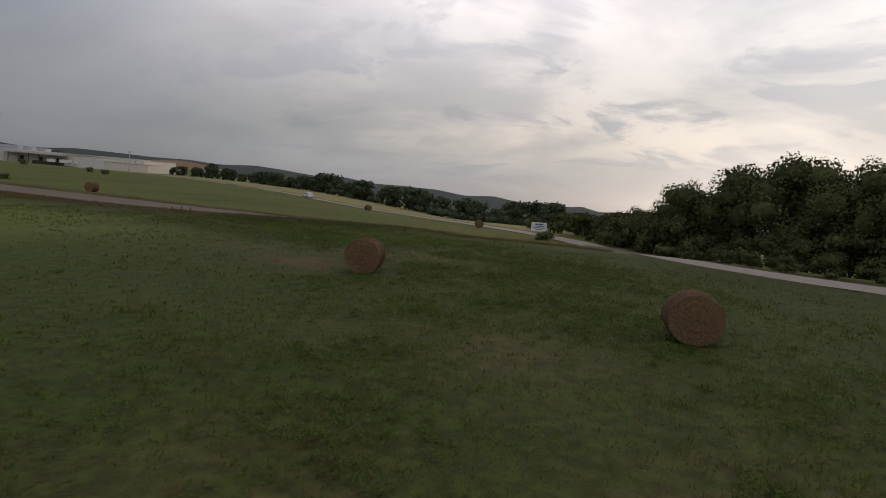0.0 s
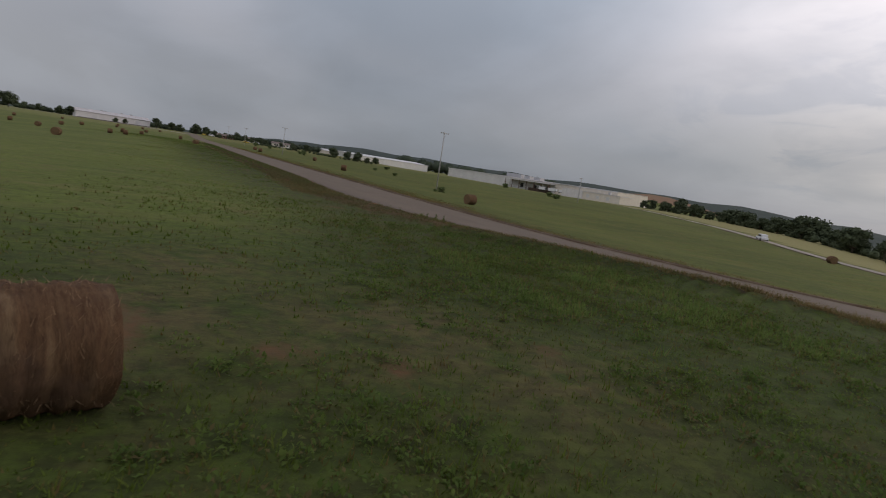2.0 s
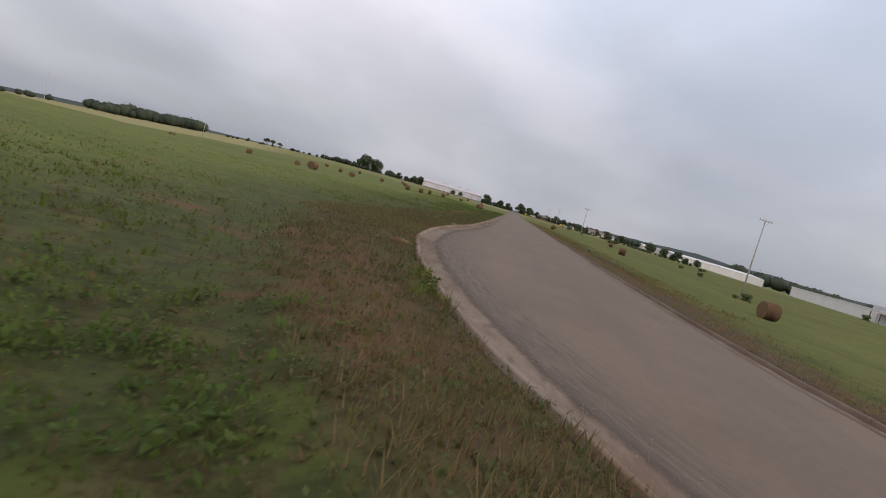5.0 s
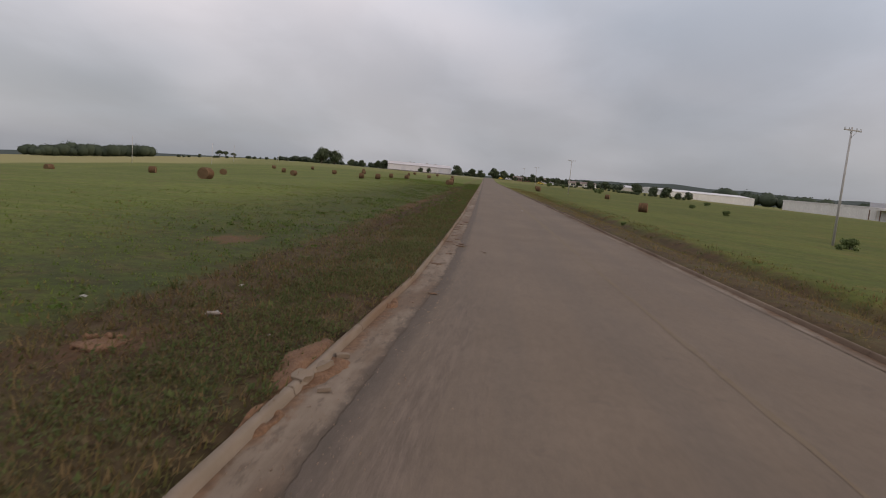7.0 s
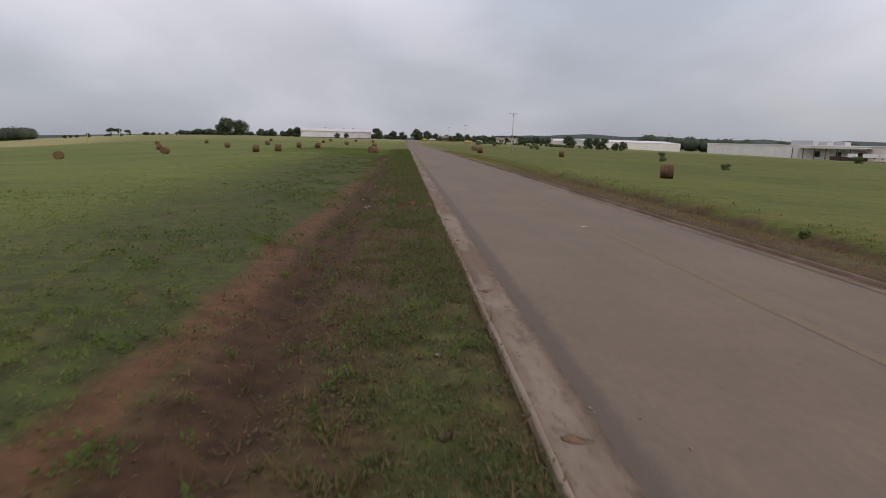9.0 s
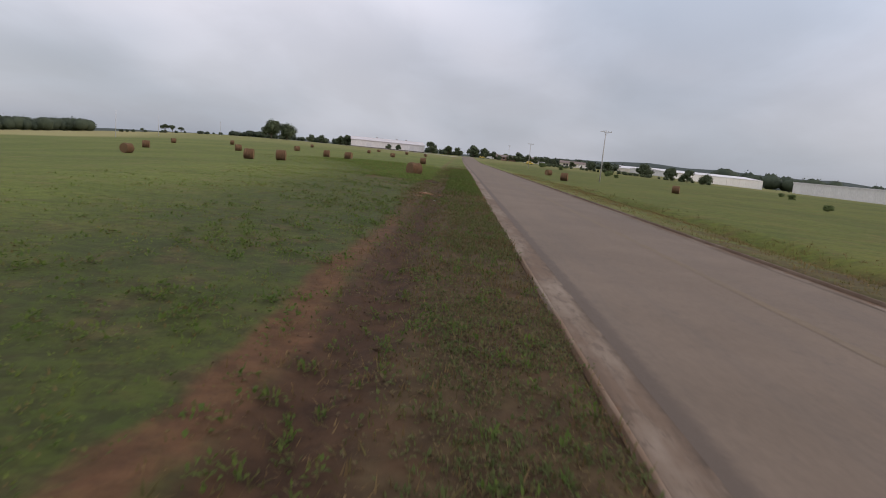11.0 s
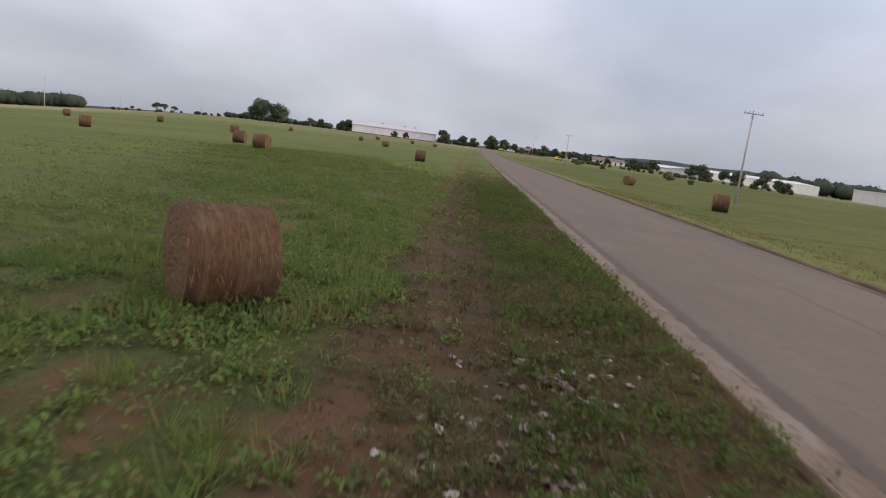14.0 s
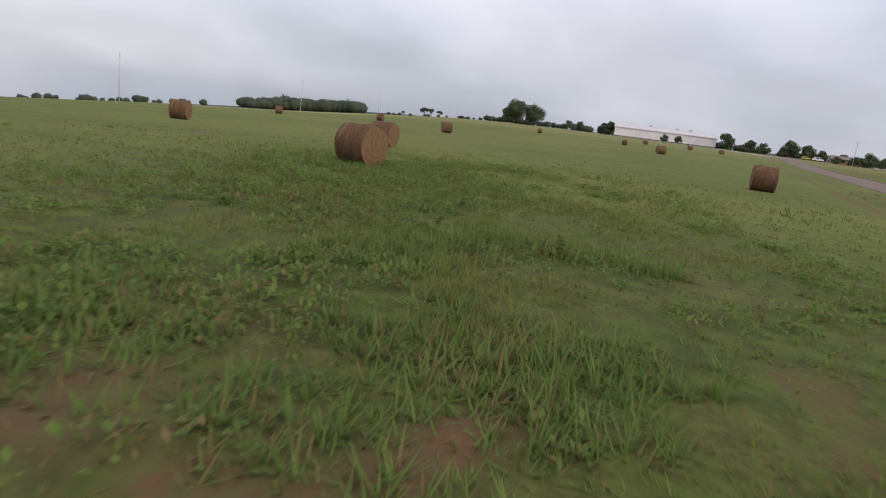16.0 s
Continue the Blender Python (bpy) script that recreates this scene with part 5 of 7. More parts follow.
def warehouse():
    x, y = -87, 632
    z = 1.9
    root = thing("warehouse", x, y, z, 10, "long white metal warehouse with a low faded roof", "warehouse")
    L, D, H = 58, 40, 6.0
    for k, (a, b, c, d) in enumerate(((0, L, 0, 0.3), (0, L, D - 0.3, D), (0, 0.3, 0.3, D - 0.3), (L - 0.3, L, 0.3, D - 0.3))):
        box_part("wall", a, b, c, d, -1.5, H, M["panel"], root)
    ribs(root, 0, L, 0, 0, H, 6.0, M["grey_panel"])
    raw("roof", [(-0.5, -0.6, H), (L + 0.5, -0.6, H), (L + 0.5, D / 2, H + 2.6), (-0.5, D / 2, H + 2.6), (-0.5, D + 0.6, H), (L + 0.5, D + 0.6, H),
                 (-0.5, -0.6, H - 0.3), (L + 0.5, -0.6, H - 0.3), (L + 0.5, D + 0.6, H - 0.3), (-0.5, D + 0.6, H - 0.3)],
        [(0, 1, 2, 3), (3, 2, 5, 4), (6, 7, 1, 0), (9, 4, 5, 8), (7, 8, 5, 2, 1), (6, 0, 3, 4, 9), (6, 9, 8, 7)], M["roof_rose"], root, "faded rose metal roof")
    for dx in (12, 28, 46):
        box_part("loading_door", dx, dx + 4, -0.12, -0.004, 0, 4.2, M["roof_pale"], root, "pale roll-up door")
    box_part("plinth", 0, L, -0.2, -0.13, 0.46, 0.9, M["old_concrete"], root, "dull concrete plinth")
    box_part("apron", -8, L + 6, -16, -0.25, -1.8, 0.45, M["side_road"], root, "pale concrete apron in front")
    for vx in (20, 36, 44):
        box_part("roof_vent", vx, vx + 1.6, D / 2 - 0.8, D / 2 + 0.8, H + 2.5, H + 3.4, M["steel"], root)


warehouse()


def factory():
    ang = math.degrees(math.atan2(491 - 712, 382 - 301))
    z = -2.4
    root = thing("factory", 301, 712, z, ang, "long low grey and beige factory with a porch and rooftop units", "factory")
    L, H = 235, 9.4
    s = 100
    box_part("wall", 0, s, 0, 60, -2, H, M["grey_panel"], root, "grey metal wall")
    box_part("wall", s, L, 0.4, 60, -2, H - 0.2, M["beige"], root, "beige metal wall")
    ribs(root, 0, s, 0, 0.4, H - 0.6, 7.5, M["panel"])
    ribs(root, s + 60, L, 0.4, 0.4, H - 0.8, 7.5, M["panel"])
    box_part("fascia", -0.4, L + 0.4, -0.5, -0.12, H - 0.5, H + 0.35, M["roof_pale"], root, "white roof fascia", 0.03)
    box_part("roof", -0.4, L + 0.4, -0.1, 60.4, H + 0.02, H + 0.3, M["roof_pale"], root, "pale flat roof")
    px0, px1 = s + 1, s + 62
    box_part("canopy", px0, px1, -11, -0.6, H - 2.0, H - 1.3, M["roof_pale"], root, "pale canopy over the loading bays", 0.05)
    box_part("canopy_trim", px0 - 0.2, px1 + 0.2, -11.4, -11.05, H - 2.3, H - 1.0, M["roof_pale"], root, "pale canopy edge")
    for k in range(7):
        cx = px0 + 1 + k * (px1 - px0 - 2) / 6
        box_part("column", cx - 0.3, cx + 0.3, -10.8, -10.2, -2, H - 2.0, M["rust"], root)
    box_part("dock_wall", px0, px1, -0.3, 0.35, -2, H - 2.0, M["grey_panel"], root, "grey wall under the canopy")
    for k in range(6):
        dx = px0 + 5 + k * 9
        box_part("loading_door", dx, dx + 4.5, -0.42, -0.32, 0, 4.6, M["dark"] if k % 2 else M["panel"], root)
    box_part("low_platform", px0 + 38, px1 + 4, -16, -11.6, -2, 1.2, M["old_concrete"], root, "concrete dock platform")
    for a, b, t in ((78, 99, 4.4), (104, 112, 3.6), (118, 127, 3.4)):
        box_part("rooftop_unit", a, b, 18, 26, H + 0.3, H + t, M["steel"], root, "grey rooftop air unit", 0.1)
    shed = thing("annex", 301, 712, z, ang, "low beige annex in front of the factory", "shed")
    box_part("wall", 193, 252, -24, -0.7, -2, 5.2, M["beige"], shed)
    box_part("wall", 188, 212, -24.6, -24.1, -2, 6.0, M["panel"], shed, "off-white end panel")
    box_part("roof", 192.5, 252.5, -24.5, -0.66, 5.22, 5.7, M["roof_pale"], shed, "pale metal roof")
    for k in range(3):
        box_part("door", 216 + 11 * k, 219.5 + 11 * k, -24.12, -24.02, 0, 3.2, M["grey_panel"], shed)
    box_part("stack", 236, 238, -18, -16, 5.72, 8.0, M["steel"], shed)
    for k, (a, b) in enumerate(((166, 176), (180, 187), (156, 162))):
        lorry = thing("parked_trailer", 301, 712, z, ang, "parked white box trailer beside the factory", "trailer", "trailers by the factory")
        box_part("body", a, b, -18 - k, -15.4 - k, 0.9, 3.6, M["white_body"], lorry, bevel=0.05)
        for wx in (a + 1, b - 1.5):
            part("wheel", rod(bmesh.new(), (wx, -18.1 - k, 0.45), (wx, -17.7 - k, 0.45), 0.5, 0.5, 12), M["tyre"], lorry)
        box_part("chassis", a + 0.4, b - 0.4, -17.6 - k, -15.8 - k, 0.6, 0.9, M["dark"], lorry)


factory()


def long_hall(x, y, ang, L, D, H, z, wall, label):
    root = thing("industrial_hall", x, y, z, ang, label, "hall", "halls on the far side")
    box_part("wall", 0, L, 0, D, -2, H, M[wall], root)
    ribs(root, 0, L, 0, 0, H, 8.0, M["roof_pale"])
    raw("roof", [(-0.5, -0.6, H), (L + 0.5, -0.6, H), (L + 0.5, D / 2, H + 2), (-0.5, D / 2, H + 2), (-0.5, D + 0.6, H), (L + 0.5, D + 0.6, H)],
        [(0, 1, 2, 3), (3, 2, 5, 4), (0, 3, 4), (1, 5, 2), (0, 4, 5, 1)], M["roof_pale"], root, "pale metal roof")
    for k in range(int(L // 30)):
        box_part("door", 12 + 30 * k, 16 + 30 * k, -0.2, -0.02, 0, 4.0, M["grey_panel"], root)


long_hall(164, 649, 27, 118, 40, 6.2, -0.6, "grey_panel", "long pale grey hall behind the trees")
long_hall(136, 693, -14, 26, 14, 4.2, 1.2, "beige", "small beige hall behind the trees")
long_hall(-790, 640, 25, 70, 30, 4.0, z_at(-790, 640), "grey_panel", "distant pale hall beyond the western field")


def house(x, y, rz, L, D, H, wall, label):
    root = thing("house", x, y, z_at(x, y), rz, label, "house", "houses at the road's end")
    box_part("wall", 0, L, 0, D, -1, H, M[wall], root)
    raw("roof", [(-0.6, -0.6, H), (L + 0.6, -0.6, H), (L + 0.6, D / 2, H + 1.7), (-0.6, D / 2, H + 1.7), (-0.6, D + 0.6, H), (L + 0.6, D + 0.6, H)],
        [(0, 1, 2, 3), (3, 2, 5, 4), (0, 3, 4), (1, 5, 2), (0, 4, 5, 1)], M["shingle"], root, "brown shingle roof")
    box_part("door", L * 0.5, L * 0.5 + 1.1, -0.08, -0.005, 0, 2.1, M["dark"], root)
    for k in (0.15, 0.3, 0.75):
        w = box_part("window", L * k, L * k + 1.6, -0.06, -0.005, 1.0, 2.3, M["window"], root)
        box_part("sill", L * k - 0.1, L * k + 1.7, -0.12, -0.07, 0.9, 1.0, M["panel"], w)


house(27, 622, 0, 15, 9, 2.6, "brick", "low brown brick house with a shingle roof")
house(52, 640, 8, 14, 10, 3.0, "panel", "white house with a shingle roof")
house(72, 598, -5, 13, 9, 2.8, "beige", "beige house with a shingle roof")
house(88, 640, 12, 15, 9, 2.8, "panel", "pale house half hidden by trees")


def vehicle(name, x, y, rz, body, label, L=5.5, H=2.2, category="truck"):
    root = thing(name, x, y, z_at(x, y), rz, label, category, "vehicles parked near the houses")
    bm = bmesh.new()
    box(bm, 0, L, -0.95, 0.95, 0.5, H * 0.6, 0.08)
    box(bm, L * 0.15, L * 0.7, -0.88, 0.88, H * 0.6, H, 0.12)
    part("body", bm, M[body], root)
    for s in (-0.9, 0.9):
        for wx in (L * 0.2, L * 0.8):
            part("wheel", rod(bmesh.new(), (wx, s - 0.12, 0.4), (wx, s + 0.12, 0.4), 0.4, 0.4, 14), M["tyre"], root)
    box_part("windscreen", L * 0.2, L * 0.66, -0.9, 0.9, H * 0.66, H * 0.9, M["window"], root)


vehicle("yellow_truck", 13.5, 621, 10, "yellow_body", "yellow work truck parked beside the road", 4.2, 1.7)
vehicle("yellow_truck", 42, 549, 20, "yellow_body", "yellow work truck parked on the grass", 4.6, 1.9)
vehicle("white_van", 50, 549, -10, "white_body", "white van parked on the grass", 5.5, 2.3, "van")
vehicle("white_van", 20, 640, 5, "white_body", "white van parked at the road's end", 5.5, 2.2, "van")
vehicle("white_van", 137.3, 130, 55, "white_body", "white pickup parked beside the side road", 5.4, 1.9, "pickup")

def drive():
    verts, faces = [], []
    pts = [(1.5, 552), (-12, 562), (-40, 583), (-75, 606), (-125, 640), (-190, 660)]
    for k, (x, y) in enumerate(pts):
        for j in range(5):
            px, py = x - 2.6 * j * 0.6, y + 4.6 * j
            verts.append((px, py, z_at(px, py) + 0.12))
    for k in range(len(pts) - 1):
        for j in range(4):
            a = k * 5 + j
            faces.append((a, a + 5, a + 6, a + 1))
    tagged(raw("warehouse_drive", verts, faces, M["side_road"]), "pale gravel drive leading to the warehouse", "drive", kind="structure")


drive()

# ---- the sign and markers at the junction ----


def sale_sign(x, y, rz):
    z = z_at(x, y)
    root = thing("sign", x, y, z, rz, "white board sign on two posts with faded blue lines", "sign")
    for s in (-0.95, 0.95):
        box_part("post", s - 0.06, s + 0.06, 0.03, 0.15, -0.3, 2.55, M["pole"], root)
    panel = box_part("board", -1.2, 1.2, -0.02, 0.028, 1.15, 2.5, M["board"], root, "white board", 0.008)
    for a, b, c, d in ((-0.6, 0.65, 2.12, 2.30), (-0.75, 0.85, 1.86, 1.98), (-0.95, 1.0, 1.62, 1.72), (-0.5, 0.55, 1.36, 1.46)):
        box_part("lettering_bar", a, b, -0.032, -0.022, c, d, M["ink"], panel, "illegible blue lettering")


sale_sign(56.0, 29.2, -66)
for mx, my, kind in ((61.5, 12.0, "white"), (66.5, 14.2, "yellow")):
    mk = thing("road_marker", mx, my, z_at(mx, my), 60, "small %s road marker on a post before dark bushes" % kind, "road sign", "markers at the bend")
    box_part("post", -0.04, 0.04, -0.03, 0.03, -0.2, 2.2, M["steel"], mk)
    box_part("plate", -0.3, 0.3, -0.06, -0.035, 1.55, 2.25, M["board"] if kind == "white" else M["yellow_body"], mk, bevel=0.01)

# ---- the culvert in the verge ----


def culvert(x, y, rz):
    """A half-buried pipe with broken ends; its mouth looks along +x, towards the road."""
    root = thing("culvert", x, y, float(height(x, y)) - 0.09, rz, "half-buried soil-stained concrete culvert pipe in the verge", "culvert")
    bm = bmesh.new()
    n = 28
    rows = []
    for d, r, torn in ((-0.68, 0.125, 0.14), (-0.70, 0.165, 0.14), (-0.25, 0.18, 0), (0.1, 0.195, 0), (0.42, 0.205, 0.02), (0.44, 0.215, 0.03), (0.45, 0.165, 0.03), (0.40, 0.155, 0), (-0.2, 0.14, 0)):
        ring = []
        for k in range(n):
            a = 2 * math.pi * k / n
            q = r * (1 + 0.05 * noise.noise(Vector((d * 4, 2 * math.cos(a), 2 * math.sin(a)))))
            ring.append(bm.verts.new((d + torn * noise.noise(Vector((math.cos(a) * 3, math.sin(a) * 3, 4.0))), q * math.cos(a), q * math.sin(a))))
        rows.append(ring)
    for a, b in zip(rows, rows[1:] + rows[:1]):
        for k in range(n):
            bm.faces.new((a[k], a[(k + 1) % n], b[(k + 1) % n], b[k]))
    part("pipe", bm, M["old_concrete"], root, "soil-stained concrete pipe", smooth=True)
    # a brown disc closes the pipe some way behind its mouth
    bm = bmesh.new()
    bmesh.ops.create_circle(bm, cap_ends=True, radius=0.155, segments=20, matrix=Matrix.Translation((-0.12, 0, 0)) @ Matrix.Rotation(radians(90), 4, "Y"))
    bmesh.ops.solidify(bm, geom=bm.faces[:], thickness=0.05)
    part("silt", bm, M["clod"], root, "brown disc across the inside of the pipe")


culvert(-3.93, 196.48, -16)


def clay_mound(x, y, r, h, turn):
    root = thing("clay_mound", x, y, z_at(x, y) - 0.03, turn, "low heap of bare orange clay on the verge", "soil heap", "clay heaps on the verge")
    bm = bmesh.new()
    bmesh.ops.create_icosphere(bm, subdivisions=4, radius=1.0)
    for v in bm.verts:
        k = 1 + 0.5 * noise.noise(v.co * 1.7 + Vector((x, y, 0))) + 0.3 * noise.noise(v.co * 5.0 + Vector((y, x, 0)))
        v.co = Vector((v.co.x * r * k, v.co.y * r * 1.25 * k, v.co.z * h * k))
    part("earth", bm, M["mound"], root, smooth=True)
    rnd = random.Random(int(y * 10))
    for k in range(9):
        a, d = rnd.uniform(0, 6.28), r * rnd.uniform(0.8, 1.35)
        s = rnd.uniform(0.025, 0.06)
        bm = bmesh.new()
        bmesh.ops.create_icosphere(bm, subdivisions=1, radius=s, matrix=Matrix.Translation((d * math.cos(a), d * math.sin(a), 0.03 + s * 0.3)))
        part("crumb", bm, M["mound"], root)


for mx, my, mr, mh, mt in ((-3.9, 179.9, 0.48, 0.15, 0), (-0.3, 177.4, 0.17, 0.08, 60), (-4.0, 177.2, 0.34, 0.06, 20), (-2.75, 180.2, 0.14, 0.07, 120), (-0.42, 53.4, 0.3, 0.10, 10), (-3.4, 73.0, 0.3, 0.06, 0)):
    clay_mound(mx, my, mr, mh, mt)


# ---- grass, weeds and litter ----


def blades(name, pts, n, length, width, spread, lean, material, label, seed, category="grass", flat=0.0, broad=False, rise=None):
    """Tufts of leaf blades at the points; length and width are arrays, one for each tuft."""
    rng = np.random.default_rng(seed)
    k = len(pts)
    base = np.repeat(np.concatenate([pts, land(pts[:, 0], pts[:, 1])[:, None] - 0.01], 1), n, 0)
    ln, wd = np.repeat(length, n) * rng.uniform(0.55, 1.2, k * n), np.repeat(width, n) * rng.uniform(0.7, 1.3, k * n)
    a = rng.uniform(0, 2 * np.pi, k * n)
    out = rng.uniform(0, 1, k * n) ** 0.5 * np.repeat(spread, n)
    base[:, 0] += np.cos(a) * out
    base[:, 1] += np.sin(a) * out
    tilt = rng.uniform(0.1, 1.0, k * n) * lean
    b = a + rng.uniform(-0.8, 0.8, k * n)
    d = np.stack([np.cos(b) * np.sin(tilt), np.sin(b) * np.sin(tilt), np.cos(tilt)], 1)
    e = np.stack([np.cos(b) * np.sin(tilt * 1.7), np.sin(b) * np.sin(tilt * 1.7), np.cos(tilt * 1.7)], 1)
    side = np.stack([-np.sin(b), np.cos(b), 0 * b], 1) * wd[:, None]
    base[:, 2] += flat * rng.uniform(0, 1, k * n) + (0.0 if rise is None else rise)
    mid = base + d * ln[:, None] * 0.5
    tip = mid + e * ln[:, None] * 0.5
    if broad:
        V, k = np.stack([base, mid - side, tip, mid + side], 1).reshape(-1, 3), 4
    else:
        V, k = np.stack([base - side, base + side, tip], 1).reshape(-1, 3), 3
    ob = fast(name, V, np.arange(len(V)).reshape(-1, k), material)
    return tagged(ob, label, category, kind="stuff")


def value_noise(x, y, seed):
    """Smooth noise between 0 and 1 on a unit grid."""
    ix, iy = np.floor(x), np.floor(y)
    fx, fy = smooth01(x - ix), smooth01(y - iy)

    def corner(a, b):
        h = np.sin((ix + a) * 127.1 + (iy + b) * 311.7 + seed * 74.7) * 43758.5453
        return h - np.floor(h)

    low, high = corner(0, 0) * (1 - fx) + corner(1, 0) * fx, corner(0, 1) * (1 - fx) + corner(1, 1) * fx
    return low * (1 - fy) + high * fy


def patchy(p, scale, seed):
    """A soft patchwork between 0 and 1."""
    x, y, v = p[:, 0] * scale * 0.42, p[:, 1] * scale * 0.42, 0.0
    for k, w in enumerate((0.42, 0.27, 0.19, 0.12)):
        v = v + w * value_noise(x * 2.1 ** k + 3.1 * k, y * 2.1 ** k - 1.7 * k, seed + k)
    return np.clip(0.5 + (v - 0.5) * 2.1, 0, 1)


def scatter(seed, count, x0, x1, y0, y1, keep):
    rng = np.random.default_rng(seed)
    p = np.stack([rng.uniform(x0, x1, count), rng.uniform(y0, y1, count)], 1)
    return p[rng.uniform(0, 1, count) < keep(p)]


def off_road(p, gap=0.2):
    ul, ur = left_x(p[:, 1]) - p[:, 0], p[:, 0] - right_x(p[:, 1])
    return ((np.maximum(ul, ur) > gap) | (p[:, 1] < 15)) & (cross_distance(p[:, 0], p[:, 1]) > CROSS_HALF + gap)


FLIGHT = np.array([(-39, 4.5), (-32, 5), (-20, 8), (-10.6, 12.3), (-6.6, 14.1), (-2, 25), (2.6, 42), (1, 66), (-1, 92), (-1.5, 120), (-2.2, 170), (-3.4, 202), (-6, 224), (-12.5, 244), (-20, 262)])


def from_flight(p):
    best = np.full(len(p), 1e9)
    for (ax, ay), (bx, by) in zip(FLIGHT[:-1], FLIGHT[1:]):
        dx, dy = bx - ax, by - ay
        k = np.clip(((p[:, 0] - ax) * dx + (p[:, 1] - ay) * dy) / (dx * dx + dy * dy), 0, 1)
        best = np.minimum(best, np.hypot(p[:, 0] - ax - k * dx, p[:, 1] - ay - k * dy))
    return best


def thin_out(p, near, far):
    return 1 - 0.93 * smooth01((from_flight(p) - near) / far)


def verge_width(y):
    return np.interp(y, [30, 48, 60, 80, 150, 185, 200, 240, 300], [2.5, 3.4, 4.4, 4.2, 3.9, 5.2, 5.0, 4.6, 4.4])


def in_verge(p):
    ul = left_x(p[:, 1]) - p[:, 0]
    return smooth01((verge_width(p[:, 1]) + 0.6 - ul) / 1.4)


def clay_strip(p):
    ul = left_x(p[:, 1]) - p[:, 0]
    return np.exp(-((ul - np.interp(p[:, 1], [70, 100, 130, 150, 190, 212, 221, 230, 300], [4.0, 3.75, 4.0, 4.0, 3.7, 3.7, 4.2, 4.65, 4.9])) / 0.8) ** 2) * np.interp(p[:, 1], [60, 78, 95, 150, 175, 215, 300], [0.2, 0.6, 0.95, 0.95, 0.85, 0.95, 0.5])


def mud(p):
    ul = left_x(p[:, 1]) - p[:, 0]
    return np.exp(-((ul - 3.0) / 0.75) ** 2) * np.interp(p[:, 1], [84, 95, 150, 185, 200], [0, 0.9, 0.9, 0.6, 0])


def unspotted(p):
    out = np.ones(len(p))
    for cx, cy, s in CLAY_SPOTS:
        out *= 1 - 0.92 * np.exp(-(((p[:, 0] - cx) / s) ** 2 + ((p[:, 1] - cy) / (1.4 * s)) ** 2))
    return out


def thriving(p):
    """Less growth where the turf is thin."""
    out = np.ones(len(p))
    for cx, cy, s in TIRED:
        out *= 1 - 0.75 * np.exp(-(((p[:, 0] - cx) / s) ** 2 + ((p[:, 1] - cy) / s) ** 2))
    return out


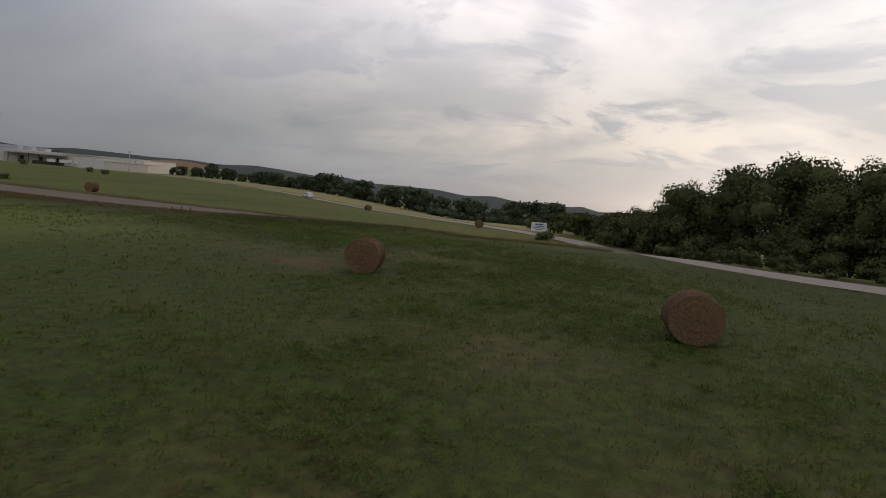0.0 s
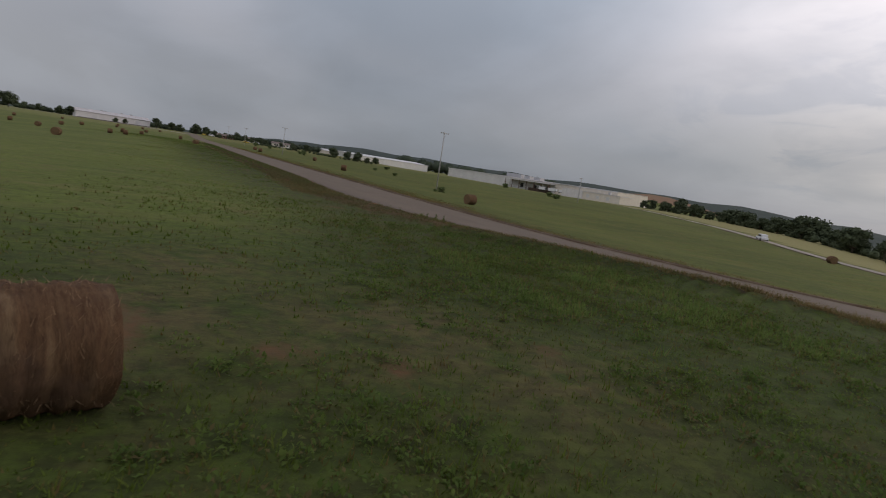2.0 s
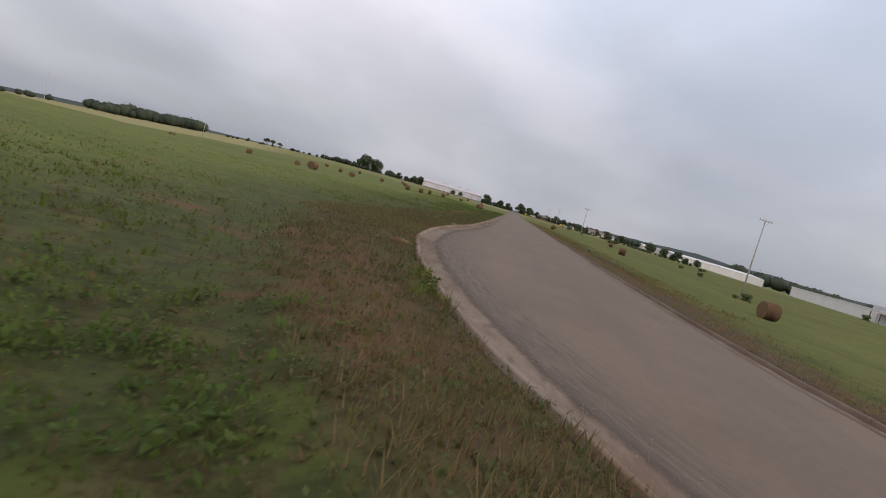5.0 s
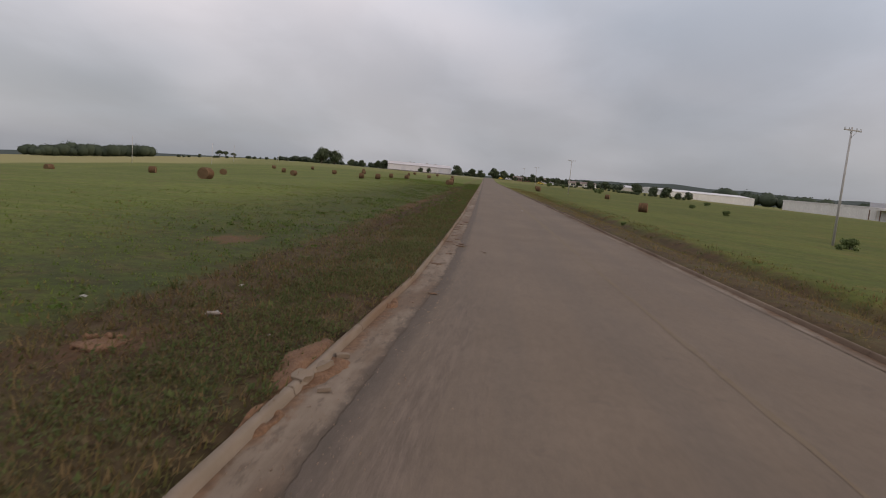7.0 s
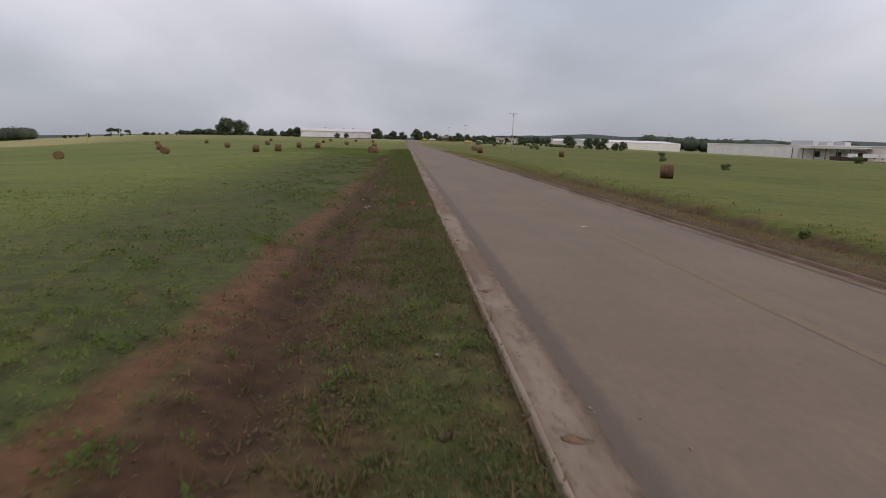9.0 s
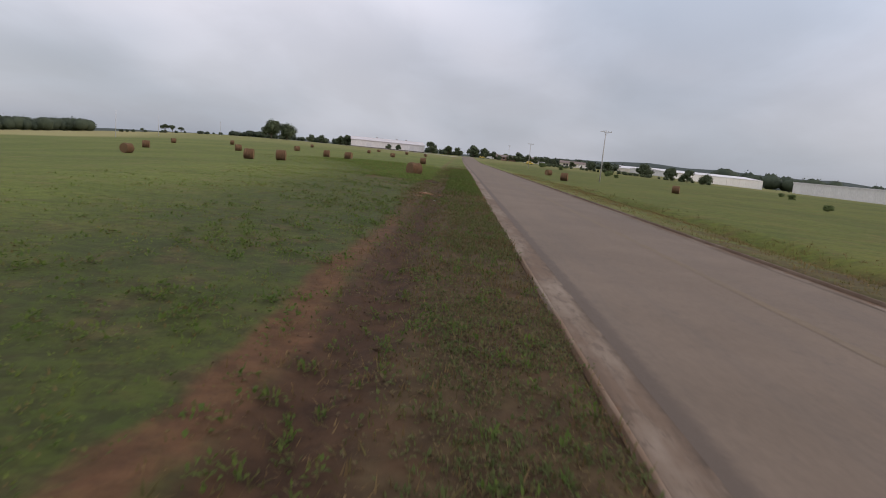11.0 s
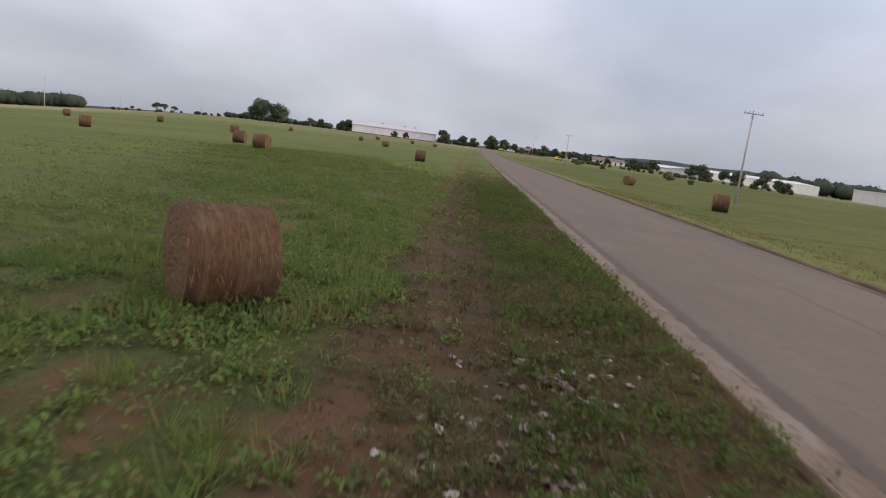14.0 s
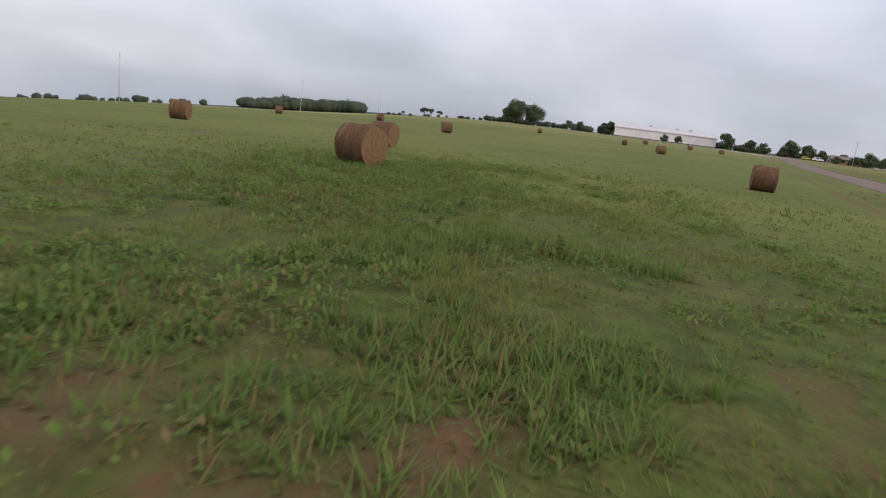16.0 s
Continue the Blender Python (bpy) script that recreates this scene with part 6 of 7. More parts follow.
def make_grass():
    rng = np.random.default_rng(77)
    # the hay field
    for name, seed, count, area in (("field_grass", 1, 70000, (-44, 8, -22, 52)), ("field_grass", 2, 60000, (-24, -3, 52, 205)), ("field_grass", 3, 60000, (-52, -1.5, 200, 310))):
        p = scatter(seed, count, *area, lambda q: unspotted(q) * thriving(q) * off_road(q) * (1 - 0.95 * in_verge(q) * (q[:, 1] > 25)) * (0.35 + 0.65 * patchy(q, 0.55, seed)) * thin_out(q, 6, 26) * (1 - smooth01((from_flight(q) - 9) / 15)) * (1 - 0.9 * clay_strip(q) * (q[:, 1] > 55)))
        tall = patchy(p, 0.8, seed + 4)
        s = rng.uniform(0.6, 1.0, len(p)) * (0.10 + 0.13 * tall ** 2) * (0.65 if seed == 2 else 1.0)
        blades(name, p, 4, s, (0.010 + 0.026 * s) * (1 + from_flight(p) / 14), 0.10 + 0.004 * from_flight(p), 1.35, M["lush" if seed == 1 else "grass"], "short green hay-field grass", seed)
    for seed, count, area, reach in ((31, 120000, (-42, 6, -10, 40), 7.0), (32, 135000, (-30, -2, 196, 275), 6.5)):
        p = scatter(seed, count, *area, lambda q: unspotted(q) * thriving(q) * off_road(q) * (1 - 0.95 * in_verge(q) * (q[:, 1] > 25)) * (0.38 + 0.62 * smooth01((patchy(q, 0.9, seed) - 0.25) / 0.45)) * (1 - smooth01((from_flight(q) - reach * 0.5) / reach)))
        s = rng.uniform(0.6, 1.2, len(p)) * (0.075 + 0.13 * patchy(p, 0.9, seed) ** 2)
        blades("field_grass", p, 5, s, 0.006 + 0.034 * s, 0.10 + 0 * s, 1.5, M["lush" if seed == 31 else "grass"], "thick short grass of the hay field", seed)
    for seed, count, area in ((5, 26000, (-40, 6, -16, 45)), (6, 26000, (-40, -2, 196, 290)), (7, 10000, (-18, -3, 60, 205))):
        p = scatter(seed, count, *area, lambda q: unspotted(q) * thriving(q) * off_road(q) * (1 - 0.8 * in_verge(q) * (q[:, 1] > 25)) * (0.2 + 0.8 * smooth01((patchy(q, 0.9, seed) - 0.45) / 0.3)) * thin_out(q, 4, 10))
        s = rng.uniform(0.6, 1.2, len(p))
        blades("broad_leaf_weeds", p, 5, 0.065 * s, 0.017 * s, 0.11 + 0 * s, 1.35, M["leafy"], "patches of broad-leaved green weeds", seed + 10, "weeds", 0.09, True)
    # domed clumps of clover and weeds in the turf
    for seed, count, area in ((51, 15000, (-42, 5, -10, 42)), (52, 22000, (-32, -3, 198, 272)), (53, 3200, (-12, -3.5, 62, 205))):
        c = scatter(seed, count, *area, lambda q: unspotted(q) * off_road(q, 0.5) * (1 - 0.85 * in_verge(q) * (q[:, 1] > 25)) * smooth01((patchy(q, 0.8, seed) - 0.34) / 0.3) * (1 - smooth01((from_flight(q) - 3.5) / 7)))
        r = rng.uniform(0.13, 0.36, len(c))
        m = 22
        out, a = np.sqrt(rng.uniform(0, 1, (len(c), m))), rng.uniform(0, 6.283, (len(c), m))
        q = (c[:, None, :] + np.stack([np.cos(a), np.sin(a)], -1) * (out * r[:, None])[..., None]).reshape(-1, 2)
        rise = (0.62 * r[:, None] * (1 - out ** 2) * rng.uniform(0.5, 1.0, (len(c), m))).ravel()
        s = rng.uniform(0.6, 1.2, len(q))
        blades("clover_clumps", q, 1, 0.105 * s, 0.027 * s, 0.02 + 0 * s, 1.35, M["long" if seed == 52 else "leafy"], "domed clumps of dark clover in the grass", seed + 10, "weeds", 0.02, True, rise)
    # the verges
    p = scatter(8, 220000, -8, 11, 27, 300, lambda q: off_road(q, 0.04) * np.interp(q[:, 1], [36, 42, 62, 72], [1, 0.72, 0.8, 1]) * (q[:, 0] < left_x(q[:, 1])) * in_verge(q) * (0.40 + 0.60 * patchy(q, 1.3, 8)) * (1 - 0.6 * clay_strip(q)) * (1 - 0.6 * mud(q)) * thin_out(q, 5, 20))
    s = rng.uniform(0.6, 1.2, len(p)) * (0.55 + 0.7 * patchy(p, 0.6, 3))
    blades("verge_weeds", p, 6, 0.15 * s, 0.008 + 0.007 * s, 0.13 + 0 * s, 1.35, M["verge"], "brown-green weeds and dead grass on the verge", 18, "weeds")
    p = scatter(9, 110000, -8, 11, 27, 300, lambda q: off_road(q, 0.06) * np.interp(q[:, 1], [36, 42, 62, 72], [1, 0.72, 0.8, 1]) * (q[:, 0] < left_x(q[:, 1])) * in_verge(q) * (0.22 + 0.78 * smooth01((patchy(q, 1.1, 21) - 0.36) / 0.3)) * (1 - 0.6 * clay_strip(q)) * (1 - 0.7 * mud(q)) * thin_out(q, 5, 20))
    s = rng.uniform(0.6, 1.3, len(p))
    blades("verge_leaves", p, 6, 0.070 * s, 0.017 * s, 0.13 + 0 * s, 1.4, M["verge_leaf"], "low leafy weeds on the verge", 19, "weeds", 0.10, True)
    p = scatter(10, 52000, 8.5, 22, 28, 270, lambda q: off_road(q, 0.2) * (q[:, 0] > right_x(q[:, 1])) * (1 - smooth01((q[:, 0] - right_x(q[:, 1]) - 2.5) / 3.5)) * (0.3 + 0.7 * patchy(q, 0.9, 12)))
    s = rng.uniform(0.6, 1.3, len(p))
    blades("verge_weeds", p, 5, 0.15 * s, 0.014 * s, 0.22 + 0 * s, 1.3, M["dry_verge"], "dry brown grass beside the far kerb", 20, "weeds")
    p = scatter(14, 30000, -2, 17, 12, 44, lambda q: off_road(q, 0.15) * (q[:, 0] < left_x(q[:, 1])) * smooth01((3.2 - left_x(q[:, 1]) + q[:, 0]) / 1.5))
    s = rng.uniform(0.6, 1.2, len(p)) * np.interp(p[:, 1], [30, 44], [1.0, 0.5])
    blades("verge_weeds", p, 6, 0.28 * s, 0.012 * s, 0.10 + 0 * s, 0.9, M["dry_verge"], "taller dry grass beside the bend", 33, "weeds")
    p = scatter(15, 26000, -6, 0.5, 56, 100, lambda q: off_road(q, 0.1) * in_verge(q) * np.interp(q[:, 1], [56, 60, 68, 76, 100], [0.2, 1, 1, 0.3, 0.15]) * (0.3 + 0.7 * patchy(q, 0.8, 61)))
    s = rng.uniform(0.6, 1.2, len(p))
    blades("verge_weeds", p, 4, 0.15 * s, 0.010 + 0.004 * s, 0.12 + 0 * s, 1.35, M["dry_verge"], "yellowing short grass on the verge past the bend", 34, "weeds")
    for seed, mat, ln, wd, broad in ((16, "verge", 0.24, 0.010, False), (17, "leafy", 0.115, 0.024, True)):
        p = scatter(seed, 20000, -3.9, -0.05, 182, 252, lambda q: off_road(q, 0.05) * smooth01((np.interp(q[:, 1], [212, 222], [2.9, 3.7]) + q[:, 0]) / 0.9) * smooth01((patchy(q, 1.0, 5) - 0.15) / 0.6) * np.interp(q[:, 1], [182, 190, 200, 208, 213, 232, 252], [0, 0.3, 0.3, 0.5, 1, 1, 0.4]))
        s = rng.uniform(0.6, 1.2, len(p)) * (0.6 + 0.7 * patchy(p, 0.9, 9))
        blades("verge_weeds", p, 3, ln * s, wd * s, 0.09 + 0 * s, 1.0, M[mat], "thick green weeds between the track and the kerb", seed + 40, "weeds", 0.16 if broad else 0.0, broad)
    # greener short weeds beside the kerb, and upright weeds in clumps further on
    p = scatter(61, 90000, -3.6, 0.2, 62, 175, lambda q: off_road(q, 0.05) * smooth01((2.3 + q[:, 0] - left_x(q[:, 1])) / 0.7) * smooth01((patchy(q, 1.0, 31) - 0.30) / 0.3) * np.interp(q[:, 1], [62, 76, 100, 120, 175], [0.1, 0.9, 0.8, 0.6, 0.5]))
    s = rng.uniform(0.6, 1.2, len(p))
    blades("verge_leaves", p, 4, 0.085 * s, 0.013 * s, 0.09 + 0 * s, 1.3, M["verge_leaf"], "low green weeds beside the kerb", 71, "weeds", 0.04, True)
    for seed, count, area, tall in ((62, 2800, (-2.7, -0.2, 180, 245), 0.32), (63, 900, (-3.6, -0.2, 98, 178), 0.18), (68, 500, (-4.2, -0.6, 204, 212), 0.24), (64, 700, (-4.6, 1.5, 44, 98), 0.20)):
        c = scatter(seed, count, *area, lambda q: off_road(q, 0.1) * (q[:, 0] < left_x(q[:, 1])) * smooth01((patchy(q, 1.4, seed) - 0.25) / 0.35))
        m = 20
        up = rng.uniform(0, 1, (len(c), m)) * tall * rng.uniform(0.45, 1.0, (len(c), 1))
        q = (c[:, None, :] + rng.normal(0, 0.045, (len(c), m, 2))).reshape(-1, 2)
        s = rng.uniform(0.6, 1.2, len(q))
        blades("upright_weeds", q, 1, 0.095 * s, 0.017 * s, 0.02 + 0 * s, 1.3, M["verge_leaf" if seed in (64, 68) else "leafy"], "upright leafy weeds in clumps on the verge", seed + 10, "weeds", 0.0, True, up.ravel())
    # tufts in the crack beside the gutter
    y = rng.uniform(43, 84, 260)
    p = np.stack([left_x(y) + np.interp(y, [30, 50, 66, 80, 100], [0.7, 0.8, 0.75, 0.7, 0.68]) + rng.normal(0.02, 0.03, 260), y], 1)
    p = p[patchy(p, 1.6, 19) > 0.52]
    s = rng.uniform(0.5, 1.2, len(p))
    blades("crack_tufts", p, 7, 0.07 * s, 0.006 + 0 * s, 0.04 + 0 * s, 1.3, M["verge"], "small dry tufts growing in the road's crack", 78, "weeds", 0.0, False, np.full(len(p) * 7, 0.20))
    # dead stalks lying about
    p = scatter(65, 26000, -5.2, 4, 44, 232, lambda q: off_road(q, 0.05) * (q[:, 0] < left_x(q[:, 1])) * in_verge(q) * (0.3 + 0.7 * patchy(q, 1.5, 17)))
    s = rng.uniform(0.5, 1.3, len(p))
    blades("dead_stalks", p, 2, 0.17 * s, 0.006 + 0.003 * s, 0.12 + 0 * s, 1.75, M["dry_verge"], "dead grey-brown stalks lying on the soil", 75, "weeds", 0.05)
    # the ditch bank beyond the far kerb
    p = scatter(66, 26000, 10.5, 17, 66, 226, lambda q: smooth01((patchy(q, 0.9, 41) - 0.25) / 0.35) * np.exp(-((q[:, 0] - right_x(q[:, 1]) - 4.4) / 1.7) ** 2))
    s = rng.uniform(0.6, 1.3, len(p))
    blades("ditch_weeds", p, 5, 0.17 * s, 0.016 * s, 0.18 + 0 * s, 1.1, M["dry_verge"], "tall brown weeds along the ditch bank", 76, "weeds")
    p = scatter(67, 5000, 10.5, 18, 66, 226, lambda q: smooth01((patchy(q, 0.7, 43) - 0.5) / 0.2) * np.exp(-((q[:, 0] - right_x(q[:, 1]) - 5.4) / 1.6) ** 2))
    s = rng.uniform(0.6, 1.3, len(p))
    blades("ditch_weeds", p, 5, 0.16 * s, 0.020 * s, 0.22 + 0 * s, 1.1, M["verge_leaf"], "dark green weeds along the ditch", 77, "weeds", 0.1, True)
    # long leaning grass round the bale, at the end of the flight and beside the bend
    for seed, count, area, keep in ((81, 14000, (-10.5, -4.4, 199, 214), 0.38), (82, 4500, (-16, -10.5, 243.5, 252), 0.5), (83, 5000, (-5, 3, 20, 33), 0.4), (84, 3500, (-8.2, -5.4, 216, 227), 0.40)):
        p = scatter(seed, count, *area, lambda q: unspotted(q) * off_road(q, 0.8) * smooth01((patchy(q, 1.1, seed) - keep) / 0.2))
        s = rng.uniform(0.6, 1.2, len(p))
        blades("long_grass", p, 5, 0.28 * s, 0.010 + 0.005 * s, 0.07 + 0 * s, 1.35, M["long"], "long leaning green grass in thick tufts", seed)
    # rank tufts
    spots = [(-13.8, 248.2), (-14.2, 248.9), (-14.9, 250.2), (-13.2, 247.6), (-14.6, 251.5), (-15.2, 252.8), (-6.05, 221.8), (-6.3, 222.3), (-5.8, 221.3), (1.45, 45.85), (1.0, 47.7), (-6.9, 209.6), (-7.4, 210.4), (-5.2, 206.5), (-6.4, 207.4), (-7.0, 205.5)]
    q = np.array([(x + rng.normal(0, 0.22), y + rng.normal(0, 0.28)) for x, y in spots for _ in range(22)])
    s = rng.uniform(0.7, 1.2, len(q))
    blades("tall_grass", q, 7, 0.26 * s, 0.009 * s, 0.08 + 0 * s, 0.9, M["grass"], "taller rank green grass tufts", 23)


make_grass()


def crumpled(seed, r, flat, material, name, label, category):
    bm = bmesh.new()
    bmesh.ops.create_icosphere(bm, subdivisions=2, radius=r)
    for v in bm.verts:
        n = noise.noise(v.co * (2.2 / r) + Vector((seed, seed * 0.7, 0)))
        m = noise.noise(v.co * (5.5 / r) + Vector((0, seed, 3)))
        v.co *= 1 + 0.85 * n + 0.5 * m
        v.co.z = v.co.z * flat + r * flat * 0.8
    ob = part(name, bm, material)
    return tagged(ob, label, category, "litter on the verge")


def bottle(material, label):
    root = thing("plastic_bottle", label=label, category="bottle", group="litter on the verge")
    bm = bmesh.new()
    prof = [(0.0, 0.002), (0.004, 0.03), (0.10, 0.033), (0.15, 0.031), (0.19, 0.014), (0.205, 0.012)]
    rows = []
    for x, r in prof:
        rows.append([bm.verts.new((x, r * math.cos(2 * math.pi * k / 12), 0.034 + r * math.sin(2 * math.pi * k / 12))) for k in range(12)])
    for a, b in zip(rows[:-1], rows[1:]):
        for k in range(12):
            bm.faces.new((a[k], a[(k + 1) % 12], b[(k + 1) % 12], b[k]))
    part("body", bm, material, root, smooth=True)
    part("cap", rod(bmesh.new(), (0.205, 0, 0.034), (0.225, 0, 0.034), 0.015, 0.015, 10), M["red_plastic"], root)
    return root


BEND_SCRAPS = [(-4.09, 73.3), (-2.74, 75), (-1.51, 73.84), (-1.94, 70.7), (-0.5, 70.6), (-1.67, 95.4), (-2.41, 108), (-1.54, 108.5), (-2.41, 105.4), (-0.81, 106.5), (-0.67, 48),
               (0.84, 46.3), (0.89, 45.3), (1.35, 46.8), (0.08, 46.1), (-0.97, 48.9), (-0.49, 50.5), (-5.16, 65.3), (-2.71, 57.5), (-0.95, 57.9), (-0.72, 55.2), (-1.64, 97),
               (-0.77, 95), (-1.58, 94.6), (-2.49, 100.2)]
MID_SCRAPS = [(-2.87, 136.1), (-1.5, 132.4), (-2.88, 125.5), (-2.67, 125.1), (-1.88, 126), (-0.92, 124.6), (-2.82, 178.9), (-3.42, 177.4), (-3, 175.8), (-1, 177.7), (-2.74, 199.5),
              (-2.56, 195), (-2.41, 191.2), (-1.69, 190.7), (-1.04, 191.5), (-0.56, 191.2), (-6.32, 196.6), (-3.07, 197.6), (-2.14, 196.6), (-0.48, 197), (-2.94, 120.7),
              (-2.78, 115.9), (-0.76, 114.9), (-2.84, 125.9)]
END_SCRAPS = [(-1.16, 207.8), (-3.14, 206.9), (-5.86, 211.4), (-2.92, 208.7), (-2.57, 210.4), (-2.39, 209.8), (-1.37, 210.2), (-2, 209), (-2.83, 207.8), (-3.65, 207.3), (-1.2, 211.3),
              (-4.57, 225.6), (-3.87, 225.2), (-3.22, 224.6), (-2.74, 225.8), (-4.31, 229), (-2.1, 210.1), (-1.7, 209.6), (-1.9, 210.6), (-2.3, 209.2)]
PAPERS = BEND_SCRAPS + MID_SCRAPS + END_SCRAPS
rnd = random.Random(9)
PAPERS += [(rnd.gauss(-2.0, 0.55), rnd.gauss(209.2, 0.9)) for _ in range(90)] + [(rnd.gauss(-2.7, 0.6), rnd.gauss(206.6, 0.7)) for _ in range(60)]
scraps = [crumpled(k + 1, 0.065, (0.5, 0.28, 0.62)[k], M["paper"], "paper_scrap", "crumpled faded paper scrap in the weeds", "litter") for k in range(3)]
for k, (x, y) in enumerate(PAPERS):
    s = rnd.uniform(0.2, 0.45) * (0.6 if y < 60 else 1.0) * (1.8 if k >= 69 else 1.0)
    m = pose(x, y, z_at(x, y) + rnd.uniform(0.0, 0.045), rnd.uniform(-15, 15), rnd.uniform(-15, 15), rnd.uniform(0, 360)) @ Matrix.Diagonal((s * rnd.uniform(1.0, 1.9), s, s, 1))
    ob = scraps[k % 3] if k < 3 else copy_thing(scraps[k % 3], Matrix.Identity(4))
    ob.matrix_basis = m


def torn_sheet(seed):
    """A torn, curled piece of pale wrapping."""
    bm = bmesh.new()
    bmesh.ops.create_grid(bm, x_segments=7, y_segments=4, size=0.5)
    for v in bm.verts:
        a, b = v.co.x, v.co.y
        e = 1 + 0.35 * noise.noise(Vector((a * 3 + seed, b * 3, 0)))
        v.co = Vector((a * 0.22 * e, b * 0.10 * e, 0.035 + 0.03 * math.sin(a * 5 + seed) + 0.03 * noise.noise(Vector((a * 4, b * 4, seed)))))
    bmesh.ops.solidify(bm, geom=bm.faces[:], thickness=0.004)
    return tagged(part("wrapper", bm, M["white_scrap"], smooth=True), "torn white plastic wrapper lying on the soil", "litter", "litter on the verge")


SHEETS = [(-2.87, 125.4, 0.85, 20), (-2.66, 125.0, 0.7, 70), (-2.76, 124.8, 0.8, 110), (-3.12, 128.4, 0.7, 140), (-2.84, 135.7, 0.9, 30), (-2.35, 126.7, 0.5, 60), (-2.23, 125.5, 0.45, 90),
          (-1.86, 125.8, 0.5, 10), (-3.56, 125.7, 0.4, 50), (-1.47, 132.2, 0.6, 0), (-0.9, 124.4, 0.6, 5), (-3.07, 197.5, 0.5, 80), (-2.13, 196.55, 0.9, 75), (-1.77, 196.5, 0.6, 95),
          (-2.3, 198.5, 0.5, 20), (-4.6, 228.0, 0.55, 50), (-4.04, 225.2, 0.6, 10), (-3.54, 224.5, 0.6, 80), (-2.9, 224.8, 0.5, 130), (-3.2, 228.7, 0.5, 0), (-3.0, 175.8, 0.7, 40), (-2.88, 179.0, 0.8, 0), (-0.95, 206.2, 0.8, 100), (-5.2, 208.6, 0.6, 40), (-2.7, 74.7, 1.0, 30), (-5.2, 75.3, 0.8, 0), (-3.3, 77.4, 0.6, 80)]
sheets = [torn_sheet(k) for k in range(3)]
for k, (x, y, s, a) in enumerate(SHEETS):
    ob = sheets[k] if k < 3 else copy_thing(sheets[k % 3], Matrix.Identity(4))
    ob.matrix_basis = pose(x, y, z_at(x, y) + 0.02, rnd.uniform(-12, 12), rnd.uniform(-12, 12), a) @ Matrix.Diagonal((s, s, s, 1))
b1 = bottle(M["green_plastic"], "green plastic bottle lying in the weeds")
b1.matrix_basis = pose(-1.62, 123.9, z_at(-1.62, 123.9) + 0.03, 0, 0, 160)
b2 = bottle(M["paper"], "pale plastic bottle lying in the weeds")
b2.matrix_basis = pose(-1.2, 208.3, z_at(-1.2, 208.3) + 0.03, 0, 0, 60)
b3 = bottle(M["paper"], "pale plastic bottle lying in the weeds")
b3.matrix_basis = pose(-2.75, 74.6, z_at(-2.75, 74.6) + 0.04, 0, 0, 10)
can = crumpled(7, 0.07, 0.8, M["red_plastic"], "crushed_cup", "crushed red plastic cup in the weeds", "litter")
can.matrix_basis = pose(-0.89, 124.15, z_at(-0.89, 124.15) + 0.03, 0, 0, 30)
tan = crumpled(8, 0.09, 0.5, M["card"], "cardboard_scrap", "tan cardboard scrap beside the kerb", "litter")
tan.matrix_basis = pose(-0.22, 124.0, z_at(-0.22, 124.0) + 0.03, 0, 0, 70)


# a brown and white rag, built here in the shape of a torn box
def torn_box(x, y):
    root = thing("torn_box", x, y, z_at(x, y), 35, "torn brown and white rag built as a box in the grass", "box")
    bm = box(bmesh.new(), -0.17, 0.17, -0.1, 0.1, 0.0, 0.16, 0.012)
    for v in bm.verts:
        v.co += Vector((noise.noise(v.co * 9), noise.noise(v.co * 9 + Vector((5, 0, 0))), 0)) * 0.035
    part("body", bm, M["card"], root)
    bm = bmesh.new()
    bmesh.ops.create_grid(bm, x_segments=4, y_segments=3, size=0.5)
    for v in bm.verts:
        v.co = Vector((v.co.x * 0.3, v.co.y * 0.16, 0.21 + 0.1 * v.co.x + 0.03 * math.sin(v.co.y * 9)))
    bmesh.ops.solidify(bm, geom=bm.faces[:], thickness=0.006)
    part("flap", bm, M["card"], root)
    part("liner", box(bmesh.new(), -0.185, -0.174, -0.07, 0.07, 0.02, 0.19), M["paper"], root, "white lining")
    return root


torn_box(-7.86, 222.0).scale = (0.62, 0.62, 0.62)

# dirt clods and sticks washed along the kerb
for k, (x, y, s) in enumerate([(0.2, 96.6, 0.7), (0.22, 91.8, 1.0), (0.15, 89.1, 1.3), (0.62, 88.7, 1.0), (0.64, 88.0, 1.1), (0.42, 90.3, 0.6), (0.43, 99.9, 1.2), (0.28, 98.1, 1.2), (0.22, 95.8, 1.1), (0.35, 104.5, 0.7),
                               (0.2, 94.8, 0.9), (0.3, 110.2, 0.8), (0.25, 116.0, 0.6), (0.4, 78.6, 0.8), (0.15, 83.0, 1.0), (0.3, 206.5, 1.0), (0.2, 176.0, 0.6), (0.25, 120.5, 0.7), (0.35, 85.5, 0.8), (1.5, 86.7, 0.5)]):
    z = float(height(x, y)) + 0.022
    root = thing("dirt_clod", x, y, z, 37 * k, "brown heap of washed soil on the gutter", "soil heap", "soil heaps along the kerb")
    bm = bmesh.new()
    bmesh.ops.create_icosphere(bm, subdivisions=3, radius=0.11 * s)
    for v in bm.verts:
        n = noise.noise(v.co * 9 + Vector((k, 0, 0)))
        v.co *= 1 + 0.6 * n
        v.co.x *= 1.35
        v.co.z = max(v.co.z, 0) * 0.28
    part("soil", bm, M["clod"], root, smooth=True)
    for j in range(3):
        a = rnd.uniform(0, 6.28)
        part("twig", rod(bmesh.new(), (0, 0, 0.02), (0.3 * s * math.cos(a), 0.3 * s * math.sin(a), 0.03), 0.007, 0.004, 5), M["stick"], root, "dry twig")
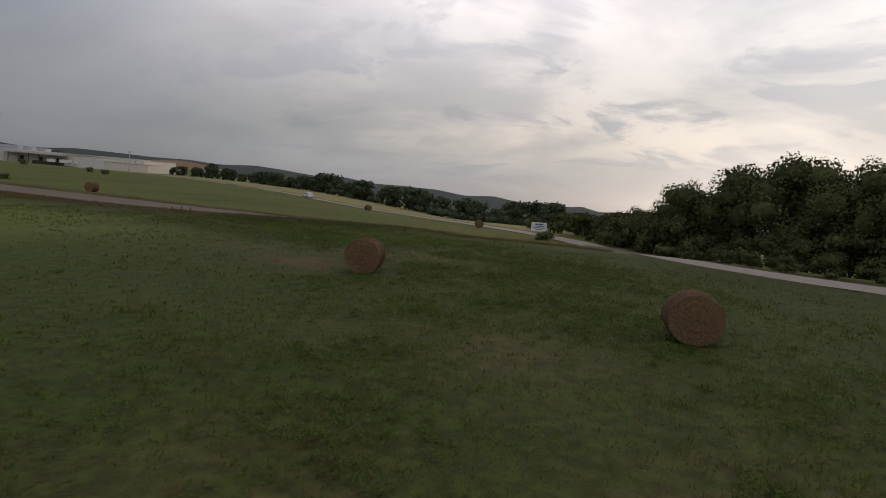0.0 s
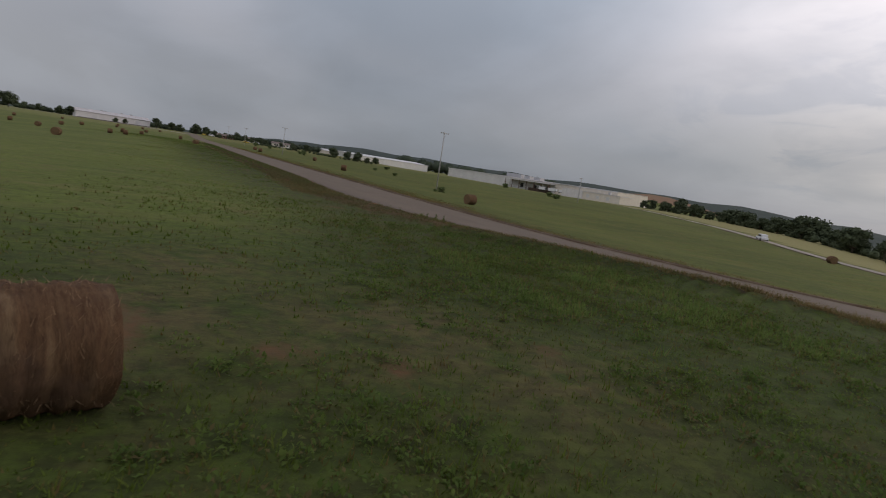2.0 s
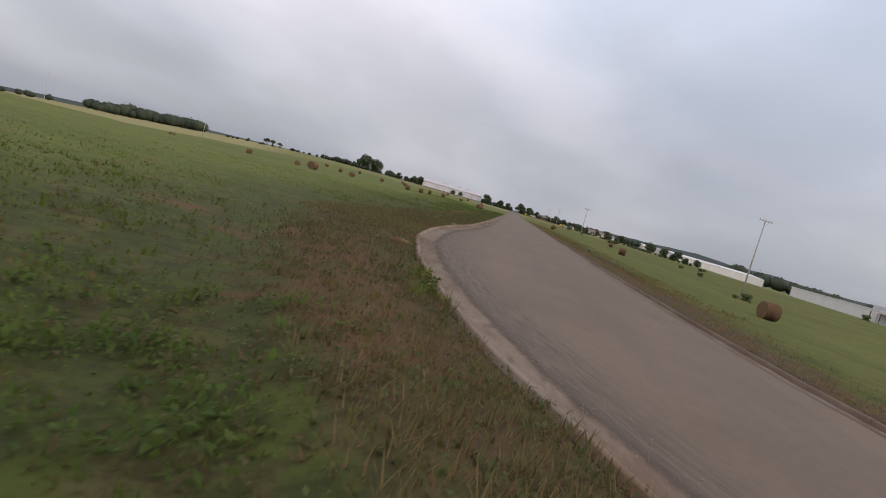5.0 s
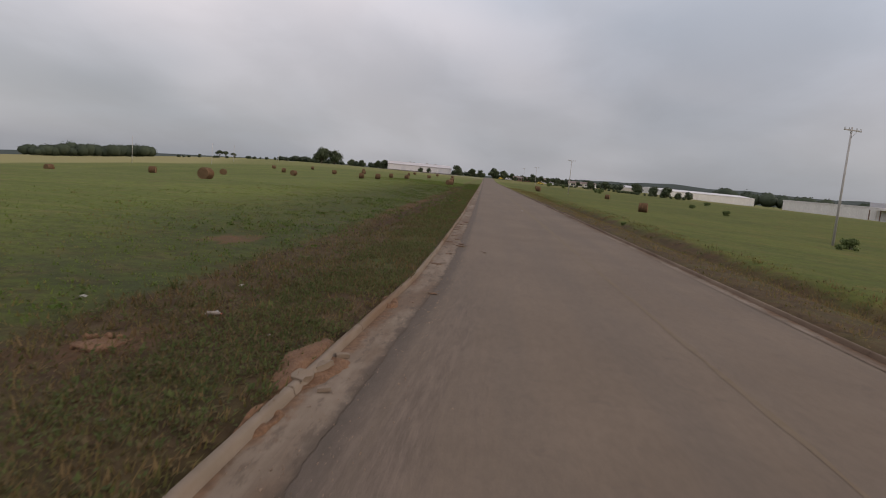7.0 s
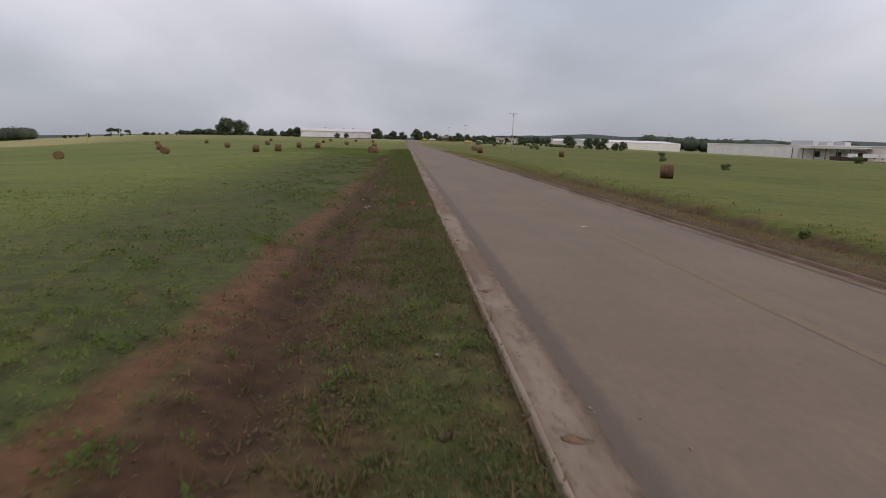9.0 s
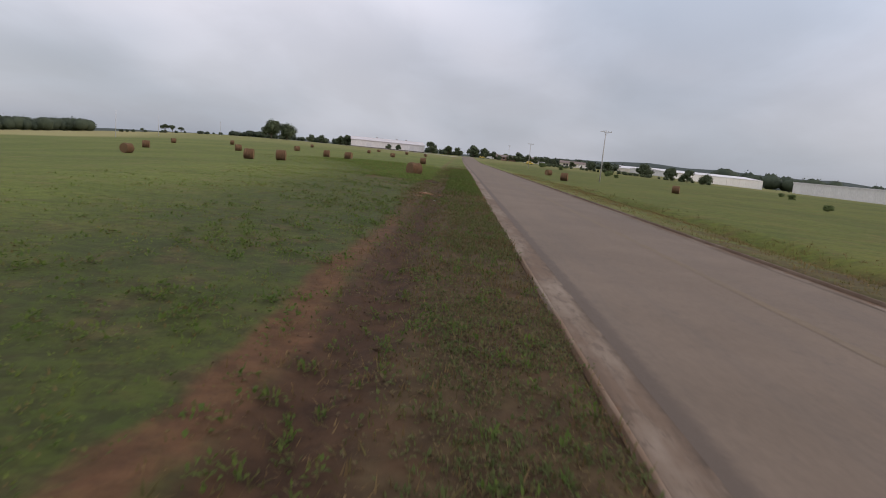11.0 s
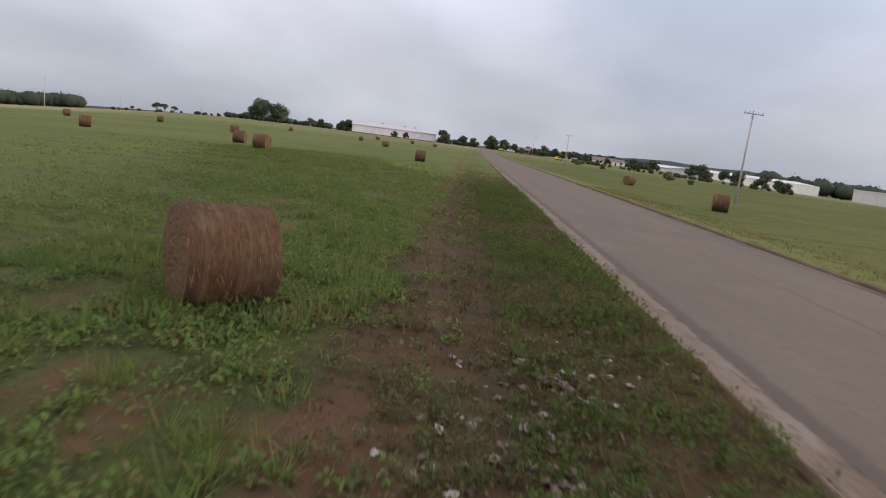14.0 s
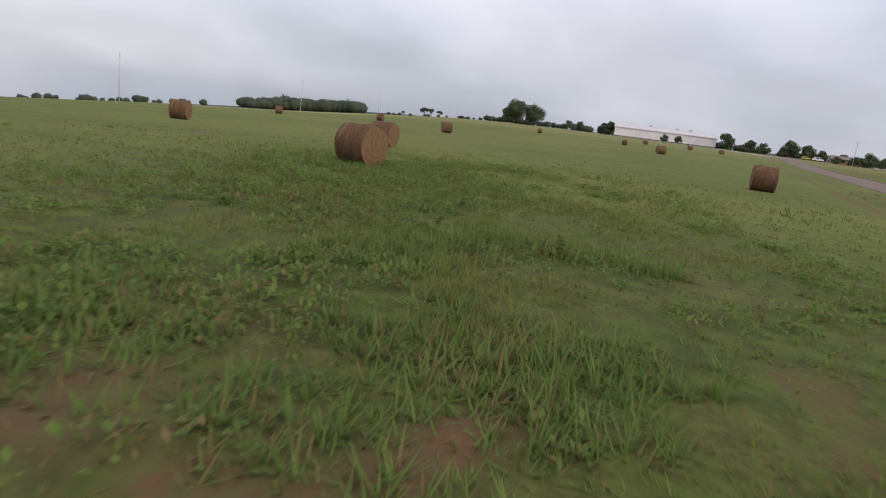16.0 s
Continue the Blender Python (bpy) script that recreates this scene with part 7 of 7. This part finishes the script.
for x, y, a, ln in ((-3.4, 184.6, 18, 0.9), (-2.9, 184.9, 35, 0.7), (-1.0, 52.0, 60, 0.4), (-4.3, 212.6, 5, 0.6), (-3.8, 203.2, 30, 0.5)):
    st = part("stick", rod(bmesh.new(), (0, 0, 0.03), (ln, 0.05, 0.05), 0.014, 0.007, 7), M["stick"])
    st.matrix_basis = pose(x, y, z_at(x, y) + 0.02, 0, 0, a)
    tagged(st, "dry grey stick lying on the verge", "stick", "sticks on the verge")


def chips(name, x, y, z, s, rng, material, label, category):
    """Small angular pieces, joined into one mesh."""
    n = len(x)
    unit = np.array([(1, 0, 0), (-0.5, 0.8, 0.1), (-0.5, -0.9, 0), (0.1, 0.1, 0.75), (0.1, 0, -0.5)])
    faces = np.array([(0, 1, 3), (1, 2, 3), (2, 0, 3), (1, 0, 4), (2, 1, 4), (0, 2, 4)])
    a = rng.uniform(0, 6.28, n)
    U = unit[None] * (s[:, None] * rng.uniform(0.7, 1.3, (n, 5)))[..., None]
    X = x[:, None] + U[..., 0] * np.cos(a)[:, None] - U[..., 1] * np.sin(a)[:, None]
    Y = y[:, None] + U[..., 0] * np.sin(a)[:, None] + U[..., 1] * np.cos(a)[:, None]
    V = np.stack([X, Y, z[:, None] + U[..., 2]], -1).reshape(-1, 3)
    Q = (faces[None] + 5 * np.arange(n)[:, None, None]).reshape(-1, 3)
    return tagged(fast(name, V, Q, material), label, category, kind="stuff")


def soil_clods():
    """Broken soil along the furrow and the washed-out seam."""
    rng = np.random.default_rng(47)
    for mat, count, bed in (("dry_soil", 9000, lambda q: np.maximum(mud(q), 0.35 * in_verge(q))), ("wash", 3000, lambda q: np.exp(-((left_x(q[:, 1]) - q[:, 0] - 4.1) / 0.45) ** 2) * (q[:, 1] > 84))):
        p = scatter(48, count, -5.4, 1.5, 46, 215, lambda q: off_road(q, 0.1) * (q[:, 0] < left_x(q[:, 1])) * bed(q))
        s = rng.uniform(0.012, 0.035, len(p)) * np.where(rng.uniform(0, 1, len(p)) < 0.08, 2.2, 1.0)
        chips("soil_clods", p[:, 0], p[:, 1], land(p[:, 0], p[:, 1]) + 0.2 * s, s, rng, M[mat], "broken clods of dark soil on the verge", "soil")


soil_clods()


def kerb_chunk(x, y, rz, tilt, size):
    """A broken piece of kerb lying in washed soil."""
    bm = box(bmesh.new(), -size * 1.5, size * 1.5, -size * 0.6, size * 0.6, 0, size * 0.8)
    bmesh.ops.subdivide_edges(bm, edges=bm.edges[:], cuts=3, use_grid_fill=True)
    for v in bm.verts:
        v.co += Vector((noise.noise(v.co * 7 + Vector((x * 9, y, 0))), noise.noise(v.co * 7 + Vector((0, y, 5))), noise.noise(v.co * 7 + Vector((y, 0, 9))))) * size * 0.35
    ob = part("kerb_piece", bm, M["concrete"])
    ob.matrix_basis = pose(x, y, float(height(x, y)) + 0.03, tilt, 0.5 * tilt, rz)
    tagged(ob, "broken piece of concrete kerb lying in red soil", "rubble", "broken kerb pieces")


for x, y, rz, tilt, size in ((-0.62, 72.4, 80, 12, 0.13), (-0.50, 72.9, 60, -10, 0.10), (-0.72, 73.2, 100, 8, 0.09), (-0.38, 73.5, 30, 6, 0.06), (-0.30, 72.2, 20, -8, 0.05)):
    kerb_chunk(x, y, rz, tilt, size)


def gravel():
    """Loose chippings in the gutter and along the tar seam round the bend."""
    rng = np.random.default_rng(41)
    n = 5200
    y = rng.uniform(40, 112, n)
    u = np.where(rng.uniform(0, 1, n) < 0.55, rng.uniform(0.05, 0.72, n), rng.normal(0.95, 0.22, n))
    keep = rng.uniform(0, 1, n) < np.interp(y, [40, 62, 80, 112], [1, 0.9, 0.5, 0.2])
    y, u = y[keep], np.clip(u[keep], 0.03, 2.2)
    n = len(y)
    x = left_x(y) + u
    z = height(x, y) + 0.03
    s = rng.uniform(0.004, 0.013, n) * np.where(rng.uniform(0, 1, n) < 0.05, 2.0, 1.0)
    chips("gravel", x, y, z, s, rng, M["grit"], "loose grey-brown chippings lying in the gutter", "gravel")


gravel()


def leafy_plants():
    """Single weeds that stand out: upright stalks with pairs of leaves."""
    rnd = random.Random(12)
    spots = [(1.35, 46.1), (1.1, 46.9), (1.55, 45.3), (-2.3, 192.6), (-1.9, 194.2), (-1.2, 193.1), (-1.6, 198.4), (-2.1, 200.5), (-1.1, 201.6), (-0.8, 199.3), (-1.9, 203.4), (-2.6, 202.2), (-1.3, 205.0), (-0.9, 207.4), (-2.4, 206.8),
             (-1.6, 120.4), (-1.1, 127.6), (-2.1, 131.0), (-1.4, 110.2), (-2.0, 104.6), (-1.2, 99.2), (-1.9, 179.5), (-1.5, 183.2), (-1.0, 186.0), (-2.2, 188.4), (-3.1, 214.5), (-2.2, 217.6), (-1.6, 213.0),
             (-14.0, 249.6), (-15.4, 251.2), (-13.1, 250.9), (-16.2, 254.0), (-5.6, 207.9), (-6.3, 205.0)]
    models = []
    for v in range(2):
        root = thing("leafy_weed", label="upright green weed with narrow leaves on the verge", category="weed", group="single weeds on the verge")
        part("stalk", rod(bmesh.new(), (0, 0, -0.03), (0.03 * v, 0.02, 0.34), 0.006, 0.003, 5), M["leafy"], root)
        bm = bmesh.new()
        for k in range(26):
            z = 0.03 + 0.31 * k / 26
            a = 2.4 * k + v
            ln, w, dz = rnd.uniform(0.06, 0.13) * (1.15 - 0.55 * k / 26), 0.016, rnd.uniform(-0.02, 0.05)
            d, s = Vector((math.cos(a), math.sin(a), 0)), Vector((-math.sin(a), math.cos(a), 0))
            p = Vector((0.03 * v * z / 0.34, 0.02 * z / 0.34, z))
            q = [bm.verts.new(p), bm.verts.new(p + d * ln * 0.55 + s * w + Vector((0, 0, dz + 0.02))), bm.verts.new(p + d * ln + Vector((0, 0, dz - 0.02))), bm.verts.new(p + d * ln * 0.55 - s * w + Vector((0, 0, dz + 0.02)))]
            bm.faces.new((q[0], q[1], q[2]))
            bm.faces.new((q[0], q[2], q[3]))
        tagged(part("foliage", bm, M["leafy"], root), kind="stuff")
        models.append(root)
    for k, (x, y) in enumerate(spots):
        s = rnd.uniform(0.6, 1.15)
        m = pose(x, y, z_at(x, y), rnd.uniform(-8, 8), rnd.uniform(-8, 8), rnd.uniform(0, 360)) @ Matrix.Diagonal((s, s, s, 1))
        ob = models[k] if k < 2 else copy_thing(models[k % 2], Matrix.Identity(4))
        ob.matrix_basis = m


leafy_plants()
